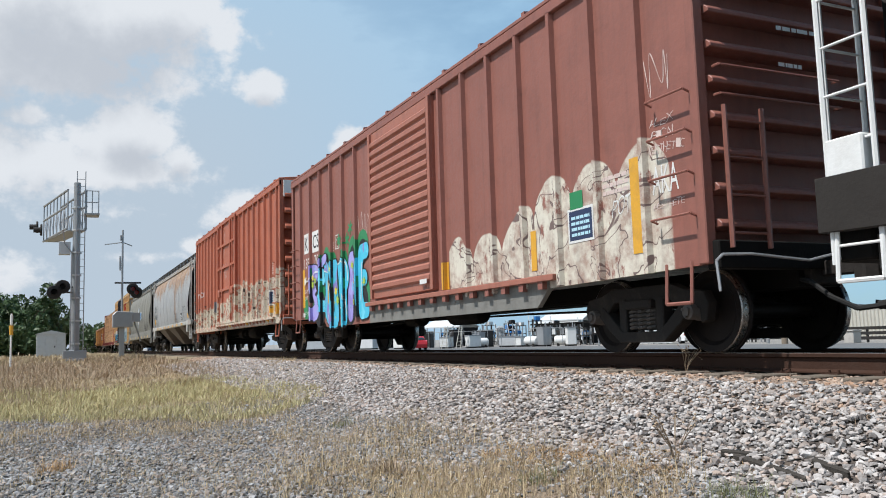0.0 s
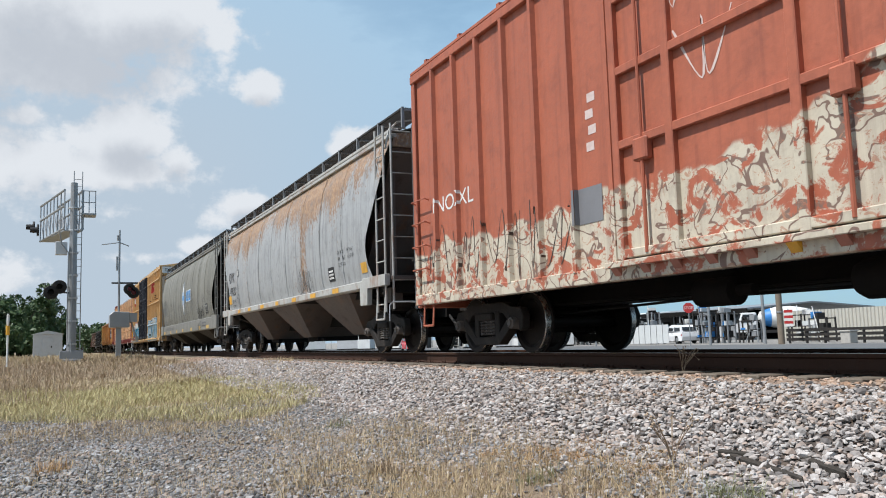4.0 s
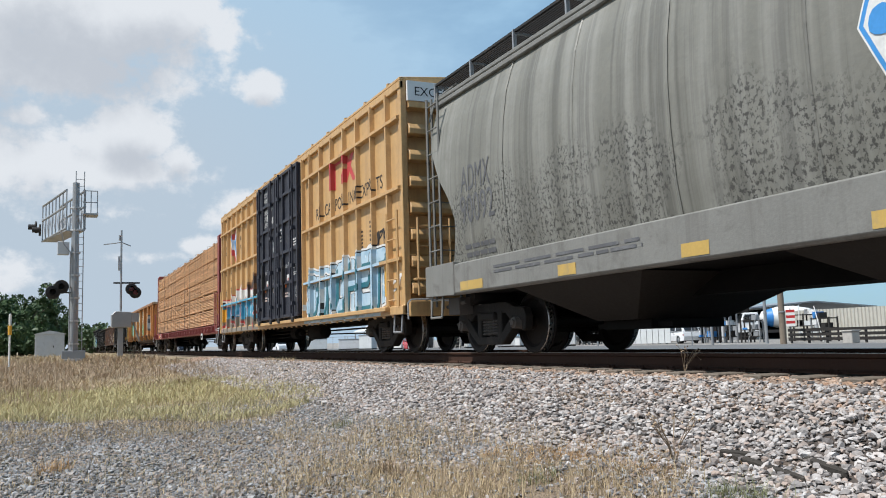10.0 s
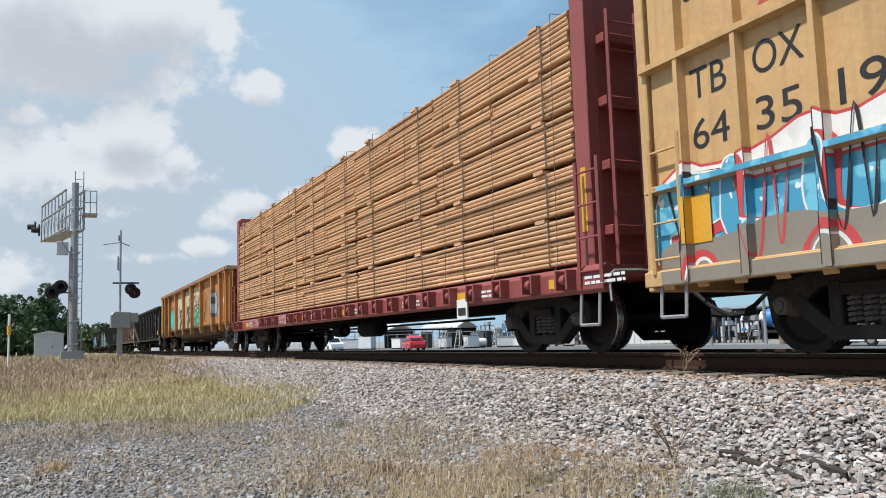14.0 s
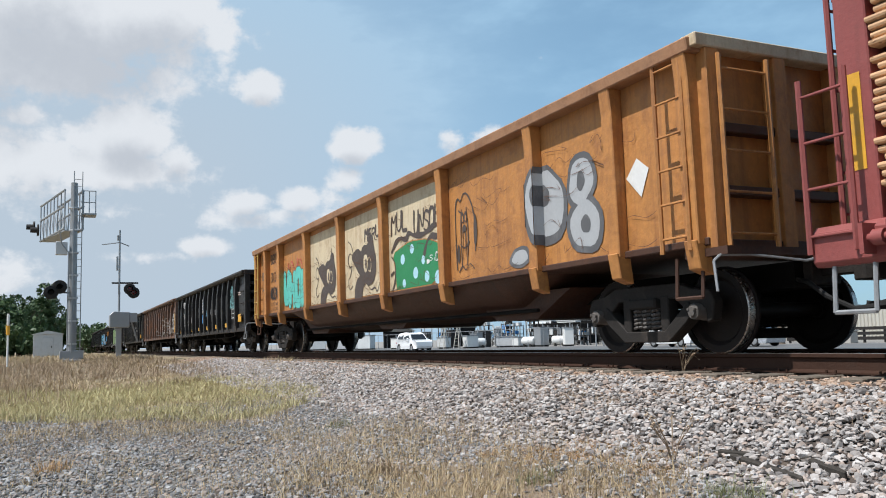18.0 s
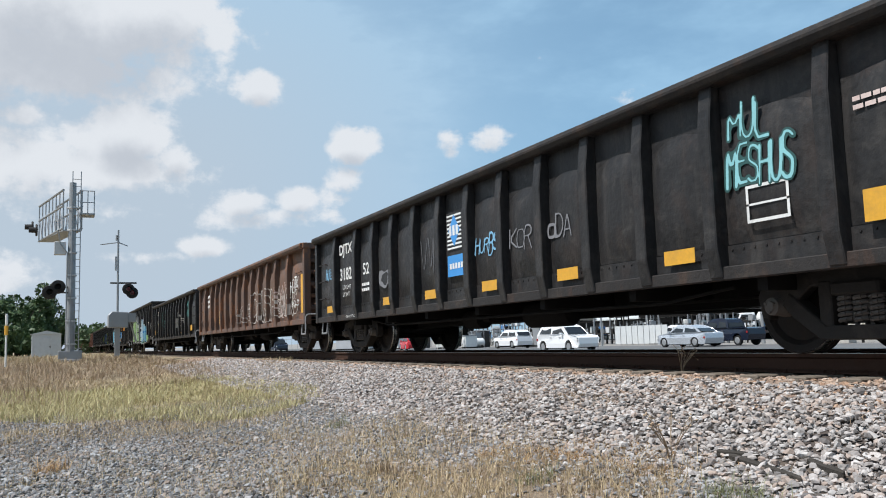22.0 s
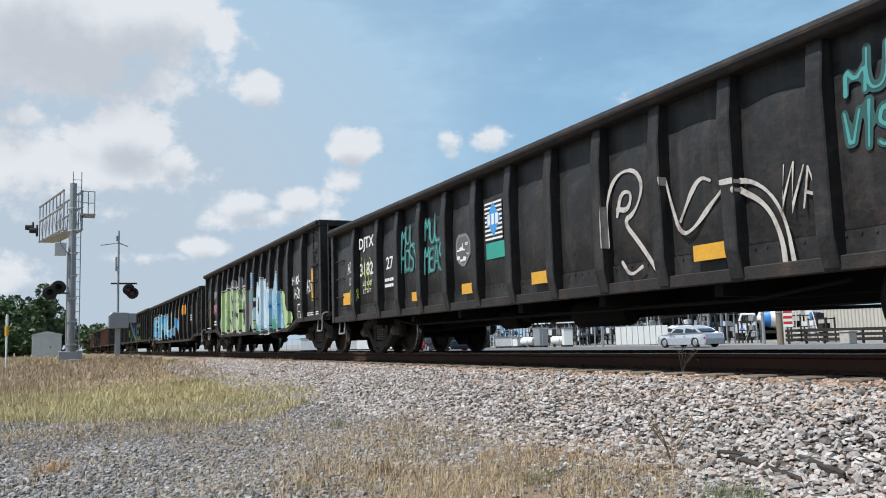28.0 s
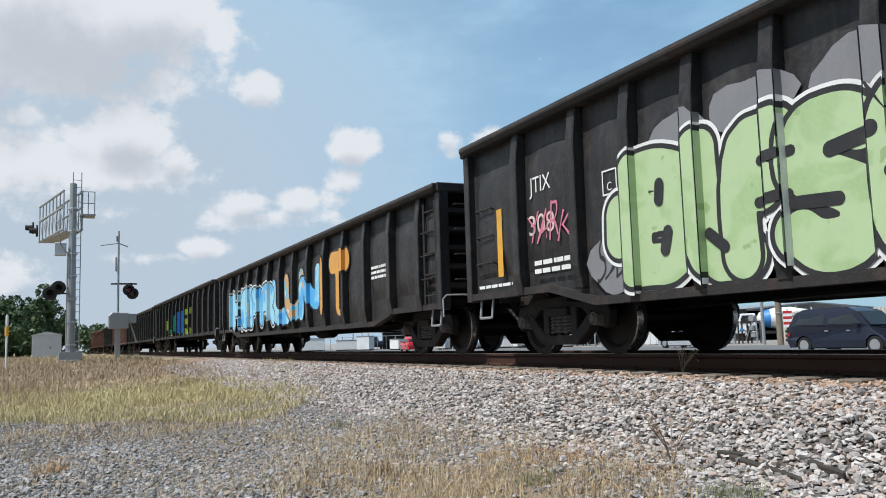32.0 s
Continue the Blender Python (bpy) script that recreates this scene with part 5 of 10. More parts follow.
# ---- train: covered hoppers ----
def hopper(name, x0, x1, zs0, zs1, mat, trim, belly, label, lad=None, zr=4.36, nb=3, seams=9, trucks=None):
    car, half = railcar(name, x0, x1, label, .5, trucks=trucks)
    lad = lad or trim
    b = half - .12

    def side_end(z):
        """Where the curved side stops: cut back below the roof, above the end platforms."""
        return half - float(np.interp(z, [zs1, zs1 + .3, zs1 + .65, 2.45, 2.9, 3.45, zr], [.9, 1.08, 1.18, 1.02, .62, .26, .12]))
    prof = [(-1.50, zs1), (-1.56, zs1 + .35), (-1.60, zs1 + .9), (-1.605, zs1 + 1.4), (-1.57, zs1 + 1.9), (-1.50, zs1 + 2.35), (-1.40, zr - .25), (-1.30, zr)]
    roof = [(-.8, zr + .16), (0, zr + .22)]
    full = prof + roof + [(-y, z) for y, z in reversed(roof[:-1])] + [(-y, z) for y, z in reversed(prof)]
    g = Geo()
    fine = []
    for (y0, z0), (y1, z1) in zip(full, full[1:]):
        fine += [(y0 + (y1 - y0) * k / 3, z0 + (z1 - z0) * k / 3) for k in range(3)]
    fine.append(full[-1])
    g.sheet([[(side_end(z) * (i / 20 - 1), y * (1 - .004 * (1 if int(i / 4) % 2 else 0)), z) for i in range(41)] for y, z in fine])
    part("body", g, mat, car, smooth=True)
    for s in (-1, 1):
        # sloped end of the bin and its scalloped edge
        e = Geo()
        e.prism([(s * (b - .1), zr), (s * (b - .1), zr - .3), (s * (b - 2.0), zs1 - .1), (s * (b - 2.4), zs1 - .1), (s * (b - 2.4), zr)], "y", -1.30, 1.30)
        # dark belly colour puts shade into sheet, posts and platform
        part("slope_sheet", e, belly, car, "sloping end sheet of the bin, shade put into its colour")
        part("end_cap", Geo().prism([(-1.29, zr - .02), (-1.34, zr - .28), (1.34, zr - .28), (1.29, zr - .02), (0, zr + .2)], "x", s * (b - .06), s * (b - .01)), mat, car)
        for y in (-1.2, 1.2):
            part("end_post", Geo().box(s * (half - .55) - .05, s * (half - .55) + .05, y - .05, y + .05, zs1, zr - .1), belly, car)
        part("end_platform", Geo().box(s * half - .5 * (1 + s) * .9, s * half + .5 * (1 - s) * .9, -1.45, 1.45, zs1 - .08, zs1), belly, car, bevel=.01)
        # parts below the platform carry their shade in the near-black colour
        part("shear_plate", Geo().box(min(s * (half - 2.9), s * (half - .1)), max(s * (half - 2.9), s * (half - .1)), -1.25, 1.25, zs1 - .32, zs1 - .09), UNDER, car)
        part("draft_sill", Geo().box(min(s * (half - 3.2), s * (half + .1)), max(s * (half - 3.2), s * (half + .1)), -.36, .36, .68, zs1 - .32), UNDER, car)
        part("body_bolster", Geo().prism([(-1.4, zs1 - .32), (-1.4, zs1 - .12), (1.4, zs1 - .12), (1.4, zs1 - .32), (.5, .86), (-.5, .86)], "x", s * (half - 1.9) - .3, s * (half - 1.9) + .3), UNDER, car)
        part("air_reservoir", Geo().rod((s * (half - .75), -1.15, zs1 - .5), (s * (half - .75), -.45, zs1 - .5), .16, 14), BLACKIRON, car)
        if zs1 - zs0 < .3:
            # a thin sill runs out to the end; a drop plate hangs over the truck
            plate = [(half, zs1 + .03), (half - 1.3, zs1 + .03), (half - 1.45, zs0), (half - 1.42, zs0 - .33), (half - 1.02, zs0 - .33), (half - 1.0, zs0), (half, zs0)]
        else:
            plate = [(half, zs1 + .03), (half - 1.1, zs1 + .03), (half - 1.1, zs0), (half, zs0 + .02)]
        part("corner_plate", Geo().prism([(s * a, z) for a, z in plate], "y", -1.61, -1.5), trim, car, bevel=.006)
        part("end_valve", Geo().box(s * (half - .55) - .2, s * (half - .55) + .2, -1.35, -1.1, zs0 - .3, zs0 - .02).rod((s * (half - .9), -1.3, zs0 - .1), (s * (half - .2), -1.3, zs0 - .16), .03), DUSTY, car, "dusty brake valve below the sill")
        for a, c in ((-1.42, -.95), (.95, 1.42)):
            ladder(car, a, c, s * (half - .02), [zs1 - .5 + .42 * i for i in range(9)], lad, "y", .013)
        ladder(car, s * (half - .1) - .45 * (s > 0), s * (half - .1) + .45 * (s < 0), -1.55, [zs1 - .55 + .42 * i for i in range(9)], lad, "x", .013)
        part("roof_grab", Geo().path([(s * (half - .1), -1.5, zr - .35), (s * (half - .15), -1.4, zr + .05), (s * (half - .4), -1.1, zr + .3), (s * (b - .2), -.7, zr + .35)], .02), lad, car)
        stirrup(car, s * (half - .35), lad, -1.55, zs1 - .42, .42, .42)
        part("brake_stand", Geo().box(s * (half - .3) - .12, s * (half - .3) + .12, -.5, -.2, zs1, zs1 + 1.0).rod((s * (half - .3), -.9, zs1 + .3), (s * (half - .3), .9, zs1 + 1.1), .03), BLACKIRON, car)
    part("side_sill", Geo().prism([(-1.56, zs0), (-1.60, zs0 + .03), (-1.60, zs1 - .02), (-1.50, zs1 + .01), (-1.46, zs1), (-1.46, zs0)], "x", -half + .7, half - .7), trim, car, bevel=.006)
    part("side_sill", Geo().box(-half + .5, half - .5, 1.46, 1.58, zs0, zs1), trim, car)
    part("roof_rail", Geo().box(-b, b, -1.40, -1.24, zr - .10, zr - .02), trim, car, bevel=.012)
    part("roof_rail", Geo().box(-b, b, -1.36, -1.2, zr + .02, zr + .09), trim, car, bevel=.012)
    for i in range(1, seams):
        x = -b + .9 + (2 * b - 1.8) * i / seams
        part("side_seam", Geo().sheet([[(x - .02, y - .004, z), (x, y - .016, z), (x + .02, y - .004, z)] for y, z in prof]), mat, car)
    # running boards along the roof
    rb = part("running_board", Geo().box(-b - .3, b + .3, -1.24, -1.22, zr + .40, zr + .44), BLACKIRON, car, "open grating roof walkway")
    n = 13
    for i in range(n + 1):
        x = -b - .3 + (2 * b + .6) * i / n
        part("walkway_bracket", Geo().prism([(x - .02, zr + .02), (x + .02, zr + .02), (x + .02, zr + .44), (x - .02, zr + .44)], "y", -1.26, -1.20), GALV, rb)
        part("walkway_bearer", Geo().box(x - .02, x + .02, -1.22, -.62, zr + .37, zr + .40), GALV, rb)
    for i in range(13):
        part("walkway_bar", Geo().box(-b - .3, b + .3, -1.21 + .046 * i, -1.19 + .046 * i, zr + .40, zr + .435), BLACKIRON, rb)
    for i in range(5):
        x = -b + 1.2 + (2 * b - 2.4) * i / 4
        part("roof_hatch", Geo().lathe([(0, .22), (.32, .2), (.36, .1), (.36, 0)], (x, 0, zr + .2), "z", 18), trim, car, smooth=True)
    # discharge hoppers below a closed floor, near black for the shade between them
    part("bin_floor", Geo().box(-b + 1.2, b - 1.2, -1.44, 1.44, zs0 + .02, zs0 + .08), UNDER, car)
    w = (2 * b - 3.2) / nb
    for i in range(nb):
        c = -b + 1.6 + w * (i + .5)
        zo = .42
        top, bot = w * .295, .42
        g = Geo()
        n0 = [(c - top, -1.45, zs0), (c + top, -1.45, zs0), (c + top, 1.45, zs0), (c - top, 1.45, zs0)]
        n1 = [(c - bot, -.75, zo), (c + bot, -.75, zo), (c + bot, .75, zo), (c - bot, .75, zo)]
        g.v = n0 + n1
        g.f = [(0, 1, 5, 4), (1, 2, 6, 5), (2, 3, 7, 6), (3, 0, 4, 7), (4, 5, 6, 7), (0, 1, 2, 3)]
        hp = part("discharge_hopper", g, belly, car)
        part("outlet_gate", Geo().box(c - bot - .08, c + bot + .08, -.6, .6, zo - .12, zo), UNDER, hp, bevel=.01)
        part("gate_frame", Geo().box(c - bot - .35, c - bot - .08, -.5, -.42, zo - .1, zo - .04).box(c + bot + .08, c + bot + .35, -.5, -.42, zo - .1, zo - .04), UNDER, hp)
    ys, zz = [p[0] for p in prof], [p[1] for p in prof]
    car_y = lambda lift=0.0: (lambda z: float(np.interp(z, zz, ys)) - .005 - lift)
    return car, half, car_y


def sprayed_tag(car, y):
    """A spiky grey tag on the curved side."""
    for i, (a, b) in enumerate(((2.0, 2.35), (2.3, 2.65), (2.6, 2.95), (2.9, 3.3))):
        scrawl(car, a, b, 1.5, 2.1, INKG, y, 171 + i, 2, .022)
    scrawl(car, 2.0, 3.3, 1.55, 1.75, INKG, y, 176, 3, .02)


def pale_hopper():
    car, half, on = hopper("pale_covered_hopper", 44.35, 61.15, 1.31, 1.5, HOP1, HOP1P, HOPB, "pale grey covered hopper car with rust patches spreading from its roof", trucks=(6.95, 6.95))
    y = on()
    stencil(car, "ADMX", -7.2, 2.46, .36, INKK, y, 1.0)
    stencil(car, "49020", -7.05, 2.0, .3, INKK, y, 1.0)
    rect(car, "reflector", -7.33, -6.88, 1.72, 2.02, YELLOW, y)
    stencil(car, "LD LMT", -6.74, 1.74, .11, INKK, y, .6)
    stencil(car, "LT WT", -6.74, 1.58, .11, INKK, y, .5)
    rect(car, "dark_plate", 4.65, 5.1, 1.64, 1.97, INKK, y)
    bars(car, 4.7, 5.05, 1.7, 1.93, 3, INKW, on(.004), 4)
    for i, (tx, ww) in enumerate((("CU FT 5161", .5), ("EW       8'-6\"", .5), ("EX W 10", .4))):
        stencil(car, tx, 5.45, 1.92 + .14 * i, .09, INKK, y, ww)
    stencil(car, "H 9'-6\"", 6.1, 2.2, .09, INKK, y, .38)
    stencil(car, "H 15'-0\"", 6.1, 2.06, .09, INKK, y, .4)
    sprayed_tag(car, y)
    scrawl(car, -5.9, -5.5, 1.6, 2.3, INKG, y, 9, 3, .02)
    rect(car, "stencil_box", -5.75, -5.5, 2.6, 2.85, INKG, y)
    rect(car, "stencil_box_face", -5.72, -5.53, 2.63, 2.82, HOP1P, on(.004))
    for a, c in ((5.06, 5.52), (3.27, 3.72), (1.49, 1.91), (-.3, .05), (-2.2, -1.75), (-4.0, -3.6), (-5.6, -5.2)):
        rect(car, "reflector", a, c, 1.345, 1.455, YELLOW, -1.605)
    rect(car, "reflector", 6.9, 7.25, 1.66, 1.88, YELLOW, y)
    return car


def stained_hopper():
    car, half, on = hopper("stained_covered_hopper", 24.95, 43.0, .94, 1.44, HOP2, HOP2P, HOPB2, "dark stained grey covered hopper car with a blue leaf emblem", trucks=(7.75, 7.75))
    y = on()
    # leaf emblem: nested pointed ovals and a blossom
    def leaf(s, m, dy):
        pts = []
        for i in range(13):
            t = i / 12
            pts.append((.40 * s * (1 - abs(2 * t - 1)) ** .9 * (1 - .25 * (t - .45)), 2.6 + (.86 - 1.72 * t) * s))
        pts = pts + [(-x, z) for x, z in reversed(pts[1:-1])]
        patch(car, "emblem", pts, m, on(dy))
    leaf(1.0, INKW, 0), leaf(.95, LOGOB, .003), leaf(.84, INKW, .006)
    for dx, dz in ((0, .2), (0, -.2), (.17, 0), (-.17, 0)):
        patch(car, "emblem_petal", blob(dx, 2.6 + dz, .11, .13, 14, .05, 3), LOGOB, on(.013))
    patch(car, "emblem_petal", blob(0, 2.6, .08, .1, 14, .0, 3), INKW, on(.016))
    # three block shapes of the firm's name
    for i, x in enumerate((.85, 1.36, 1.86)):
        k = .42
        outer = [(x, 2.38), (x + k, 2.38), (x + k, 2.92), (x, 2.92)] if i else [(x, 2.38), (x + k, 2.38), (x + k * .7, 2.92), (x + k * .3, 2.92)]
        patch(car, "emblem_block", outer, INKW, y)
        patch(car, "emblem_block", [(x + k / 2 + (p - x - k / 2) * .86, 2.65 + (q - 2.65) * .88) for p, q in outer], LOGOB, on(.003))
        patch(car, "emblem_gap", [(x + k / 2 + (p - x - k / 2) * .3, 2.63 + (q - 2.65) * .35) for p, q in outer], HOP2P, on(.006))
    stencil(car, "ADMX", -7.57, 2.52, .40, INKG, y, .95)
    stencil(car, "90092", -7.62, 2.02, .44, INKG, y, 1.08)
    bars(car, -7.6, -6.6, 1.5, 1.75, 2, INKG, y, 5)
    tag(car, "GKSPOR", 4.05, 5.75, 1.45, 2.0, INKK, y, 72)
    scrawl(car, 4.2, 5.6, 1.5, 1.95, INKK, on(.003), 31, 5, .03)
    tag(car, "ACUC", 4.4, 5.3, .97, 1.36, INKK, -1.606, 73)
    rect(car, "dark_plate", 6.23, 6.79, 1.62, 2.03, INKK, y)
    rect(car, "plate_face", 6.28, 6.74, 1.67, 1.98, HOP2P, on(.003))
    bars(car, 6.33, 6.7, 1.72, 1.93, 3, INKK, on(.006), 4)
    for a, c in ((2.29, 2.83), (4.75, 5.19), (-.41, .05), (-2.6, -2.2), (-4.9, -4.5), (-7.7, -6.95), (6.6, 7.3)):
        rect(car, "reflector", a, c, .99, 1.13, YELLOWD, -1.606)
    bars(car, -6.6, -3.2, 1.18, 1.32, 2, INKG, -1.606, 12)
    bars(car, 5.6, 6.6, 1.1, 1.34, 2, INKG, -1.606, 13)
    return car


def lead_hopper():
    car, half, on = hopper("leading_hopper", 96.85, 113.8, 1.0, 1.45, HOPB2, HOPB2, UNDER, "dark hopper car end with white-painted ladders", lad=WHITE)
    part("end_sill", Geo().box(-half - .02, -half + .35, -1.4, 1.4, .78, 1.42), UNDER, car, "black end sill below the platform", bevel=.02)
    # added near-black sheet: closes the gap below the bin with shade colour
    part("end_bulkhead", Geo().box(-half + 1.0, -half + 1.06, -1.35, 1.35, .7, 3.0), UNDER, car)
    part("control_box", Geo().box(-8.36, -8.0, -1.6, -1.42, 1.46, 1.78), WHITE, car, "white box fixed beside the ladder", bevel=.015)
    return car


# ---- train: tan box car ----
def tan_boxcar():
    car, half, Y, _ = boxcar("tan_boxcar", 5.44, 23.9, .88, 5.18, TAN, TAN, None, None, [], "tan-yellow high boxcar with navy double doors and bright graffiti", 8, .52, (6.95, 6.95))
    ribs = []
    cols = [-8.57, -7.76, -6.87, -6.02, -5.17, -4.24, -3.3, -2.62] + [2.47, 3.15, 4.05, 4.96, 5.87, 6.75, 7.66, 8.53]
    for x in cols:
        ribs.append((x - .045, x + .045, .10))
        part("side_post", Geo().prism([(x - .045, Y), (x - .03, Y - .10), (x + .03, Y - .10), (x + .045, Y)], "z", .9, 5.0), TAN, car)
    for a, b_ in ((-9.15, -2.65), (2.55, 9.15)):
        for z in (3.08, 4.42):
            part("side_stiffener", Geo().prism([(Y, z - .05), (Y - .11, z - .03), (Y - .11, z + .03), (Y, z + .05)], "x", a, b_), TAN, car)
        part("side_stiffener", Geo().prism([(Y, 1.70), (Y - .11, 1.72), (Y - .11, 1.78), (Y, 1.80)], "x", a, b_), TAN, car)
    part("lower_sill", Geo().box(-half, half, Y - .10, Y + .02, .72, .88), TAN, car, bevel=.01)
    for i in range(36):
        x = -9 + i * .5
        part("sill_bracket", Geo().prism([(Y - .10, .86), (Y - .02, .86), (Y - .02, .68)], "x", x, x + .16), TAN, car)
    dr = part("door_opening_frame", Geo().box(-2.5, 2.4, Y - .05, Y + .02, .9, 5.02), NAVY, car, "navy double plug doors")
    for a, b_ in ((-2.42, -.08), (0.0, 2.32)):
        d = part("door", Geo().box(a, b_, Y - .12, Y - .05, .98, 4.98), NAVY, car, bevel=.015)
        for x in (a + .05, a + .78, b_ - .78, b_ - .05):
            part("door_post", Geo().box(x - .045, x + .045, Y - .19, Y - .11, .98, 4.98), NAVY, d, bevel=.01)
        for z in (1.0, 1.9, 2.75, 3.6, 4.35, 4.95):
            part("door_beam", Geo().box(a, b_, Y - .18, Y - .11, z - .045, z + .045), NAVY, d, bevel=.01)
        for x in (a + .42, b_ - .42):
            part("lock_rod", Geo().rod((x, Y - .2, .95), (x, Y - .2, 5.0), .028), NAVY, d)
            for z in (1.3, 2.3, 3.3, 4.3):
                part("rod_keeper", Geo().box(x - .07, x + .07, Y - .24, Y - .15, z - .05, z + .05), NAVY, d)
            part("rod_foot", Geo().box(x - .1, x + .1, Y - .24, Y - .1, .82, .96), BLACKIRON, d, bevel=.02)
        part("operating_lever", Geo().box(a + .9, a + 1.02, Y - .26, Y - .17, 1.9, 2.35).rod((a + .96, Y - .22, 1.5), (a + .96, Y - .22, 2.6), .025), BLACKIRON, d, bevel=.01)
    part("door_track", Geo().box(-2.6, 8.6, Y - .2, Y - .08, .80, .88), TAN, car, bevel=.008)
    y = Y - .124
    for x, z, w, h, m in ((-1.25, 3.9, .22, .2, INKW), (-.6, 3.75, .1, .2, INKW), (-.55, 2.9, .1, .3, INKW),
                          (1.25, 2.66, .12, .34, INKW), (.12, 3.1, .08, .34, INKW)):
        rect(car, "sticker", x, x + w, z, z + h, m, y)
    bars(car, .32, .5, 3.1, 3.5, 4, INKW, y, 20)
    for i, (tx, w) in enumerate((("CLOSE THIS DOOR", .92), ("BEFORE CLOSING", .88), ("MAIN DOOR", .6))):
        stencil(car, tx, -1.58, 4.66 - .18 * i, .12, INKW, y - .004, w)
    for i, (tx, w) in enumerate((("CIERRE ESTA PUERTA", 1.0), ("ANTES DE CERRAR", .9), ("LA PUERTA PRINCIPAL", 1.05))):
        stencil(car, tx, -1.60, 4.12 - .19 * i, .125, INKW, y - .004, w)
    for i, tx in enumerate(("UNLATCH", "TO CLOSE", "DOOR")):
        stencil(car, tx, 1.9, 1.68 - .11 * i, .08, INKW, y - .004, .32)
    stencil(car, "LUBE DOORS", 1.72, 2.25, .07, INKW, y - .004, .5)
    bars(car, 1.7, 2.15, 2.06, 2.17, 2, INKW, y - .004, 32)
    bars(car, 1.6, 2.2, 2.84, 3.06, 3, INKW, y - .004, 33)
    for dx in (0, -2.4):
        stencil(car, "CLOSE", 1.18 + dx, 2.36, .08, INKW, y - .004, .24)
        stencil(car, "OPEN", .88 + dx, 2.32, .08, INKW, y - .004, .2)
        rect(car, "sticker", 1.02 + dx, 1.24 + dx, 1.9, 2.12, INKW, y - .002)
        rect(car, "sticker", 1.12 + dx, 1.22 + dx, 1.93, 2.02, REDS, y - .005)
        rect(car, "sticker", .80 + dx, .98 + dx, 1.78, 1.94, spray("orange_sticker", (.75, .2, .04)), y - .002)
        rect(car, "sticker", 1.2 + dx, 1.26 + dx, 1.5, 1.62, INKW, y - .002)
        bars(car, .8 + dx, 1.1 + dx, 1.52, 1.68, 2, INKP, y - .002, 60)
    scrawl(car, -.9, -.2, 1.7, 2.1, INKP, y, 77, 3, .015)
    y = Y - .004
    # crossed-arrows emblem
    for i, sx in enumerate((1, -1)):
        for j, (o0, o1, m) in enumerate(((-.21, -.07, REDS if sx > 0 else LOGOB), (-.07, .07, INKW), (.07, .21, LOGOB if sx > 0 else REDS))):
            p = [(-.42 + o0, -.62), (-.42 + o1, -.62), (.42 + o1, .62), (.42 + o0, .62)]
            patch(car, "emblem", [(-6.88 + sx * a, 3.85 + b_) for a, b_ in p], m, y - .001 * j - .004 * i, ribs)
    stencil(car, "any", -5.88, 3.84, .2, INKK, y, .45)
    stencil(car, "road", -5.9, 3.6, .19, INKK, y, .52, ribs)
    stencil(car, "next", -8.55, 3.83, .15, INKK, y, .5)
    stencil(car, "load", -8.55, 3.62, .17, INKK, y, .5)
    for tx, a, w, z in (("TB", -8.46, .5, 2.58), ("OX", -7.62, .58, 2.58), ("64", -8.46, .5, 2.06), ("35", -7.62, .52, 2.06), ("19", -6.72, .46, 2.06)):
        stencil(car, tx, a, z, .31, INKK, y, w)
    letters(car, spread("PLUNKE", -8.95, -3.05, .92, 1.92, .16, 12), .25, [BLUEM], INKW, y - .006, ribs, .022, shadow=REDS, shine=None, lean=.12, shift=(.05, -.05))
    shape(car, [(-9.05, .9), (-2.62, .9), (-2.62, 1.74), (-9.05, 1.74)], BLUEM, None, y + .003, ribs, soft=0, name="graffiti_backdrop")
    shape(car, [(-9.1, .74), (-2.65, .74), (-2.7, 1.2), (-3.4, 1.05), (-4.2, 1.22), (-5.0, 1.08), (-5.8, 1.3), (-6.6, 1.15), (-7.4, 1.3), (-8.2, 1.12), (-9.0, 1.2)], GREYB, None, y - .018, ribs, name="graffiti_base")
    for cx, r in ((-8.4, .22), (-6.9, .3), (-5.2, .25), (-3.6, .3)):
        strokes(car, [[(cx + r * math.cos(a), .76 + r * 1.2 * math.sin(a)) for a in (0, .6, 1.2, 1.8, 2.4, 3.1)]], .07, REDS, y - .0235, ribs, .02)
        strokes(car, [[(cx + r * .75 * math.cos(a), .76 + r * .95 * math.sin(a)) for a in (0, .6, 1.2, 1.8, 2.4, 3.1)]], .03, INKW, y - .0237, ribs, .02)
    shape(car, [(-8.95, 1.8), (-8.6, 1.98), (-8.3, 1.84), (-7.6, 1.9), (-7.0, 2.12), (-6.7, 1.95), (-6.1, 2.1), (-5.55, 2.42), (-5.15, 2.1), (-4.6, 2.15), (-4.4, 2.3), (-4.1, 2.0), (-3.6, 2.15), (-3.6, 1.8), (-4.8, 1.75), (-6.0, 1.7), (-7.6, 1.65), (-8.9, 1.7)], INKW, REDS, y - .002, ribs, .03, soft=1, name="graffiti_flame")
    for i in range(6):
        scrawl(car, -8.8 + i * .95, -8.3 + i * .95, 1.0, 1.9, REDS if i % 2 else INKK, y - .024, 90 + i, 2, .03, ribs)
    cloud = [(-4.55, 2.0, .2), (-4.25, 2.1, .22), (-3.9, 2.12, .24), (-3.4, 2.32, .27), (-3.0, 2.28, .28), (-2.72, 2.3, .2), (-3.0, 1.9, .35), (-3.5, 1.9, .35), (-4.2, 1.9, .25)]
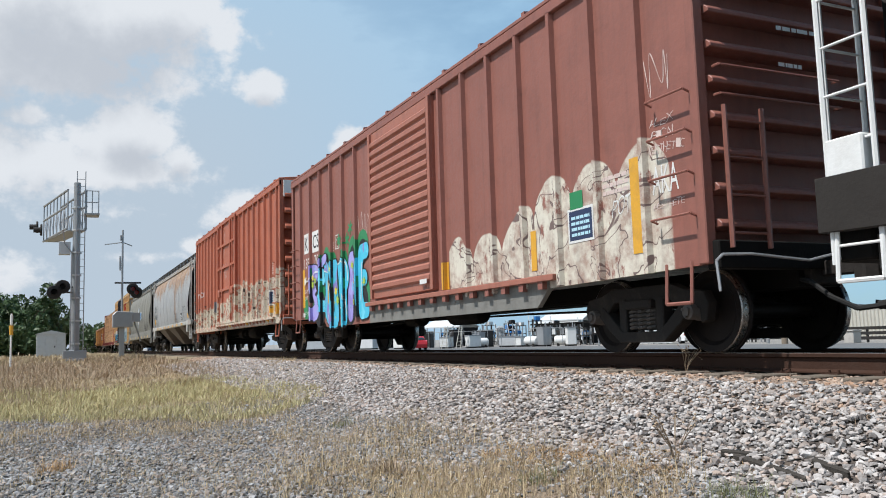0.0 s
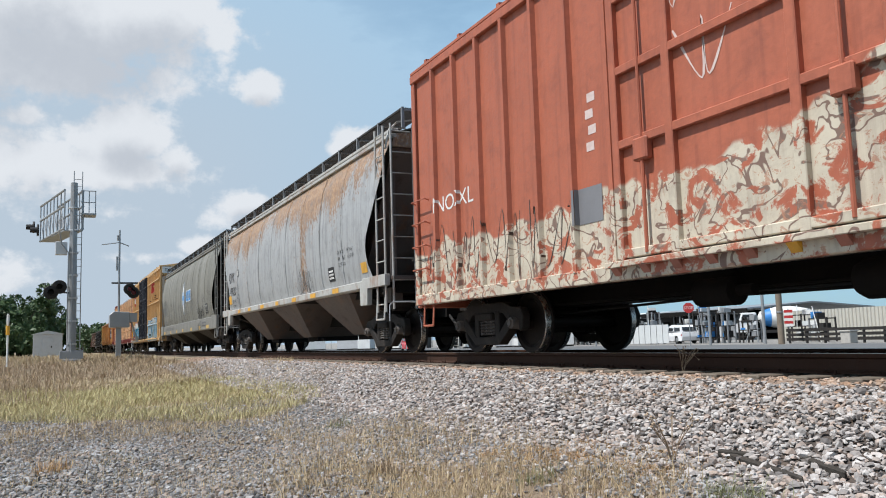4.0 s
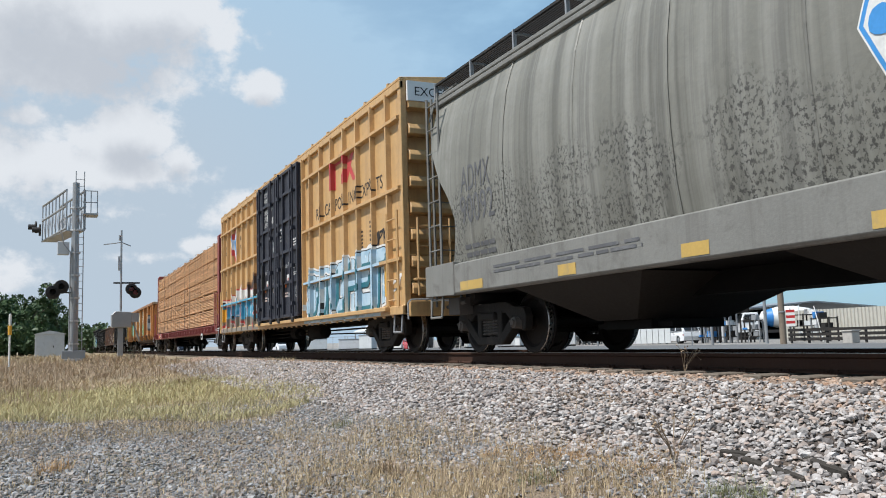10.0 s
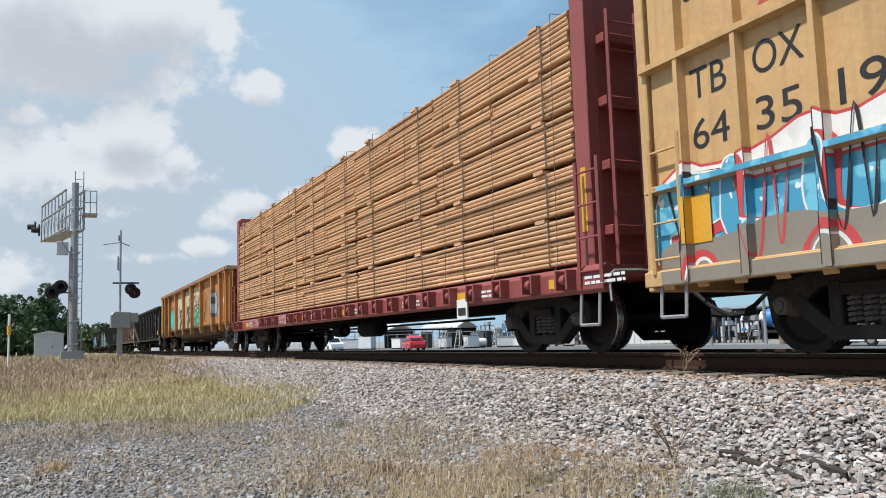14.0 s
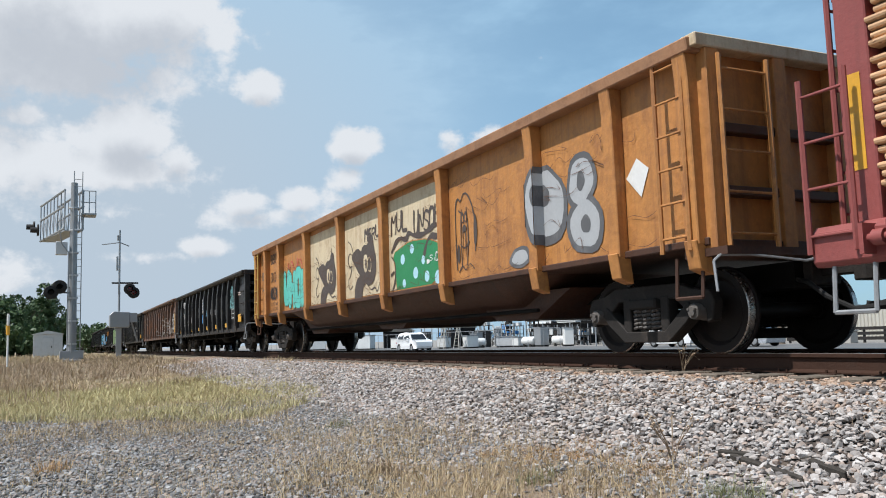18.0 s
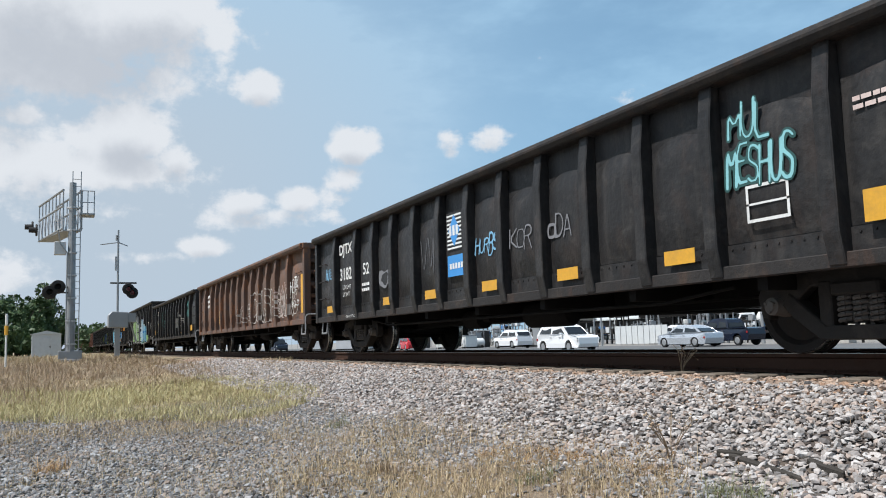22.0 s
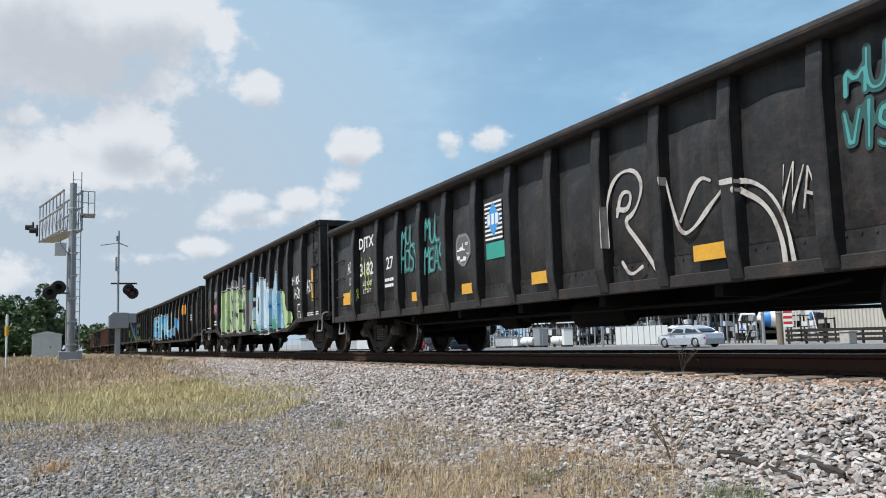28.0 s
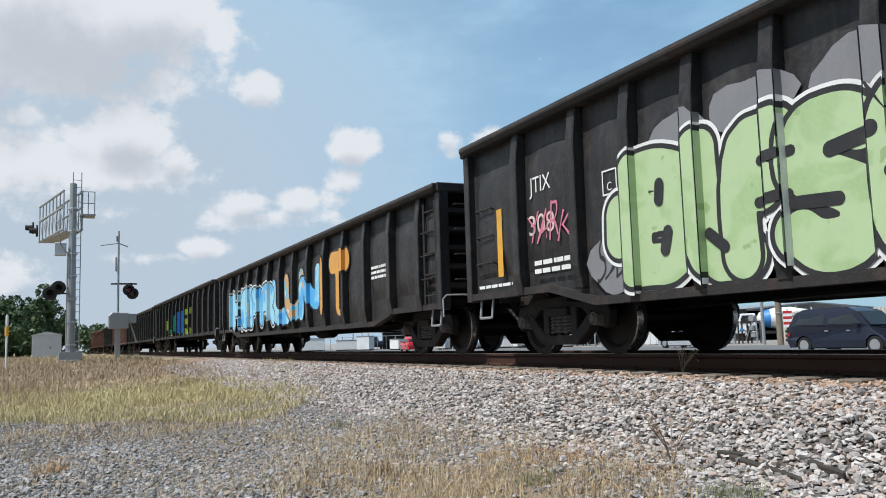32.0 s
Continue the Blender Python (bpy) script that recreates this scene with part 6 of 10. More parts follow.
    sprayed(car, "spray_haze", (-5.0, -2.58, 1.2, 2.8), lambda X, Z: np.minimum.reduce([np.hypot(X - a, Z - b) - r for a, b, r in cloud]), HAZEB, y - .001, ribs, .03)
    sprayed(car, "soot_stain", (-5.0, -2.58, 1.0, 2.8), lambda X, Z: np.minimum(np.minimum.reduce([np.hypot(X - a, Z - b) - r + .07 for a, b, r in cloud]), np.maximum(np.abs(X + 2.95) - .34, np.abs(Z - 1.5) - .55)), SMOKE, y - .002, ribs, .03)
    rect(car, "reflector", -2.98, -2.78, 1.15, 1.72, YELLOW, y - .03, ribs)
    rect(car, "reflector", -8.58, -8.25, 1.12, 1.6, YELLOW, y - .03, ribs)
    stencil(car, "RAILCAR POOLING EXPERTS", 3.5, 3.14 + .12, .28, INKK, y, 4.6, ribs)
    for i, (a, b_) in enumerate(((4.9, 5.55), (5.65, 6.5))):
        pts = [(a, 3.75), (a + .2, 3.75), (a + .2, 4.3), (b_, 4.3), (b_, 4.45), (a - .15, 4.45), (a - .15, 4.3), (a, 4.3)] if i == 0 else [(a, 3.75), (a + .25, 3.75), (b_, 4.5), (b_ - .25, 4.5)]
        patch(car, "emblem", pts, REDS, y, ribs)
    patch(car, "emblem", [(6.3, 3.75), (6.5, 3.75), (5.85, 4.5), (5.65, 4.5)], REDS, y - .002, ribs)
    band = [(2.62, .76), (8.1, .76), (8.1, 1.7), (7.6, 2.2), (7.1, 2.15), (6.6, 1.8), (6.2, 2.1), (5.8, 1.85), (5.2, 2.1), (4.7, 1.9), (4.3, 2.05), (3.7, 1.95), (3.2, 2.05), (2.75, 2.15)]
    shape(car, band, ICEM, INKK, y - .0005, ribs, .012, halo=INKW, rim=.05, soft=1, name="graffiti_backdrop")
    for a, b in ((2.62, 8.1), (-8.95, -2.7)):
        rect(car, "painted_strip", a, b, 1.722, 1.778, ICEM if a > 0 else BLUEM, Y - .1135)
        rect(car, "painted_sill", a, b, .735, .868, ICEM if a > 0 else GREYB, Y - .1035)
    word = spread("SUNCHET", 2.75, 8.15, .80, 1.95, .2, 22, .3)
    letters(car, word, .36, [ICEM], INKK, y - .008, ribs, .022, halo=INKW, lean=.1, soft=1)
    deep = spray("deep_teal_spray", (.02, .14, .18))
    for i, (c, a, b, p, q) in enumerate(word):
        L = glyph(c, a, b, p, q, .36, .1, 1)
        sprayed(car, "graffiti_line", (a - .1, b + .1, p - .1, q + .1), glint(L, .36, .05, .055, .8, -.6, .45), deep, y - .026 - .0003 * i, ribs, .025)
    tag(car, "AFT", 8.3, 9.05, .98, 1.5, INKW, y - .004, 47, .0)
    tag(car, "JPK", 7.62, 8.3, 2.12, 2.5, INKK, y, 48, .03, ribs)
    bars(car, 7.3, 7.7, 2.2, 2.75, 6, INKK, y, 44)
    bars(car, 6.5, 6.9, 2.2, 2.6, 5, INKK, y, 45)
    rect(car, "reflector", 8.18, 8.42, 1.1, 1.7, YELLOW, y - .03, ribs)
    ladder(car, 8.5, 9.05, Y - .1, [1.0 + .38 * i for i in range(5)], TAN)
    ladder(car, -9.05, -8.6, Y - .1, [1.0 + .38 * i for i in range(4)], TAN)
    for s in (1, -1):
        stirrup(car, s * 8.85, GALV, Y - .02, .82)
    ladder(car, -1.35, -.7, half + .16, [1.2 + .38 * i for i in range(4)], TAN, "y")
    part("brake_wheel", Geo().lathe([(.24, -.015), (.27, 0), (.24, .015)], (half + .28, .5, 2.3), "x", 20), BLACKIRON, car)
    part("end_rail", Geo().path([(half + .06, -1.4, 1.35), (half + .2, -1.4, 1.35), (half + .2, 1.4, 1.35), (half + .06, 1.4, 1.35)], .02), TAN, car)
    part("end_panel", Geo().box(-half - .04, -half + .02, -1.45, 1.45, 4.6, 5.05), WHITE, car)
    part("end_panel", Geo().box(half + .02, half + .08, -1.45, 1.45, 4.72, 5.10), WHITE, car, "white board reading excess height")
    o = stencil(car, "EXCESS HEIGHT CAR", 0, 4.82, .17, INKK, 0, 2.3)
    o.rotation_euler.z, o.location = math.pi / 2, (half + .084, -1.3, 0)
    brake_rig(car, .62)
    return car


# ---- train: lumber car ----
def lumber_car():
    car, half = railcar("lumber_flatcar", -17.5, 4.65, "maroon centerbeam flatcar loaded with strapped bundles of sawn lumber", .5, trucks=(8.95, 8.95))
    Y = -1.52
    part("deck", Geo().box(-half, half, -1.45, 1.45, .92, 1.06), MAROON, car, bevel=.01)
    part("side_sill", Geo().prism([(Y - .02, .74), (Y - .06, .78), (Y - .06, 1.02), (Y, 1.08), (Y + .06, 1.08), (Y + .06, .74)], "x", -half, half), MAROON, car, bevel=.006)
    part("side_sill", Geo().box(-half, half, 1.46, 1.56, .74, 1.06), MAROON, car)
    part("center_beam", Geo().box(-half + .5, half - .5, -.06, .06, 1.06, 4.55), MAROON, car)
    for s in (-1, 1):
        x = s * (half - .45)
        part("end_post", Geo().box(x - .12, x + .12, -1.30, 1.30, 1.06, 4.62), MAROON, car, "tall maroon end bulkhead")
        for yy in (-1.38, 1.38):
            part("bulkhead_flange", Geo().box(x - .15, x + .15, yy - .10, yy + .08, 1.0, 4.66), MAROON, car, bevel=.012)
        for zz in (1.5, 2.3, 3.1, 3.9):
            part("bulkhead_rib", Geo().box(min(x, x + s * .3), max(x, x + s * .3), -1.3, 1.3, zz - .06, zz + .06), MAROON, car, bevel=.01)
        ladder(car, -1.28, -.85, x + s * .36, [1.2 + .36 * i for i in range(9)], MAROON, "y")
        part("bulkhead_cap", Geo().box(x - .17, x + .17, -1.4, 1.4, 4.6, 4.72), MAROON, car, bevel=.01)
        ladder(car, s * half - .45 * (s > 0), s * half + .45 * (s < 0), Y - .08, [1.0 + .4 * i for i in range(4)], MAROON)
        stirrup(car, s * (half - .35), GALV, Y, .78)
        rect(car, "reflector", s * (half - .45) - .06, s * (half - .45) + .06, 1.5, 2.3, YELLOW, -1.485)
    for i in range(26):
        x = -half + .7 + i * (2 * half - 1.4) / 25
        if -8.8 < x < -6.35 or -4.5 < x < -3.0:
            continue
        w = part("winch", Geo().lathe([(0, -.12), (.035, -.12), (.035, -.05), (.065, -.05), (.065, .05), (.035, .05), (.035, .12), (0, .12)], (x, Y - .13, .92), "x", 10).box(x - .14, x - .1, Y - .2, Y - .04, .8, 1.04).box(x + .1, x + .14, Y - .2, Y - .04, .8, 1.04), MAROON, car, smooth=True)
    y = Y - .066
    stencil(car, "NOKL", -8.3, .82, .17, INKW, y, .55)
    stencil(car, "734004", -7.35, .82, .18, INKW, y, .95)
    stencil(car, "LD LMT 223200", -4.45, .93, .085, INKW, y, 1.35)
    stencil(car, "LT WT 62800", -4.45, .81, .085, INKW, y, 1.2)
    rect(car, "reflector", -8.75, -8.4, .84, .98, YELLOW, y)
    for x in (-5.8, -2.1, 1.0, 4.1, 7.2, 9.9):
        rect(car, "reflector", x, x + .5, .84, .96, YELLOW, y)
        if x > -5:
            bars(car, x + .8, x + 1.6, .84, .97, 2, INKW, y, int(x * 10))
    tag = part("placard", Geo().box(7.22, 7.58, Y - .09, Y - .07, .55, .85), WHITE, car, "white placard hung from the sill")
    rect(car, "placard_print", 7.27, 7.53, .60, .72, INKK, Y - .094)
    # bundles: five tiers, boards laid lengthwise, with stickers between the tiers
    rnd = random.Random(5)
    x0, x1, z0 = -half + .62, half - .62, 1.12
    cols = [x0 + (x1 - x0) * k / 5 for k in range(6)]
    tiers = 5
    th = (4.45 - z0) / tiers
    nlay, count = 9, 0
    rest = Geo()
    for c in range(5):
        for t in range(tiers):
            a, b = cols[c] + .02, cols[c + 1] - .02
            a += rnd.uniform(-.08, .08) if c else 0
            split = rnd.random() < .45
            zb = z0 + t * th
            bd = part("lumber_core", Geo().box(a + .06, b - .06, Y + .1, -.1, zb + .03, zb + th - .06), LUMBERJ, car, "strapped bundle of pale sawn boards")
            lh = (th - .06) / nlay
            for k in range(nlay):
                z = zb + .01 + k * lh
                for (p, q) in (((a, (a + b) / 2 - .01), ((a + b) / 2 + .01, b)) if split else ((a, b),)):
                    jut = rnd.uniform(-.018, .022)
                    e0, e1 = p + rnd.uniform(-.05, .03), q + rnd.uniform(-.03, .05)
                    yy = Y + .04 + jut
                    prof_ = [(yy + .03, z + .004), (yy + .006, z + lh * .22), (yy, z + lh * .5), (yy + .006, z + lh * .78), (yy + .03, z + lh - .006), (Y + .16, z + lh - .006), (Y + .16, z + .004)]
                    gg = Geo().prism(prof_, "x", e0, e1) if count < 300 else None
                    if gg is not None:
                        part("board", gg, LUMBER, bd)
                        count += 1
                    else:
                        rest.prism(prof_, "x", e0, e1)
            for u in (.2, .8):
                xs = a + (b - a) * u
                part("sticker_block", Geo().box(xs - .12, xs + .12, Y + .02, Y + .2, zb + th - .055, zb + th - .005), LUMBER, bd)
                part("strap", Geo().box(xs + .2, xs + .225, Y + .012, Y + .02, zb, zb + th - .05), STRAP, bd)
    if rest.v:
        ob = part("boards_rest", rest, LUMBERJ, car)
        ob["kind"] = "stuff"
    far = part("lumber_far_side", Geo().box(x0, x1, .1, 1.42, 1.1, 4.4), LUMBERJ, car)
    for i in range(13):
        x = -half + 1.0 + i * (2 * half - 2) / 12
        part("tie_down_cable", Geo().path([(x, Y - .1, .98), (x, Y - .03, 1.2), (x + .05, Y - .02, 4.45), (x + .05, -.1, 4.6)], .005, 5), STRAP, car)
    brake_rig(car, .62)
    return car


# ---- train: gondolas ----
def orange_gondola():
    car, half = railcar("orange_gondola", -38.9, -18.8, "weathered orange gondola with cream panels and sprayed cartoons", .6, trucks=(8.5, 8.5))
    Y = -1.44
    zt, zb = 3.1, 1.15
    for s in (-1, 1):
        yy = (Y, Y + .05) if s < 0 else (-Y - .05, -Y)
        part("side_wall", Geo().box(-half + .05, half - .05, *yy, zb, zt), ORANGE, car)
        part("top_chord", Geo().prism([(s * 1.38, zt - .04), (s * 1.64, zt - .04), (s * 1.66, zt + .10), (s * 1.40, zt + .16)], "x", -half - .02, half + .02), CHORDO, car, bevel=.012)
        part("end_wall", Geo().box(s * (half - .12) - .03, s * (half - .12) + .03, -1.4, 1.4, 1.0, zt), ORANGE, car)
        for y in (-1.38, -.45, .45, 1.38):
            part("end_post", Geo().box(s * half - .09, s * half + .09, y - .09, y + .09, 1.0, zt), ORANGE, car, bevel=.01)
        for z in (1.1, 1.65, 2.3):
            part("end_shelf", Geo().box(s * half - .1, s * half + .05, -1.4, 1.4, z - .05, z + .05), ORSHADE, car, bevel=.01)
        part("end_cap", Geo().box(s * half - .12, s * half + .1, -1.6, 1.6, zt, zt + .14), CREAM, car, bevel=.012)
    part("floor", Geo().box(-half + .1, half - .1, -1.4, 1.4, 1.1, 1.16), ORSHADE, car)
    # rounded belly between the trucks, its shade put into the colour
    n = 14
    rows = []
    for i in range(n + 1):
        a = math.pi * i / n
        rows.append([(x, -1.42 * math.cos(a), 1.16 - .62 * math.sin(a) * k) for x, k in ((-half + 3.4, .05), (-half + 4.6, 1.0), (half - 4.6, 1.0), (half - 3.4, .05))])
    part("belly", Geo().sheet(rows), ORSHADE, car, smooth=True)
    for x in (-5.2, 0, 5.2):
        part("belly_outlet", Geo().prism([(x - 1.5, .9), (x - .6, .50), (x + .6, .50), (x + 1.5, .9)], "y", -.9, .9), ORSHADE, car)
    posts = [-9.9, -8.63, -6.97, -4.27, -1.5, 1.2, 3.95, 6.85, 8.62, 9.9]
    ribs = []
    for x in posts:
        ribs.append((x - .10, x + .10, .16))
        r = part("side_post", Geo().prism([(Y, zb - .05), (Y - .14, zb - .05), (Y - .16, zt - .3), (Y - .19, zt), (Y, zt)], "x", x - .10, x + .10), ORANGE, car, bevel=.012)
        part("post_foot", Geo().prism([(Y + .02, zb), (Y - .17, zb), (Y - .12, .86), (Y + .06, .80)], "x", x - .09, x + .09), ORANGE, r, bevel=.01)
    part("side_sill", Geo().box(-half, half, Y - .06, Y + .04, zb - .06, zb + .02), ORSHADE, car, bevel=.01)
    y = Y - .005
    for a, b in ((-4.16, -1.6), (-1.4, 1.1), (1.3, 3.85)):
        rect(car, "cream_panel", a, b, zb + .05, zt - .15, CREAM, y, label="cream overpainted side panel")
    y2 = y - .004
    stencil(car, "BISX", -8.4, 2.62, .3, INKK, y2, .6)
    stencil(car, "3012", -8.38, 2.08, .3, INKK, y2, .55)
    stencil(car, "LD LMT 186000", -8.4, 1.38, .1, INKK, y2, .85)
    stencil(car, "LT WT 70000", -8.4, 1.24, .1, INKK, y2, .75)
    brush(car, "NATSCHNERTUS", -8.45, -7.1, 1.52, 2.0, INKK, y2, .045, seed=61)
    brush(car, "BYUL", -9.5, -8.85, 2.15, 2.5, INKG, y2, .03, seed=62), brush(car, "MF", -9.5, -8.9, 1.75, 2.05, INKG, y2, .03, seed=63)
    letters(car, spread("WHOK", -6.85, -4.4, 1.18, 2.3, .12, 31), .30, [TURQ], spray("dark_teal_line", (.03, .13, .12)), y2, (), .018, lean=.05)
    scrawl(car, -6.3, -4.8, 2.2, 2.5, REDS, y2 - .004, 51, 4, .04)
    for cx, k in ((-2.7, .92), (-.1, 1.0)):
        def q(pts):
            return [(cx + u * k, 1.16 + v * k) for u, v in pts]
        shape(car, q([(-.75, .92), (-.45, 1.02), (-.2, .9), (-.05, 1.05), (.2, 1.0), (.42, 1.28), (.5, .95), (.62, .75), (.55, .4), (.3, .3), (.05, .36), (-.15, .48), (-.35, .6)]), SMOKE, None, y2, (), name="graffiti_shape", res=.022, fat=.075)
        shape(car, q([(-.62, .02), (-.25, .02), (-.18, .25), (.02, .34), (-.1, .45), (-.4, .42), (-.6, .25)]), SMOKE, None, y2 - .001, (), name="graffiti_shape", res=.022, fat=.05)
        patch(car, "graffiti_eye", blob(cx + .06 * k, 1.16 + .72 * k, .13 * k, .2 * k, 16, .06, 4), CREAM, y2 - .006)
        patch(car, "graffiti_eye", blob(cx + .09 * k, 1.16 + .70 * k, .05 * k, .12 * k, 14, .05, 4), SMOKE, y2 - .0075)
        strokes(car, [q([(.15, .72), (.3, .85), (.42, .7), (.36, .5), (.25, .55)])], .025, CREAM, y2 - .0085)
        strokes(car, [q([(-.75, .92), (-.95, 1.05), (-1.1, .9), (-1.0, .7), (-.8, .75), (-.95, .5), (-1.1, .45), (-1.0, .2), (-.8, .3)]), q([(-.7, .95), (-.85, 1.2), (-1.05, 1.3)]), q([(.1, .3), (.35, .12), (.6, .2), (.7, .05), (.85, .25)]), q([(.3, 1.1), (.35, 1.4)])], .03, SMOKE, y2 - .002)
    brush(car, "MERLE", -.08, 1.0, 2.28, 2.72, SMOKE, y2, .05, seed=64)
    brush(car, "MUL", 1.45, 2.25, 2.22, 2.75, SMOKE, y2, .055, seed=65)
    brush(car, "UNSOH", 2.55, 3.7, 2.12, 2.65, SMOKE, y2, .05, seed=66)
    shape(car, [(1.68, 1.2), (3.8, 1.2), (3.8, 1.8), (3.45, 1.92), (3.1, 2.0), (2.75, 2.02), (2.35, 2.05), (1.95, 1.98), (1.5, 1.9), (1.62, 1.6)], GREENP, ORANGE, y2, (), .02, name="graffiti_shape")
    strokes(car, [[(1.45, 1.95), (1.8, 2.2), (2.2, 2.08), (2.3, 2.25), (2.6, 2.1), (3.2, 2.12), (3.5, 2.25), (3.8, 2.05)], [(3.0, 1.75), (3.2, 2.05), (3.6, 2.0)]], .09, SMOKE, y2 - .005, (), .02)
    strokes(car, [[(1.45, 1.85), (1.65, 1.7), (1.6, 1.35), (1.45, 1.2)], [(1.4, 1.5), (1.55, 1.55)]], .05, SMOKE, y2 - .005, (), .02)
    patch(car, "graffiti_shape", [(2.3, 1.2), (2.42, 1.2), (2.62, 1.6), (2.8, 1.2), (2.95, 1.2), (2.7, 1.95), (2.5, 1.95)], SMOKE, y2 - .003)
    patch(car, "graffiti_shape", [(3.05, 1.5), (3.2, 1.35), (3.5, 1.5), (3.4, 1.95), (3.25, 1.6)], SMOKE, y2 - .003)
    for cx, cz, r in ((2.0, 1.75, .1), (2.45, 1.9, .09), (2.6, 1.45, .11), (3.1, 1.35, .1), (3.55, 1.3, .12), (2.05, 1.3, .08), (2.95, 1.65, .08)):
        patch(car, "graffiti_spot", blob(cx, cz, r, r, 16, .02, 3), ICE, y2 - .006)
    brush(car, "BSIDE", 3.12, 3.75, 1.52, 1.75, INKW, y2 - .008, .022, seed=17)
    # long-eared cartoon
    strokes(car, [[(4.30, 1.35), (4.27, 2.0), (4.28, 2.42), (4.38, 2.52), (4.47, 2.42), (4.56, 2.56), (4.72, 2.54), (4.9, 2.3), (4.98, 1.95), (4.95, 1.6)], [(4.50, 2.3), (4.45, 1.9), (4.48, 1.4)], [(4.67, 2.32), (4.73, 1.9), (4.66, 1.4)], [(4.44, 1.75), (4.58, 1.66), (4.74, 1.76)]], .03, SMOKE, y2)
    strokes(car, [[(4.53, 1.95), (4.52, 1.5)], [(4.63, 1.95), (4.62, 1.55)], [(4.36, 1.3), (4.5, 1.42), (4.6, 1.3), (4.75, 1.44), (4.9, 1.32)], [(4.4, 2.3), (4.47, 2.26)]], .02, SMOKE, y2 - .001)
    for cx, cz, rx, rz, m, d in ((4.54, 2.17, .05, .09, SMOKE, .003), (4.64, 2.17, .05, .09, SMOKE, .003), (4.545, 2.15, .025, .05, ORANGE, .0045), (4.645, 2.15, .025, .05, ORANGE, .0045), (4.59, 1.99, .075, .06, SMOKE, .003), (4.97, 1.92, .055, .26, SMOKE, .003), (4.37, 1.6, .045, .16, SMOKE, .003)):
        patch(car, "graffiti_cartoon", blob(cx, cz, rx, rz, 16, .05, int(cx * 30)), m, y2 - d)
    # grey bubble figures
    for cx, cz, rx, rz, m, dy in ((7.1, 1.95, .42, .55, INKG, 0), (7.1, 1.98, .34, .45, SILVER, .002), (7.85, 2.15, .34, .36, INKG, 0), (7.85, 2.15, .27, .28, SILVER, .002), (7.9, 1.6, .38, .4, INKG, .001), (7.9, 1.6, .3, .31, SILVER, .003), (7.85, 2.15, .09, .12, INKG, .004), (7.92, 1.6, .1, .12, INKG, .005), (7.0, 2.1, .12, .15, INKG, .004), (6.3, 1.35, .3, .15, INKG, 0), (6.3, 1.35, .22, .1, SILVER, .003)):
        patch(car, "graffiti_bubble", blob(cx, cz, rx, rz, 20, .06, int(cx * 9)), m, y2 - dy, ribs)
    patch(car, "white_diamond", [(8.75, 2.0), (8.95, 2.2), (9.15, 2.05), (9.0, 1.75)], INKW, y2)
    for a in range(110):
        rs_ = random.Random(400 + a)
        cx, cz, ln = rs_.uniform(-9.6, 8.4), 1.18 + 1.55 * rs_.random() ** 1.6, rs_.uniform(.3, 1.3)
        scrawl(car, cx, cx + ln, cz, cz + rs_.uniform(.03, .16), surface_cache("scratch"), y2 - .009 - .00006 * a, 400 + a, 2, .008)
    for s in (-1, 1):
        ladder(car, s * (half - .15) - .42 * (s > 0), s * (half - .15) + .42 * (s < 0), Y - .16, [1.2 + .36 * i for i in range(6)], YELLOWD if s < 0 else ORANGE)
        ladder(car, -1.35, -.7, s * (half + .14), [1.2 + .42 * i for i in range(5)], ORANGE, "y")
        stirrup(car, s * (half - .3), ORSHADE, Y - .04, 1.0)
        part("end_platform", Geo().box(s * half - .35, s * half + .25, -1.5, 1.5, .98, 1.06), ORSHADE, car)
    part("brake_pipe", Geo().path([(-6, -1.0, .62), (6, -1.0, .62)], .03), UNDER, car)
    return car


SCRATCH = {}


def surface_cache(name):
    if name not in SCRATCH:
        SCRATCH[name] = surface("rusty_scratch", (0.13, 0.06, 0.035), 0.7, 0, .2, dirty=0, bump=0)
    return SCRATCH[name]


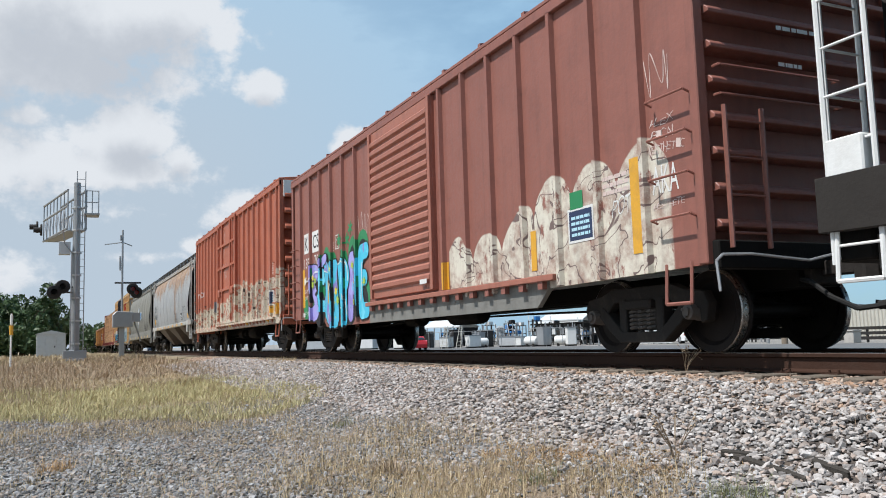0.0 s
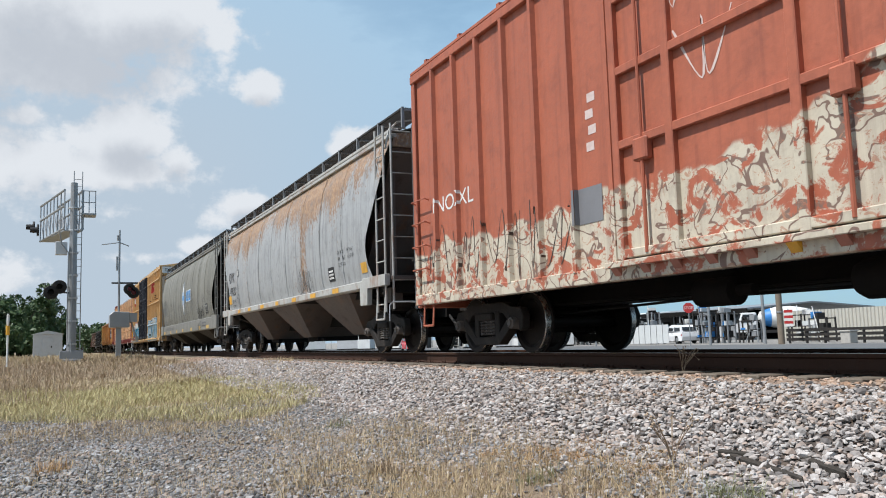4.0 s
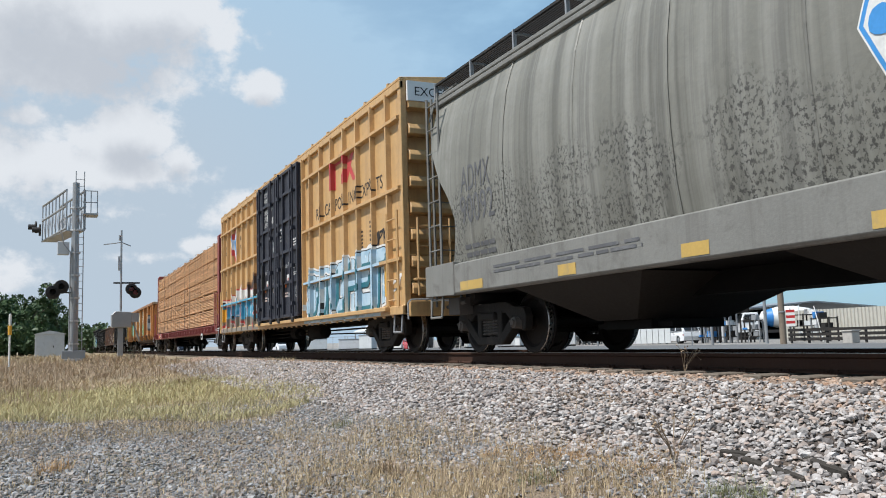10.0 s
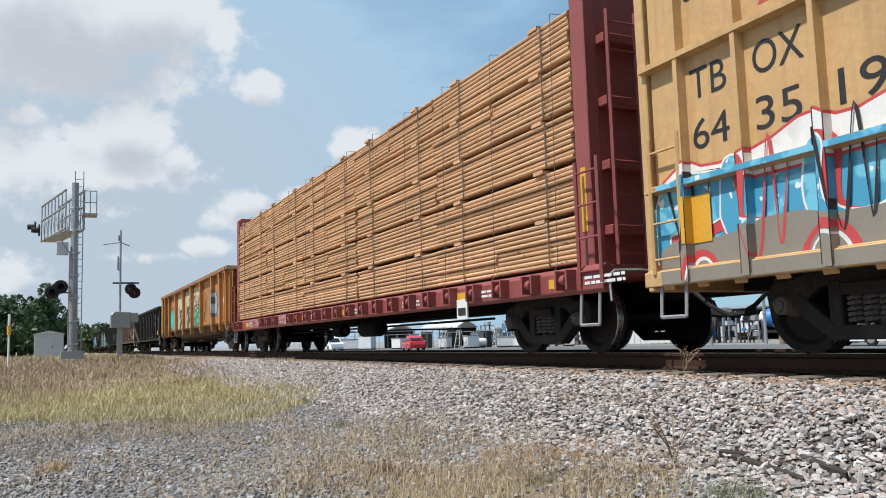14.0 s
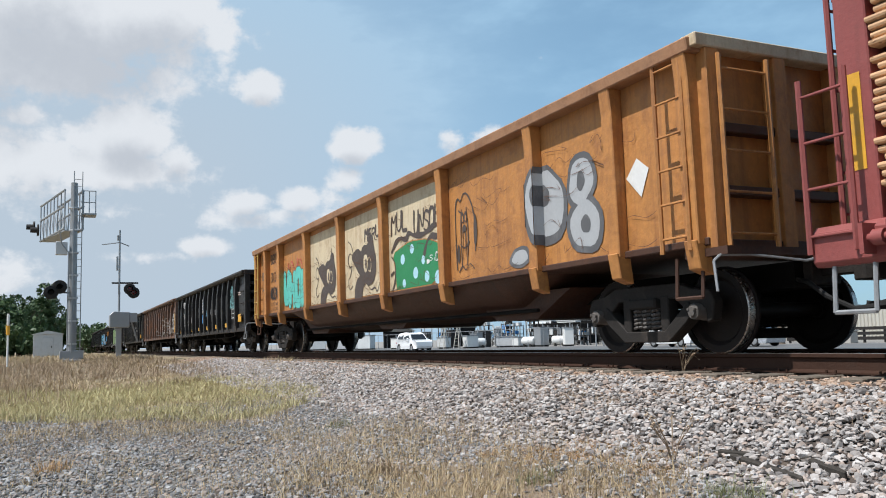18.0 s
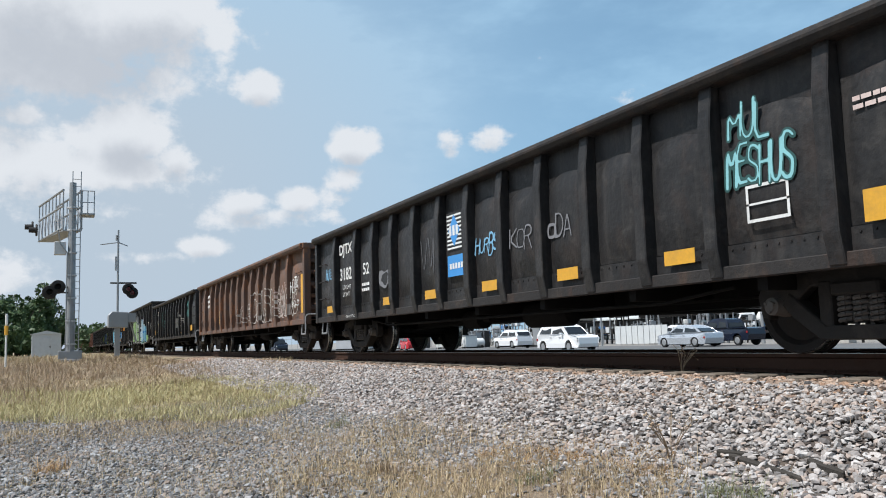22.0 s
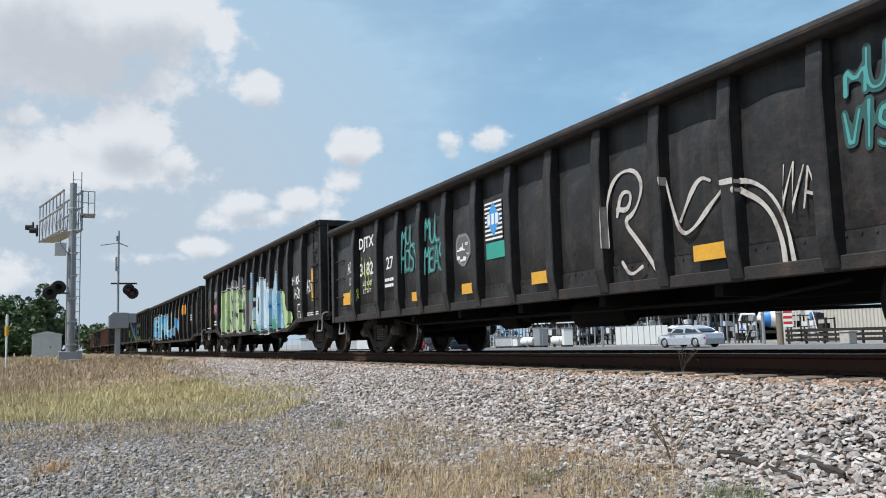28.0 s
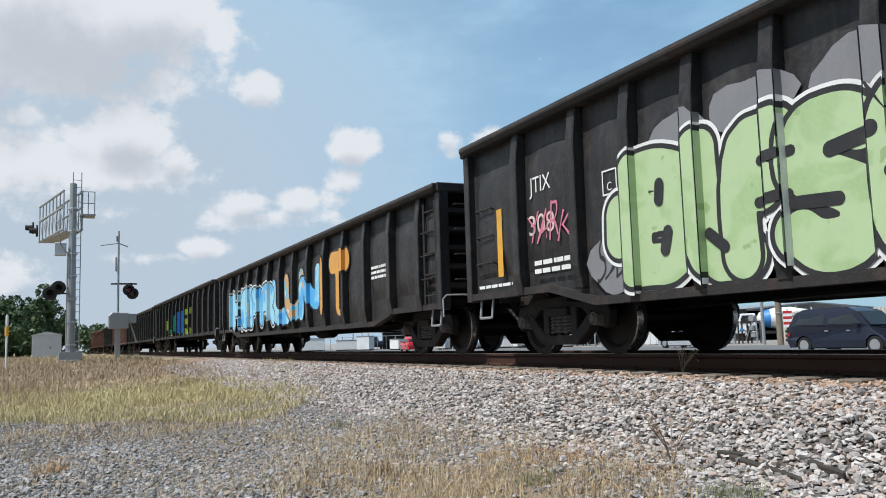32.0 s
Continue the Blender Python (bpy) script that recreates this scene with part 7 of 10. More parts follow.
def gondola(name, x0, x1, zb, zt, mat, chord, label, pitch=1.03, npost=13, drop=None, spin=True, near=True, lad=2, b16=True):
    """A mill gondola: plate sides between tapered posts, top chord, slatted end openings."""
    car, half = railcar(name, x0, x1, label, .5, spin)
    Y = -1.46
    ribs = []
    if b16:
        posts = [-6.65, -5.25, -4.19, -3.16, -2.11, -1.05, .0, 1.06, 2.12, 3.17, 4.2, 5.25, 6.62]
    else:
        posts = [(i - (npost - 1) / 2) * pitch for i in range(npost)]
    for s in (-1, 1):
        yy = (Y, Y + .04) if s < 0 else (-Y - .04, -Y)
        if drop:
            pts = [(-half + .04, zt), (half - .04, zt), (half - .04, zb + .12), (half - 2.2, zb + .12), (half - 3.2, drop), (-half + 3.2, drop), (-half + 2.2, zb + .12), (-half + .04, zb + .12)]
            part("side_wall", Geo().prism(pts, "y", *yy), mat, car)
            e = [(-half, zb + .12), (-half, zb + .02), (-half + 2.2, zb + .02), (-half + 3.2, drop - .1), (half - 3.2, drop - .1), (half - 2.2, zb + .02), (half, zb + .02), (half, zb + .12), (half - 2.2, zb + .12), (half - 3.2, drop), (-half + 3.2, drop), (-half + 2.2, zb + .12)]
            part("side_sill", Geo().prism(e, "y", s * 1.5 - .06, s * 1.5 + .06), chord, car)
        else:
            part("side_wall", Geo().box(-half + .04, half - .04, *yy, zb + .1, zt - .05), mat, car)
            part("side_sill", Geo().box(-half, half, s * 1.5 - .055, s * 1.5 + .055, zb, zb + .13), chord, car, bevel=.01 if near else 0)
            if s < 0 and near:
                lp = part("lower_plate", Geo().box(-half + .1, half - .1, Y - .02, Y, zb + .13, zb + .33), mat, car)
                bolts = Geo()
                for i in range(int(2 * half / .14)):
                    x = -half + .2 + i * .14
                    bolts.rod((x, Y - .02, zb + .29), (x, Y - .03, zb + .29), .013, 6)
                o = part("rivets", bolts, mat, lp)
                o["kind"] = "stuff"
        part("top_chord", Geo().prism([(s * 1.42, zt - .14), (s * 1.64, zt - .14), (s * 1.69, zt - .07), (s * 1.67, zt), (s * 1.42, zt)], "x", -half - .03, half + .03), chord, car, bevel=.015 if near else 0)
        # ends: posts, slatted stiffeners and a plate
        # on black cars the recess shade is put into this wall's colour
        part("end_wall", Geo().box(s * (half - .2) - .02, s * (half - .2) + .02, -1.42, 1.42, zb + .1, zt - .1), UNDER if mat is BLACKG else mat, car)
        for y in (-1.48, 1.48):
            part("corner_post", Geo().box(s * half - .11, s * half + .05, y - .09, y + .09, zb, zt - .1), mat, car, bevel=.01)
        k = 5
        for i in range(k):
            z = zb + .35 + i * (zt - zb - .55) / k
            part("end_stiffener", Geo().prism([(s * -.02, z), (s * .12, z + .03), (s * .12, z + .10), (s * -.02, z + .13)], "y", -1.40, 1.40), chord, car, loc=(s * (half - .1), 0, 0))
        part("end_plate", Geo().box(s * half - .03, s * half + .05, -.45, .45, zb + .1, zt - .15), mat, car, bevel=.012)
        part("end_chord", Geo().box(s * half - .16, s * half + .07, -1.6, 1.6, zt - .14, zt + .01), chord, car, bevel=.015)
        if near:
            for i in range(lad + 2):
                z = zb + .5 + i * .42
                part("end_grab", Geo().path([(s * half + .03, -1.3, z), (s * half + .15, -1.3, z), (s * half + .15, -.8, z), (s * half + .03, -.8, z)], .014), chord, car)
    # floor and bearers use the black that has underside shade in it
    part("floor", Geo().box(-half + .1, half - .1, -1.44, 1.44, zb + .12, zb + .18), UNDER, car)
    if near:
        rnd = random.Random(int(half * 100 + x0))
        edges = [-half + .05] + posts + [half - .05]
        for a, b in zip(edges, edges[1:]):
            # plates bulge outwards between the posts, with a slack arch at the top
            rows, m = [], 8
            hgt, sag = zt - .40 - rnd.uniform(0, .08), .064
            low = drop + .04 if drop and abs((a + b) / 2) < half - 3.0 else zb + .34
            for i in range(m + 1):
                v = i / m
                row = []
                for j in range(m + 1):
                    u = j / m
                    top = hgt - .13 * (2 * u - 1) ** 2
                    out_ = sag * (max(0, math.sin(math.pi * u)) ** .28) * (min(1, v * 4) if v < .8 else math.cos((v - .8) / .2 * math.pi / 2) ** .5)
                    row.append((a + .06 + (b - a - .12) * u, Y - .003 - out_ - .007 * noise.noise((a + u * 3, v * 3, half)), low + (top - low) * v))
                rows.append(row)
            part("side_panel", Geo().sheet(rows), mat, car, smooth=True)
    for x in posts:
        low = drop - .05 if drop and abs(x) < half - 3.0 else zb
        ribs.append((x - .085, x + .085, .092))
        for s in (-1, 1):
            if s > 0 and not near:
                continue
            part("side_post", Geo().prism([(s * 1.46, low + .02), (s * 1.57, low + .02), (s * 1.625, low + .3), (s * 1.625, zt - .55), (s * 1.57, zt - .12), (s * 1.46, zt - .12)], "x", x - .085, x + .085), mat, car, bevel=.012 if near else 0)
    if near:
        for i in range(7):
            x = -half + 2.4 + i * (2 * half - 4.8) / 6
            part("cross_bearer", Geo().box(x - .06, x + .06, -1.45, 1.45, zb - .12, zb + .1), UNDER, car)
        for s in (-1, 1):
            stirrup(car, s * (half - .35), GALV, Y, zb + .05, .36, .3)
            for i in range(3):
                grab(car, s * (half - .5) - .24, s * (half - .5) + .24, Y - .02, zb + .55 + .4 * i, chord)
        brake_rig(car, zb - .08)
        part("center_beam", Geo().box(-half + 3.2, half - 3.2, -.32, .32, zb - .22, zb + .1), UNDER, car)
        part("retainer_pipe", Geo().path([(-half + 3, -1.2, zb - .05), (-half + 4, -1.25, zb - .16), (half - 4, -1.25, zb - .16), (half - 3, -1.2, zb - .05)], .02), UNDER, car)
    return car, half, Y, ribs


def black_marks(car, Y, ribs, second, emblem=True):
    """Stencilled marks and reflectors that the black gondolas share."""
    y = Y - .076
    stencil(car, "DJTX", -6.4, 2.1, .3, INKW, y, .86, fat=.02)
    stencil(car, "3182", -6.38, 1.6, .27, INKW, y, .78, fat=.02)
    stencil(car, second, -4.87, 1.62, .24, INKW, y, .36, fat=.015)
    stencil(car, "LD LMT", -6.2, 1.40, .09, INKW, y, .55)
    stencil(car, "LT WT", -6.2, 1.24, .09, INKW, y, .45)
    bars(car, -4.95, -4.5, 1.28, 1.5, 2, INKW, y, 5)
    if emblem:
        rect(car, "emblem_panel", -.80, -.26, 1.66, 2.28, INKK, y)
        for i in range(9):
            rect(car, "emblem_stripe", -.79, -.27, 1.68 + i * .066, 1.71 + i * .066, INKW, y - .002)
        patch(car, "emblem_diamond", [(-.53, 1.72), (-.32, 1.98), (-.53, 2.24), (-.74, 1.98)], LOGOB, y - .004)
        for i in range(3):
            rect(car, "emblem_block", -.70 + i * .12, -.62 + i * .12, 1.90, 2.06, INKW, y - .006)
    return y


def black_gondola():
    car, half, Y, ribs = gondola("black_gondola", -56.66, -40.45, .72, 2.76, BLACKG, BLACKC, "black steel gondola with white stencils and a blue emblem")
    y = black_marks(car, Y, ribs, "52")
    rect(car, "blue_panel", -.80, -.17, 1.24, 1.58, LOGOB, y)
    for i in range(5):
        rect(car, "emblem_block", -.72 + i * .1, -.65 + i * .1, 1.36, 1.45, INKW, y - .003)
    brush(car, "HURBS", .2, .92, 1.44, 1.86, BLUEL, y, .026, seed=5, lean=.2), brush(car, "HURBS", -7.4, -6.85, 1.62, 1.95, BLUEL, y, .024, seed=15, lean=.2)
    stencil(car, "2 INCH HF COMP SHOES", -5.94, 0.775, .055, INKW, -1.558, 0.63)
    brush(car, "MUL", 5.5, 6.0, 1.98, 2.42, TURQL, y, .026, haze=HAZET, seed=6)
    brush(car, "MESHUS", 5.45, 6.25, 1.55, 2.0, TURQL, y - .001, .026, haze=HAZET, seed=7)
    patch(car, "grey_tag", blob(-3.64, 1.45, .3, .2, 18, .2, 4), GREY, y)
    patch(car, "grey_tag", blob(-3.64, 1.45, .2, .1, 18, .2, 6), INKK, y - .003)
    brush(car, "KOR", 1.25, 1.85, 1.4, 1.85, GREY, y, .022, seed=20), scrawl(car, -1.8, -1.25, 1.4, 1.9, INKG, y, 521, 3, .025)
    brush(car, "ODA", 2.25, 2.8, 1.42, 1.82, GREY, y, .03, seed=23), scrawl(car, -7.4, -6.9, 1.2, 1.6, INKG, y, 524, 5, .015)
    for a, b, c, d in ((5.66, 6.16, 1.22, 1.25), (5.66, 6.16, 1.54, 1.57), (5.66, 5.69, 1.25, 1.54), (6.13, 6.16, 1.25, 1.54), (5.66, 6.16, 1.38, 1.4)):
        rect(car, "stencil_box", a, b, c, d, INKW, y)
    for x in (-7.3, -3.7, -1.7, .4, 2.45, 4.5):
        rect(car, "reflector", x, x + .46, .93, 1.08, YELLOW, y - .022)
    rect(car, "reflector", 6.9, 7.45, 1.06, 1.32, YELLOW, y - .022)
    bars(car, 6.86, 7.3, 1.98, 2.12, 2, INKP, y, 6)
    return car


def rusted_gondola():
    car, half, Y, ribs = gondola("rusted_gondola", -74.13, -57.8, .74, 2.8, RUSTY, RUSTY, "rust-brown steel gondola with white graffiti scrawls")
    y = Y - .076
    brush(car, "HOTK", 6.75, 7.6, 1.58, 2.05, INKW, y, .028, seed=8)
    brush(car, "UI", 7.0, 7.3, 1.4, 1.58, INKW, y, .025, seed=9)
    brush(car, "ROAD", 6.9, 7.6, 1.18, 1.42, INKW, y, .028, seed=10)
    for i, (c, a, b, p, q) in enumerate(spread("CRUSH", 2.1, 5.1, .86, 2.0, .1, 11)):
        sprayed(car, "spray_tag", (a - .1, b + .1, p - .1, q + .1), ringed(glyph(c, a, b, p, q, .26, .1), .2, .017), INKO, y - .0006 * i, ribs, .02)
    for i, (c, a, b, p, q) in enumerate(spread("SMERC", 5.3, 7.4, .95, 1.8, .15, 13)):
        sprayed(car, "spray_tag", (a - .1, b + .1, p - .1, q + .1), ringed(glyph(c, a, b, p, q, .22, -.1), .16, .013), INKO, y - .0006 * i, ribs, .02)
    for i, (c, a, b, p, q) in enumerate(spread("MOLE", -.3, 1.8, .95, 1.7, .1, 14)):
        sprayed(car, "spray_tag", (a - .1, b + .1, p - .1, q + .1), ringed(glyph(c, a, b, p, q, .2, .1), .14, .011), INKO, y - .0006 * i, ribs, .02)
    tag(car, "YOL", 5.4, 6.0, .98, 1.15, INKP, y, 12, 0, ribs)
    for a in range(5):
        scrawl(car, 5.35, 6.5, 1.05 + .14 * a, 1.35 + .14 * a, INKO if a % 2 else INKP, y - .001 * a, 620 + a, 5, .022, ribs)
    bars(car, -6.3, -5.6, 1.8, 2.4, 3, INKW, y, 7)
    rect(car, "reflector", 7.93, 8.12, 1.03, 2.02, YELLOW, -1.578)
    for x in (3.0, .8, -1.4, -3.7):
        rect(car, "reflector", x - .07, x + .07, 1.08, 1.58, YELLOW, y)
    return car


def black_gondola_second():
    car, half, Y, ribs = gondola("black_gondola", -91.7, -75.4, .70, 2.8, BLACKG, BLACKC, "dented black steel gondola with white line graffiti and teal tags")
    y = black_marks(car, Y, ribs, "27")
    rect(car, "dark_teal_panel", -.78, -.2, 1.40, 1.64, TEAL, y)
    for x0, x1, z0, z1, s in ((-4.05, -3.35, 1.6, 2.3, 1), (-2.98, -2.28, 1.5, 2.3, 2), (5.5, 6.2, 1.7, 2.4, 3)):
        brush(car, "MUL", x0, x1 - .1, (z0 + z1) / 2 - .02, z1 + .08, TURQD, y, .03, haze=HAZET, seed=20 + s)
        brush(car, ("HOSY", "MEAS", "VISUH")[s - 1], x0 - .05, x1 + .05, z0 - .12, (z0 + z1) / 2 + .03, TURQD, y - .001, .03, haze=HAZET, seed=30 + s)
    patch(car, "grey_tag", blob(-1.55, 1.65, .25, .28, 18, .08, 4), GREY, y)
    patch(car, "grey_tag", blob(-1.55, 1.65, .2, .23, 18, .08, 4), INKG, y - .002)
    brush(car, "YOLO", -1.76, -1.36, 1.62, 1.78, INKW, y - .003, .022, seed=8), brush(car, "BABY", -1.76, -1.32, 1.46, 1.6, INKW, y - .003, .022, seed=9)
    # big white outline loops
    for pts in ([(2.21, 1.26), (2.2, 1.77), (2.4, 2.06), (2.73, 2.08), (2.89, 1.87), (2.73, 1.58), (2.5, 1.51), (2.78, 1.23), (3.05, 0.9)],
                [(2.4, 1.58), (2.49, 1.85), (2.69, 1.82), (2.61, 1.62), (2.41, 1.66)],
                [(3.25, 1.86), (3.33, 1.56), (3.44, 1.24), (3.62, 1.26), (3.88, 1.47), (4.08, 1.62)],
                [(3.45, 1.38), (3.64, 1.67), (3.78, 1.78), (3.9, 1.72)],
                [(4.08, 1.65), (4.4, 1.64), (4.65, 1.47), (4.8, 1.19), (4.86, 0.78)],
                [(4.28, 1.56), (4.59, 1.38), (4.74, 1.07), (4.76, 0.77)],
                [(2.46, 1.05), (2.59, 0.88), (2.8, 0.97)]):
        strokes(car, [pts], .045, INKO, y, ribs, .018, "outline_tag")
    tag(car, "WA", 4.76, 5.2, 1.22, 1.7, INKO, y, 13)
    for x in (3.63, .51, -1.59, -3.6):
        rect(car, "reflector", x, x + .47, .94, 1.10, YELLOW, y - .022)
    rect(car, "reflector", -7.45, -6.97, 1.06, 1.32, YELLOW, y - .022)
    rect(car, "reflector", 6.6, 7.2, 1.0, 1.26, YELLOW, y - .022)
    tag(car, "HOO", -7.18, -6.78, 1.7, 2.0, INKW, y, 41, 0)
    tag(car, "CREW!", -7.1, -6.62, 1.45, 1.68, INKW, y, 42)
    tag(car, "ROSEN", -7.0, -6.45, 1.1, 1.4, LIME, y - .024, 43)
    tag(car, "HOO", -6.28, -5.7, 1.3, 2.0, LIME, y - .002, 44, -.03)
    return car


def tall_gondola():
    car, half, Y, ribs = gondola("tall_gondola", -109.0, -92.7, .80, 3.2, BLACKG, BLACKC, "tall black gondola with large pale green and turquoise graffiti", drop=.70)
    y = Y - .076
    stencil(car, "JTIX", -6.36, 2.1, .28, INKW, y, .52)
    stencil(car, "308", -6.4, 1.6, .27, INKP, y, .62)
    bars(car, -6.3, -5.4, 1.08, 1.3, 2, INKW, y, 5)
    tag(car, "YARK", -6.45, -5.3, 1.45, 2.0, spray("pink_spray", (.55, .16, .24)), y - .002, 54)
    tag(car, "SJBG", -4.9, -4.1, .85, 1.4, INKK, y - .006, 55)
    for a, b, c, d in ((-4.72, -4.44, 1.86, 1.88), (-4.72, -4.44, 2.14, 2.16), (-4.72, -4.7, 1.88, 2.14), (-4.46, -4.44, 1.88, 2.14)):
        rect(car, "plate_mark", a, b, c, d, INKW, y)
    stencil(car, "C", -4.63, 1.91, .1, INKW, y)
    for x, z, rx, rz, s in ((-4.5, 1.1, .5, .42, 1), (-4.3, 1.7, .4, .3, 2), (-3.4, 2.25, .45, .3, 3), (-2.4, 2.35, .5, .28, 4), (-1.2, 2.3, .5, .3, 5), (0, 1.3, .45, .5, 6), (.6, 1.2, .45, .45, 7), (.3, 1.75, .5, .4, 8)):
        patch(car, "graffiti_backdrop", blob(x, z, rx, rz, 18, .12, s), GREY, y - .001 - .0003 * s, ribs)
    word = [("I", -4.72, -4.15, 1.1, 1.82), ("B", -4.32, -3.02, .75, 2.22), ("L", -3.3, -2.28, .72, 2.26), ("F", -2.82, -1.86, .73, 2.22), ("S", -2.1, -1.0, .71, 2.2), ("O", -1.18, -.08, .71, 2.16)]
    letters(car, word, .44, [PALEM], INKK, y - .004, ribs, .055, halo=INKW, shine=None, dy=.0022)
    for a, b, c, d, t in ((-3.72, 1.66, -3.7, 1.82, .07), (-3.66, 1.12, -3.6, 1.3, .07), (-1.55, 1.72, -1.1, 1.78, .07), (-1.95, 1.33, -1.5, 1.3, .06), (-.95, 1.42, -.3, 1.38, .06), (-.62, 1.0, -.5, 1.25, .09), (-2.3, 1.78, -1.95, 1.8, .05), (-2.35, 1.4, -2.0, 1.42, .05), (-3.0, 1.2, -2.8, 1.05, .06)):
        sprayed(car, "graffiti_line", (min(a, b) - .2 if a > c else a - .15, max(a, c) + .15, min(b, d) - .15, max(b, d) + .15), (lambda q: (lambda X, Z: far_from([[(q[0], q[1]), (q[2], q[3])]], X, Z) - q[4]))((a, b, c, d, t)), INKK, y - .022, ribs, .02)
    scrawl(car, -1.1, -.1, 1.9, 2.15, INKK, y - .024, 44, 5, .025, ribs)
    for x, z, rx, rz, s in ((.95, 1.1, .3, .3, 1), (1.3, .95, .4, .2, 2), (4.5, 1.0, .5, .35, 3), (4.9, .95, .5, .3, 4), (4.5, 1.4, .3, .3, 5)):
        patch(car, "graffiti_bubble", blob(x, z, rx, rz, 18, .15, s), PALEG, y - .003 - .0004 * s, ribs)
    shape(car, [(1.14, 0.72), (1.33, 1.26), (2.17, 1.01), (2.64, 1.31), (3.46, 1.52), (4.04, 1.46), (4.39, 0.67), (3.5, 0.66), (2.58, 0.6), (1.46, 0.63)], TEALG, INKK, y - .004, ribs, .02, halo=INKW, name="graffiti_backdrop")
    shape(car, [(1.31, 2.19), (1.72, 2.04), (1.63, 1.77), (1.44, 1.74), (1.37, 1.29), (1.68, 1.11), (2.11, 1.28), (2.18, 0.8), (1.64, 0.66), (1.1, 1.06), (1.17, 1.68)], CADEM, INKK, y - .009 - .0046 * 0, ribs, .02, halo=INKW, rim=.022, soft=0)
    shape(car, [(1.85, 2.31), (2.21, 2.26), (2.6, 0.77), (2.16, 0.71), (2.08, 0.97), (1.8, 0.99), (1.69, 1.33), (1.78, 1.81)], CADEM, INKK, y - .009 - .0046 * 1, ribs, .02, halo=INKW, rim=.022, soft=0)
    shape(car, [(2.27, 2.19), (2.5, 2.19), (2.56, 1.81), (2.83, 2.14), (3, 2.02), (2.88, 1.62), (3.08, 0.97), (3, 0.68), (2.66, 0.66), (2.52, 1.13), (2.46, 1.54)], CADEM, INKK, y - .009 - .0046 * 2, ribs, .02, halo=INKW, rim=.022, soft=0)
    shape(car, [(2.99, 2.03), (3.43, 1.75), (3.62, 1.27), (3.36, 1.03), (3.2, 0.71), (2.95, 0.69), (3.12, 1.15), (2.92, 1.61)], CADEM, INKK, y - .009 - .0046 * 0, ribs, .02, halo=INKW, rim=.022, soft=0)
    shape(car, [(3.41, 1.8), (3.73, 2.32), (3.99, 2.24), (3.96, 1.86), (3.64, 1.67), (4.02, 1.61), (4.06, 1.41), (3.64, 1.48), (3.65, 1.21), (4.13, 1.17), (4.11, 0.66), (3.84, 0.8), (3.56, 1.1), (3.44, 1.47)], CADEM, INKK, y - .009 - .0046 * 1, ribs, .02, halo=INKW, rim=.022, soft=0)
    shape(car, [(3.99, 1.81), (4.31, 1.76), (4.65, 0.67), (4.3, 0.67), (4.1, 1.24)], CADEM, INKK, y - .009 - .0046 * 2, ribs, .02, halo=INKW, rim=.022, soft=0)
    for pts in ([(1.75, 1.9), (1.85, 1.35), (2.2, .95)], [(2.45, 1.9), (2.6, 1.3)], [(3.15, 1.75), (3.3, 1.2)], [(3.65, 2.1), (3.6, 1.85)], [(4.2, 1.6), (4.45, .9)]):
        strokes(car, [pts], .022, BLUEP, y - .026, ribs)
    rect(car, "emblem_panel", .3, .8, 2.0, 2.62, INKK, y)
    for i in range(9):
        rect(car, "emblem_stripe", .31, .79, 2.03 + i * .065, 2.06 + i * .065, INKW, y - .002)
    patch(car, "emblem_diamond", [(.55, 2.06), (.75, 2.32), (.55, 2.58), (.35, 2.32)], LOGOB, y - .004)
    rect(car, "dark_teal_panel", .3, .85, 1.66, 1.95, TEAL, y - .004)
    brush(car, "HIKUP", 5.5, 6.5, 1.78, 2.12, INKW, y, .035, seed=51)
    tag(car, "H20", 5.7, 6.35, 1.38, 1.74, INKW, y, 52, 0)
    tag(car, "H20", 6.88, 7.42, 1.5, 1.86, INKW, y, 53, 0)
    for a, b, c, d in ((6.0, 6.53, .9, .93), (6.0, 6.53, 1.26, 1.29), (6.0, 6.03, .93, 1.26), (6.5, 6.53, .93, 1.26), (6.0, 6.5, 1.08, 1.1), (6.25, 6.28, .93, 1.08)):
        rect(car, "stencil_box", a, b, c, d, INKW, y)
    rect(car, "reflector", 7.3, 7.45, 1.3, 2.1, YELLOW, y)
    rect(car, "reflector", -7.3, -7.15, 1.12, 2.1, YELLOW, y)
    bars(car, 6.9, 7.9, .95, 1.05, 2, INKW, y, 9), bars(car, -7.9, -6.9, .98, 1.06, 1, INKW, y, 10)
    ladder(car, half - .55, half - .1, Y - .1, [1.1 + .36 * i for i in range(6)], BLACKC)
    ladder(car, -1.4, -.75, half + .16, [.95 + .40 * i for i in range(6)], BLACKC, "y")
    part("end_frame", Geo().path([(half + .1, -1.45, .9), (half + .25, -1.45, .9), (half + .25, -.7, .9)], .02), BLACKC, car)
    return car


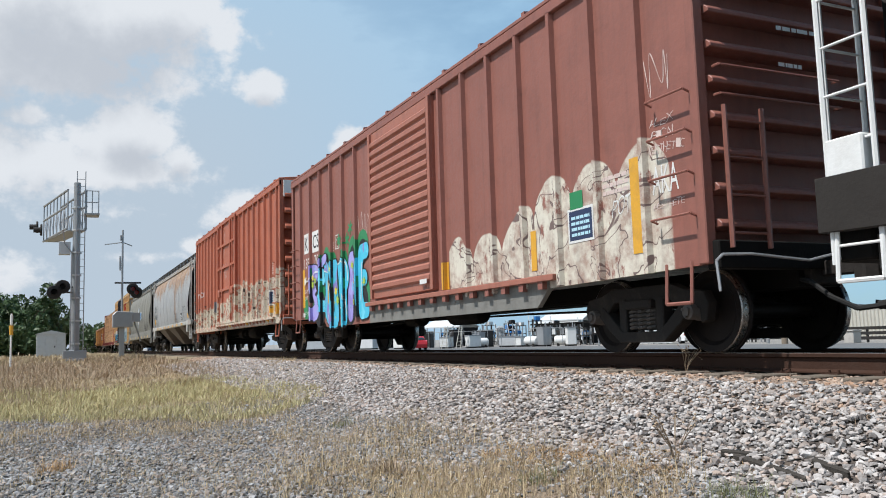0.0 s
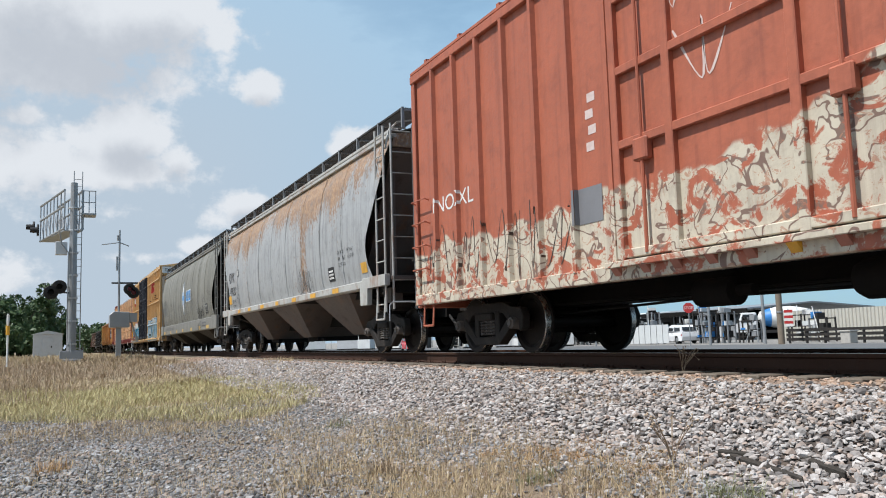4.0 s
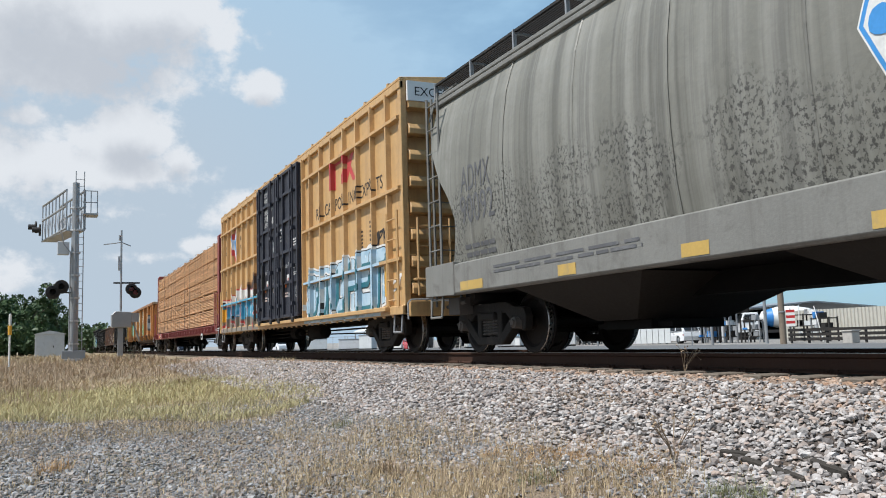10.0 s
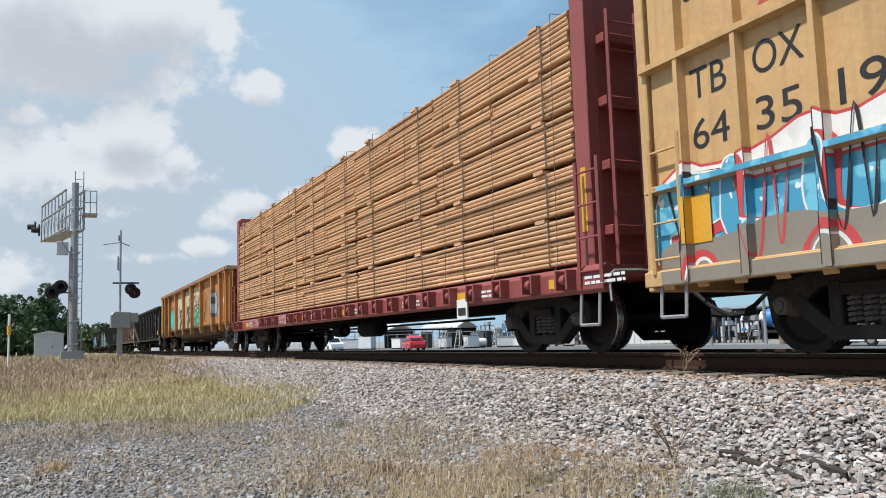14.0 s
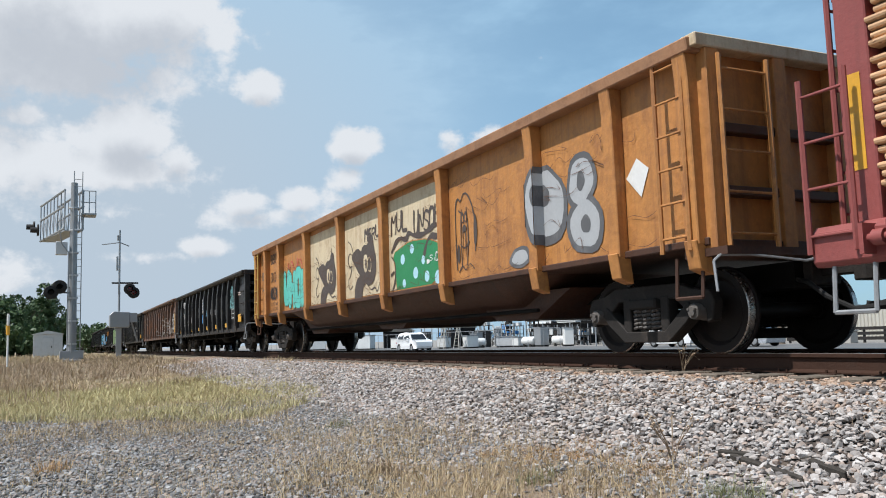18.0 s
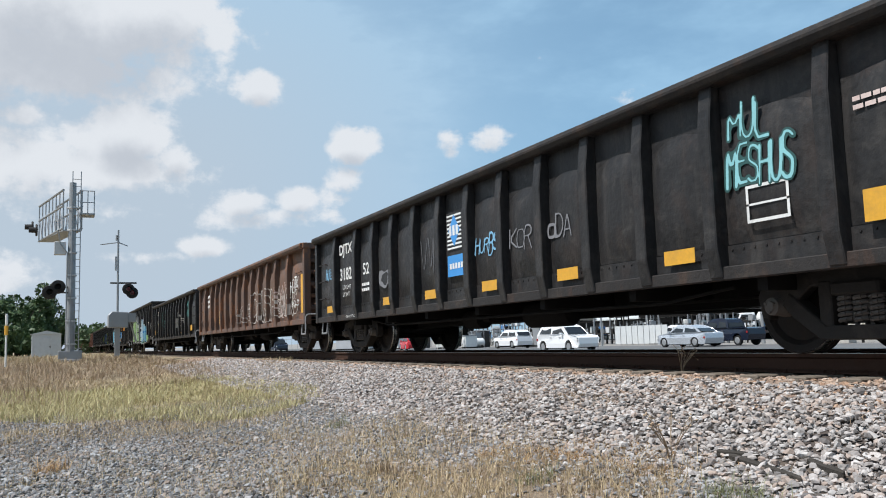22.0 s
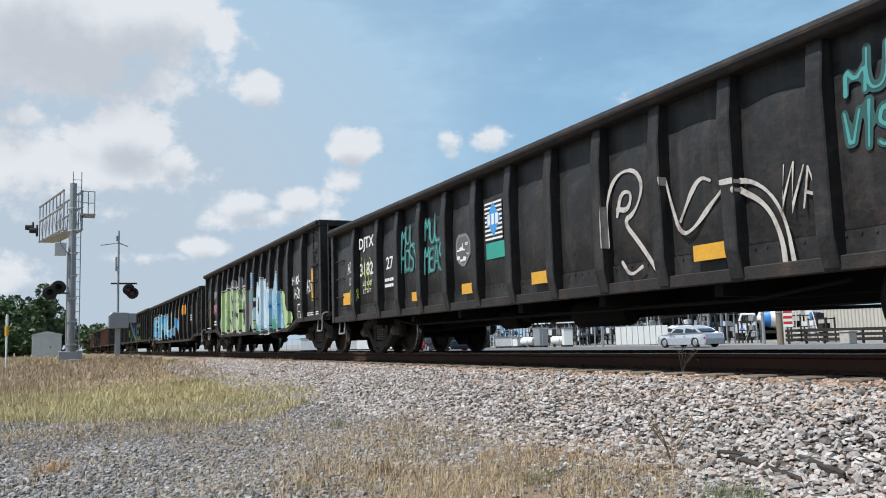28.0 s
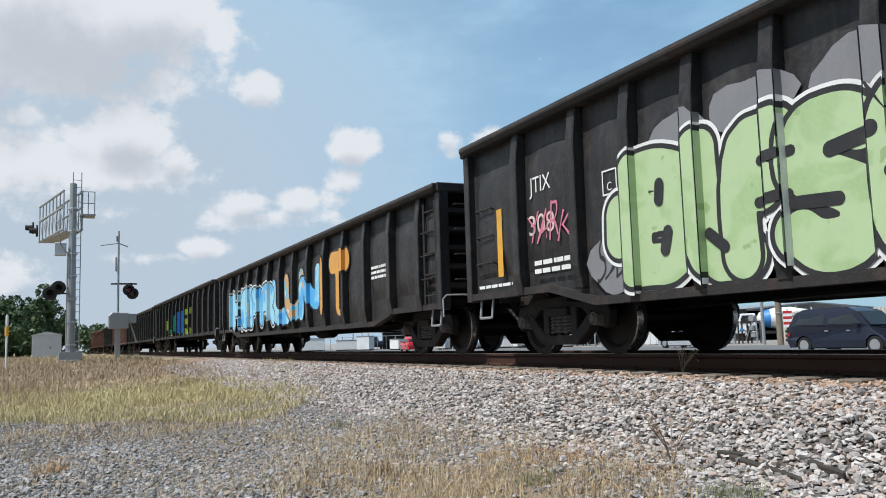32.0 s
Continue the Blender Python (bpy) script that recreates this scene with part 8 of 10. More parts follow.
def far_gondolas():
    car, half, Y, ribs = gondola("long_gondola", -129.95, -110.1, .74, 2.86, BLACKG, BLACKC, "long black gondola with blue and orange graffiti", pitch=1.4, npost=14, drop=.66, b16=False)
    y = Y - .076
    letters(car, spread("HEPR", -7.4, -1.6, .8, 2.2, .18, 66), .46, [SKYM, SKYM, SKYM, SKYM], INKK, y, ribs, .05, halo=INKW, shine=ICE, res=.05)
    letters(car, spread("LUN", -1.5, 2.9, .8, 2.25, .2, 67), .46, [SKYM, HAZEO], INKK, y, ribs, .05, shine=INKW, res=.05)
    letters(car, spread("IT", 2.7, 5.2, .8, 2.45, .1, 68), .5, [OCHRE], INKK, y - .008, ribs, .05, res=.05)
    ladder(car, half - .6, half - .12, Y - .1, [1.0 + .36 * i for i in range(5)], BLACKC)
    bars(car, 6.6, 7.6, 1.5, 1.8, 3, INKW, y, 9)
    specs = [(-151.6, -131.1, 2.9, BLACKG, "long black gondola with green graffiti"), (-173.6, -152.7, 2.86, BLACKG, "plain black steel gondola far along the track"),
             (-190.5, -174.7, 2.8, FARRUST, "brown rusted gondola far along the track"), (-207.5, -191.6, 2.9, BLACKG, "plain black steel gondola far along the track"), (-224.5, -208.6, 2.8, FARRUST, "brown rusted gondola far along the track"),
             (-241.5, -225.6, 3.1, FARRUST, "brown rusted gondola far along the track"), (-258.5, -242.6, 2.8, BLACKG, "plain black steel gondola far along the track")]
    for i, (a, b, z, m, lab) in enumerate(specs):
        c, h, Y, ribs = gondola("gondola", a, b, .76, z, m, BLACKC if m is BLACKG else m, lab, pitch=1.4 if b - a > 18 else 1.05, npost=14, spin=i < 1, near=False, b16=False)
        if i == 0:
            piece(c, "KRUE", -5.5, 3.5, .9, 2.1, [LIME, TEAL, BLUEP], INKK, Y - .005, ribs, 71, None, None)
        if i == 1:
            scrawl(c, -4, 4, 1.0, 1.9, GREY, Y - .005, 72, 6, .1)


for build in (lead_hopper, brown_boxcar, red_boxcar, pale_hopper, stained_hopper, tan_boxcar, lumber_car, orange_gondola, black_gondola, rusted_gondola, black_gondola_second, tall_gondola, far_gondolas):
    build()


# ---- ground and track ----
def ground_z(x, y):
    z = np.interp(y, [-30, -8, -4.6, -3.3, -1.6, -1.2, 1.4, 3.5, 6, 300], [-.8, -.8, -.78, -.62, -.26, -.22, -.22, -.6, -.75, -.75])
    k = np.clip((-x - 18) / 30, 0, 1)
    k = k * k * (3 - 2 * k)
    lift = np.clip((-1.6 - y) / 1.5, 0, 1) * k
    return z + lift * (-.25 - z) + 0.02 * np.sin(x * 1.7 + y * 2.3) * np.clip((-2 - y), 0, 1)


def build_ground():
    xs = np.concatenate([[-4000, -1500, -600, -250, -140], np.arange(-100, -40, 5), np.arange(-40, -14, 1.0), np.arange(-14, 2, .4), np.arange(2, 20, 2), [30, 60, 140, 400, 1500, 4000]])
    ys = np.concatenate([[-4000, -1200, -300, -100, -50, -30, -20, -15, -12], np.arange(-10, -.8, .3), [-.8, 0, .8, 1.4, 2, 2.8, 3.5, 4.5, 6, 9, 14, 20, 30, 45, 70, 120, 300, 1200, 4000]])
    g = Geo()
    g.sheet([[(float(x), float(y), float(ground_z(x, y))) for x in xs] for y in ys])
    ob = new("ground", g.mesh("ground", GROUND, True))
    tagged(ob, "gravelly dry ground falling away from the ballasted track", "ground", kind="structure")


build_ground()


def build_track():
    prof = [(-.075, -.185), (-.075, -.172), (-.012, -.15), (-.009, -.05), (-.036, -.035), (-.036, -.006), (-.028, 0), (.028, 0), (.036, -.006), (.036, -.035), (.009, -.05), (.012, -.15), (.075, -.172), (.075, -.185)]
    for y in (-.755, .755):
        r = tagged(new("rail", Geo().prism([(y + a, b) for a, b in prof], "x", -420, 60).mesh("rail", RAIL)), "brown rusted steel rail with a bright worn head", "rail", "rails of the track", "structure")
        part("rail_head", Geo().box(-420, 60, y - .027, y + .027, -.002, .003), RAILTOP, r)
    tie = Geo().box(-.115, .115, -1.3, 1.3, -.36, -.188).mesh("tie", TIE, False, .012)
    bed = tagged(new("track_bed", Geo().prism([(-2.2, -.5), (2.2, -.5), (1.45, -.24), (-1.45, -.24)], "x", -420, 60).mesh("track_bed", STONER)), "ballast bed below the rails", "track bed", kind="structure")
    for i in range(150):
        ob = part("tie", tie, TIE, bed, loc=(4 - i * .56, 0, 0))
        ob.rotation_euler.z = random.uniform(-.01, .01)
        part("tie_plate", PLATE_ME, RAIL, ob, loc=(0, -.755, 0))


PLATE_ME = Geo().box(-.09, .09, -.17, .17, -.19, -.178).rod((.05, -.1, -.18), (.05, -.1, -.15), .012, 5).rod((-.05, -.1, -.18), (-.05, -.1, -.15), .012, 5).mesh("tie_plate", RAIL)
build_track()


def stones(name, pts, sizes, mat, label, category, seed, cat_kind="stuff", flat=.65):
    """Many small angular stones in one mesh."""
    rs = np.random.RandomState(seed)
    # two uneven rings of five and a top: an angular chip
    ring = [2 * math.pi * i / 5 for i in range(5)]
    base = np.array([(0, 0, .82)] + [(.78 * math.cos(a), .78 * math.sin(a), .58) for a in ring] + [(1.02 * math.cos(a + .6), 1.02 * math.sin(a + .6), -.25) for a in ring])
    tri = np.array([(0, 1 + i, 1 + (i + 1) % 5) for i in range(5)] + [(1 + i, 6 + i, 1 + (i + 1) % 5) for i in range(5)] + [(6 + i, 6 + (i + 1) % 5, 1 + (i + 1) % 5) for i in range(5)])
    n, nv, nt = len(pts), len(base), len(tri)
    v = base[None] * rs.uniform(.55, 1.32, (n, nv, 1))
    v = v * np.stack([rs.uniform(.85, 1.35, n), rs.uniform(.65, 1.0, n), rs.uniform(.55, 1.0, n) * flat / .65], 1)[:, None]
    # tumble, then turn about the vertical
    b = rs.uniform(-.7, .7, n)
    y1 = v[..., 1] * np.cos(b)[:, None] - v[..., 2] * np.sin(b)[:, None]
    z1 = v[..., 1] * np.sin(b)[:, None] + v[..., 2] * np.cos(b)[:, None]
    a = rs.uniform(0, 6.283, n)
    x2 = v[..., 0] * np.cos(a)[:, None] - y1 * np.sin(a)[:, None]
    y2 = v[..., 0] * np.sin(a)[:, None] + y1 * np.cos(a)[:, None]
    w = np.stack([x2, y2, z1], 2) * sizes[:, None, None] + pts[:, None]
    f = (tri[None] + (np.arange(n) * nv)[:, None, None]).reshape(-1)
    me = bpy.data.meshes.new(name)
    me.vertices.add(n * nv)
    me.vertices.foreach_set("co", w.reshape(-1).astype(np.float32))
    me.loops.add(n * nt * 3)
    me.loops.foreach_set("vertex_index", f.astype(np.int32))
    me.polygons.add(n * nt)
    me.polygons.foreach_set("loop_start", np.arange(n * nt, dtype=np.int32) * 3)
    me.polygons.foreach_set("use_smooth", np.zeros(n * nt, dtype=bool))
    me.update(calc_edges=True)
    me.validate()
    me.materials.append(mat)
    return tagged(new(name, me), label, category, kind=cat_kind)


def scatter(n, x0, x1, y0, y1, seed, near=True):
    """Random places, thicker towards the camera's end of the stretch."""
    rs = np.random.RandomState(seed)
    x = x0 + (x1 - x0) * (rs.uniform(0, 1, n) ** (0.62 if near else 1.0))
    y = rs.uniform(y0, y1, n)
    return x, y, rs


def put_stones():
    x, y, rs = scatter(34000, -34, -2.0, -3.75, -1.55, 1)
    s = rs.uniform(.014, .027, len(x)) * rs.choice([1, 1, 1, 1.35], len(x)) * (1 + np.clip(-x - 14, 0, 20) * .03)
    stones("ballast", np.stack([x, y, ground_z(x, y) + s * .3 + .035 * rs.uniform(0, 1, len(x)) ** 2], 1), s, STONE, "pale grey angular ballast stones on the track shoulder", "ballast", 2)
    x, y, rs = scatter(22000, -40, -2.0, -2.25, -.82, 3)
    s = rs.uniform(.015, .030, len(x)) * (1 + np.clip(-x - 14, 0, 20) * .03)
    stones("ballast", np.stack([x, y, ground_z(x, y) + s * .2 - .005], 1), s, STONER, "rust-dusted ballast stones beside the rail", "ballast", 4)
    x, y, rs = scatter(7000, -2.0, 12, -3.75, -.82, 9, False)
    s = rs.uniform(.018, .034, len(x))
    stones("ballast", np.stack([x, y, ground_z(x, y) + s * .25], 1), s, STONE, "pale ballast stones on the track shoulder beside the camera", "ballast", 10)
    x, y, rs = scatter(9000, -14, -2.2, -5.2, -3.3, 5)
    keep = rs.uniform(0, 1, len(x)) < np.interp(y, [-5.2, -3.9, -3.4], [.12, .3, 1.0])
    x, y = x[keep], y[keep]
    s = rs.uniform(.010, .026, len(x))
    stones("ballast", np.stack([x, y, ground_z(x, y) + s * .3], 1), s, STONE, "loose ballast stones strewn over the verge", "ballast", 6)
    x, y, rs = scatter(60000, -16, -3.2, -9.2, -3.6, 7)
    keep = np.sin(x * .9 + y * .7) + np.sin(y * 2.1 - x * .4) + rs.normal(0, .6, len(x)) > -.9
    x, y = x[keep], y[keep]
    s = rs.uniform(.007, .018, len(x)) * rs.choice([1, 1, 1, 1.6], len(x))
    stones("gravel", np.stack([x, y, ground_z(x, y) + s * .35], 1), s, GRAVEL, "grey crushed gravel between dry grass", "gravel", 8)


put_stones()


def blades(name, x, y, h, mat, label, seed, wide=.004, lean=.35, per=5, category="grass"):
    """Tufts of thin bent blades in one mesh."""
    rs = np.random.RandomState(seed)
    n = len(x) * per
    bx, by = np.repeat(x, per) + rs.normal(0, .05, n), np.repeat(y, per) + rs.normal(0, .05, n)
    hh = np.repeat(h, per) * rs.uniform(.25, 1.2, n)
    bz = ground_z(bx, by) - .01
    a = rs.uniform(0, 6.283, n)
    ln = rs.uniform(.1, 1.0, n) ** 1.5 * lean * 2.2 * hh
    dx, dy = np.cos(a) * ln, np.sin(a) * ln
    wx, wy = -np.sin(a + rs.uniform(-1, 1, n)) * wide, np.cos(a) * wide
    grow = 1 + np.clip(-bx - 12, 0, 60) * .05
    wx, wy = wx * grow, wy * grow
    z = np.zeros(n)
    P = np.stack([np.stack([bx - wx, by - wy, bz], 1), np.stack([bx + wx, by + wy, bz], 1),
                  np.stack([bx + dx * .35 + wx * .8, by + dy * .35 + wy * .8, bz + hh * .6], 1), np.stack([bx + dx * .35 - wx * .8, by + dy * .35 - wy * .8, bz + hh * .6], 1),
                  np.stack([bx + dx, by + dy, bz + hh], 1)], 1)
    tri = np.array([(0, 1, 2), (0, 2, 3), (3, 2, 4)])
    f = (tri[None] + (np.arange(n) * 5)[:, None, None]).reshape(-1)
    me = bpy.data.meshes.new(name)
    me.vertices.add(n * 5)
    me.vertices.foreach_set("co", P.reshape(-1).astype(np.float32))
    me.loops.add(n * 9)
    me.loops.foreach_set("vertex_index", f.astype(np.int32))
    me.polygons.add(n * 3)
    me.polygons.foreach_set("loop_start", np.arange(n * 3, dtype=np.int32) * 3)
    me.update(calc_edges=True)
    me.materials.append(mat)
    return tagged(new(name, me), label, category, kind="stuff")


def clumps(n, cx, cy, rx, ry, seed, h0, h1, k=9):
    """Points gathered in uneven clumps over an oval."""
    rs = np.random.RandomState(seed)
    cc = rs.uniform(-1, 1, (k * 6, 2))
    i = rs.randint(0, len(cc), n)
    p = cc[i] + rs.normal(0, .16, (n, 2))
    x, y = cx + p[:, 0] * rx, cy + p[:, 1] * ry
    return x, y, rs.uniform(h0, h1, n)


def polar(n, b0, b1, d0, d1, seed, h0, h1, gap=.5, power=1.0):
    """Points over a sector round the camera's foot, in uneven patches."""
    rs = np.random.RandomState(seed)
    b, d = np.radians(rs.uniform(b0, b1, n)), d0 + (d1 - d0) * rs.uniform(0, 1, n) ** power
    x, y = -d * np.cos(b), -7.37 + d * np.sin(b)
    s = 3.2 / max(d1 - d0, 3)
    lump = np.sin(x * 2.1 * s + y * 3.3 * s + seed) + np.sin(x * 3.7 * s - y * 4.9 * s) + np.sin(x * 7.9 * s + y * 6.1 * s + 2) + rs.normal(0, .7, n)
    keep = lump > -2 + 4 * gap - 1.2
    return x[keep], y[keep], rs.uniform(h0, h1, n)[keep]


def put_grass():
    x, y, h = polar(14000, -4.5, 16.5, 12.0, 24.0, 11, .04, .17, .50)
    keep = (y < -7.37 + 4.3 - np.clip(-x - 17, 0, 9) * .05) & (np.hypot(x, y + 7.37) > np.interp(np.degrees(np.arctan2(y + 7.37, -x)), [-4, 5, 12, 17], [14.2, 12.6, 11.6, 13.5]))
    blades("grass_patch", x[keep], y[keep], h[keep], YGRASS, "yellow-green grass patch beside the gravel", 12, .0030, .6, 6)
    x, y, h = polar(9000, -4.5, 15, 10.5, 27, 111, .03, .14, .5)
    blades("dry_grass", x, y, h, DRYF, "brown dry stems in the yellow-green grass", 112, .0028, .7, 4)
    x, y, h = polar(7500, -4.5, 10.5, 22, 48, 13, .05, .26, .5)
    keep = y < -2.6
    blades("dry_weeds", x[keep], y[keep], h[keep], BROWNG, "brown dry weeds along the track verge", 14, .0036, .8)
    x, y, h = polar(5200, -5, 9.5, 23, 60, 113, .03, .16, .45)
    keep = y < -2.6
    blades("dry_grass", x[keep], y[keep], h[keep], STRAW, "pale low straw among the brown weeds", 114, .005, .9, 5)
    x, y, h = polar(2600, -5, 8, 40, 75, 15, .10, .34, .42)
    keep = y < -2.6
    blades("dry_weeds", x[keep], y[keep], h[keep], STRAW, "straw-coloured tall weeds far along the verge", 16, .005)
    x, y, h = polar(520, -5, 1.0, 17, 40, 115, .25, .55, .4)
    blades("dry_weeds", x, y, h, BROWNG, "tall thin grey-brown weed stalks at the verge", 116, .0022, .5, 4)
    # straw in the gravel, thickest along the foot of the ballast
    x, y, h = polar(5600, 13, 42, 4.6, 10.5, 17, .02, .15, .62, 1.1)
    keep = (y < -3.45) & (y > -6.2)
    blades("dry_grass", x[keep], y[keep], h[keep], DRYF, "thin wiry dry grass growing through gravel", 18, .0019, .7, 5)
    x, y, h = polar(3600, 14, 40, 4.8, 9.8, 117, .015, .08, .6, 1.1)
    keep = (y < -3.5) & (y > -5.9)
    blades("dry_grass", x[keep], y[keep], h[keep], BROWNG, "short brown dead grass in the gravel", 118, .0018, .9, 5)
    x, y, h = polar(300, 16, 36, 5.0, 9.5, 119, .14, .26, .35)
    keep = y < -3.6
    blades("dry_grass", x[keep], y[keep], h[keep], STRAW, "tall pale straw stems in the dry grass", 120, .0016, .45, 4)
    straw = surface("orange_straw", (0.46, 0.29, 0.14), .8, 0, .2, dirty=0, island=.5, bump=0)
    for n, cx, cy, rx, ry, sd in ((2600, -5.15, -3.62, .75, .26, 19), (700, -5.9, -3.95, .5, .2, 219)):
        x, y, h = clumps(n, cx, cy, rx, ry, sd, .015, .06)
        blades("dry_grass", x, y, h, straw, "orange-brown mat of dry grass at the ballast foot", sd + 1, .0017, .9)
    x, y, h = polar(7500, -4, 30, 3.6, 12.5, 21, .02, .09, .58, 1.3)
    blades("dry_grass", x, y, h, DRYF, "short sparse dry grass over grey gravel", 22, .0017, .7, 5)
    x, y, h = polar(2600, -4, 24, 3.4, 10.5, 121, .015, .06, .6, 1.2)
    blades("dry_grass", x, y, h, GREENG, "short faded green weeds over grey gravel", 122, .0013, .8, 4)
    x, y, h = polar(2600, -4, 9, 9.0, 13.5, 123, .02, .07, .5)
    blades("dry_grass", x, y, h, BROWNG, "brown dead grass at the edge of the grass patch", 124, .0022, .9, 5)
    x, y, h = clumps(60, -7.9, -7.36, .10, .08, 23, .06, .17, 2)
    blades("grass_tuft", x, y, h, straw, "single rusty dry grass tuft", 24, .0020, .7)
    x, y, h = clumps(40, -6.2, -5.05, .09, .08, 223, .06, .17, 2)
    blades("grass_tuft", x, y, h, BROWNG, "single brown dry grass tuft", 224, .0020, .7)
    for cx, cy, sd in ((-4.95, -4.35, 25), (-3.75, -3.85, 26), (-3.55, -3.95, 27), (-9.6, -4.3, 28)):
        x, y, h = clumps(40, cx, cy, .14, .10, sd, .05, .16, 2)
        blades("green_weed", x, y, h, GREENG, "small green weed tuft in the gravel", sd + 40, .0018, .6)
    x, y, h = clumps(420, -9.5, -3.2, 4.4, .7, 31, .04, .13, 5)
    blades("dry_weeds", x, y, h, BROWNG, "sparse dry weeds between ballast stones", 32, .002, .8)
    for n, cx, cy, rx, ry, sd in ((260, -8.3, -2.5, .3, .13, 51), (300, -7.2, -2.4, .55, .13, 52), (90, -3.9, -2.2, .5, .16, 53), (140, -5.9, -2.0, .6, .14, 54)):
        x, y, h = clumps(n, cx, cy, rx, ry, sd, .02, .09, 2)
        blades("dry_weeds", x, y, h, BROWNG, "low dry weeds between ballast stones", sd + 9, .0018, .9)


put_grass()


def twig_weed(loc, h, seed, label):
    rnd = random.Random(seed)
    w = thing("weed", label, "weed", loc=loc)
    for i in range(7):
        a = rnd.uniform(0, 6.28)
        top = (math.cos(a) * h * rnd.uniform(.2, .55), math.sin(a) * h * .4, h * rnd.uniform(.6, 1.0))
        mid = (top[0] * .3, top[1] * .3, top[2] * .5)
        st = part("stem", Geo().path([(0, 0, 0), mid, top], .0028, 5), BROWNG, w)
        for k in range(3):
            e = (top[0] + rnd.uniform(-.06, .06), top[1] + rnd.uniform(-.05, .05), top[2] + rnd.uniform(-.05, .05))
            part("twig", Geo().path([mid if k == 0 else top, e], .002, 4).lathe([(0, -.009), (.009, 0), (0, .009)], e, "z", 6), BROWNG, st)


twig_weed((-7.35, -1.0, -.23), .34, 4, "leafless reddish dry weed standing beside the rail")
twig_weed((-4.5, -3.6, -.66), .34, 6, "thin dry weed stalk in the ballast")
twig_weed((-13.6, -3.2, -.6), .45, 9, "dark dry weed stalk at the edge of the ballast")
twig_weed((-3.3, -2.6, -.5), .4, 12, "thin dry weed stalk in the ballast")

for k, (x, y, l, a) in enumerate(((-4.0, -3.33, .95, -16), (-3.62, -3.2, .5, -24), (-4.3, -3.2, .3, 20))):
    t = tagged(new("old_tie_piece", Geo().prism([(-l / 2, -.02), (-l * .2, -.03), (l / 2, -.012), (l * .46, .015), (l * .1, .026), (-l / 2, .018)], "z", -.03, .018).mesh("old_tie_piece", SCRAP, False, .006)), "weathered grey timber scrap half buried in ballast", "timber scrap")
    t.matrix_basis = pose(x, y, float(ground_z(x, y)) + .035, 4, 2, a)


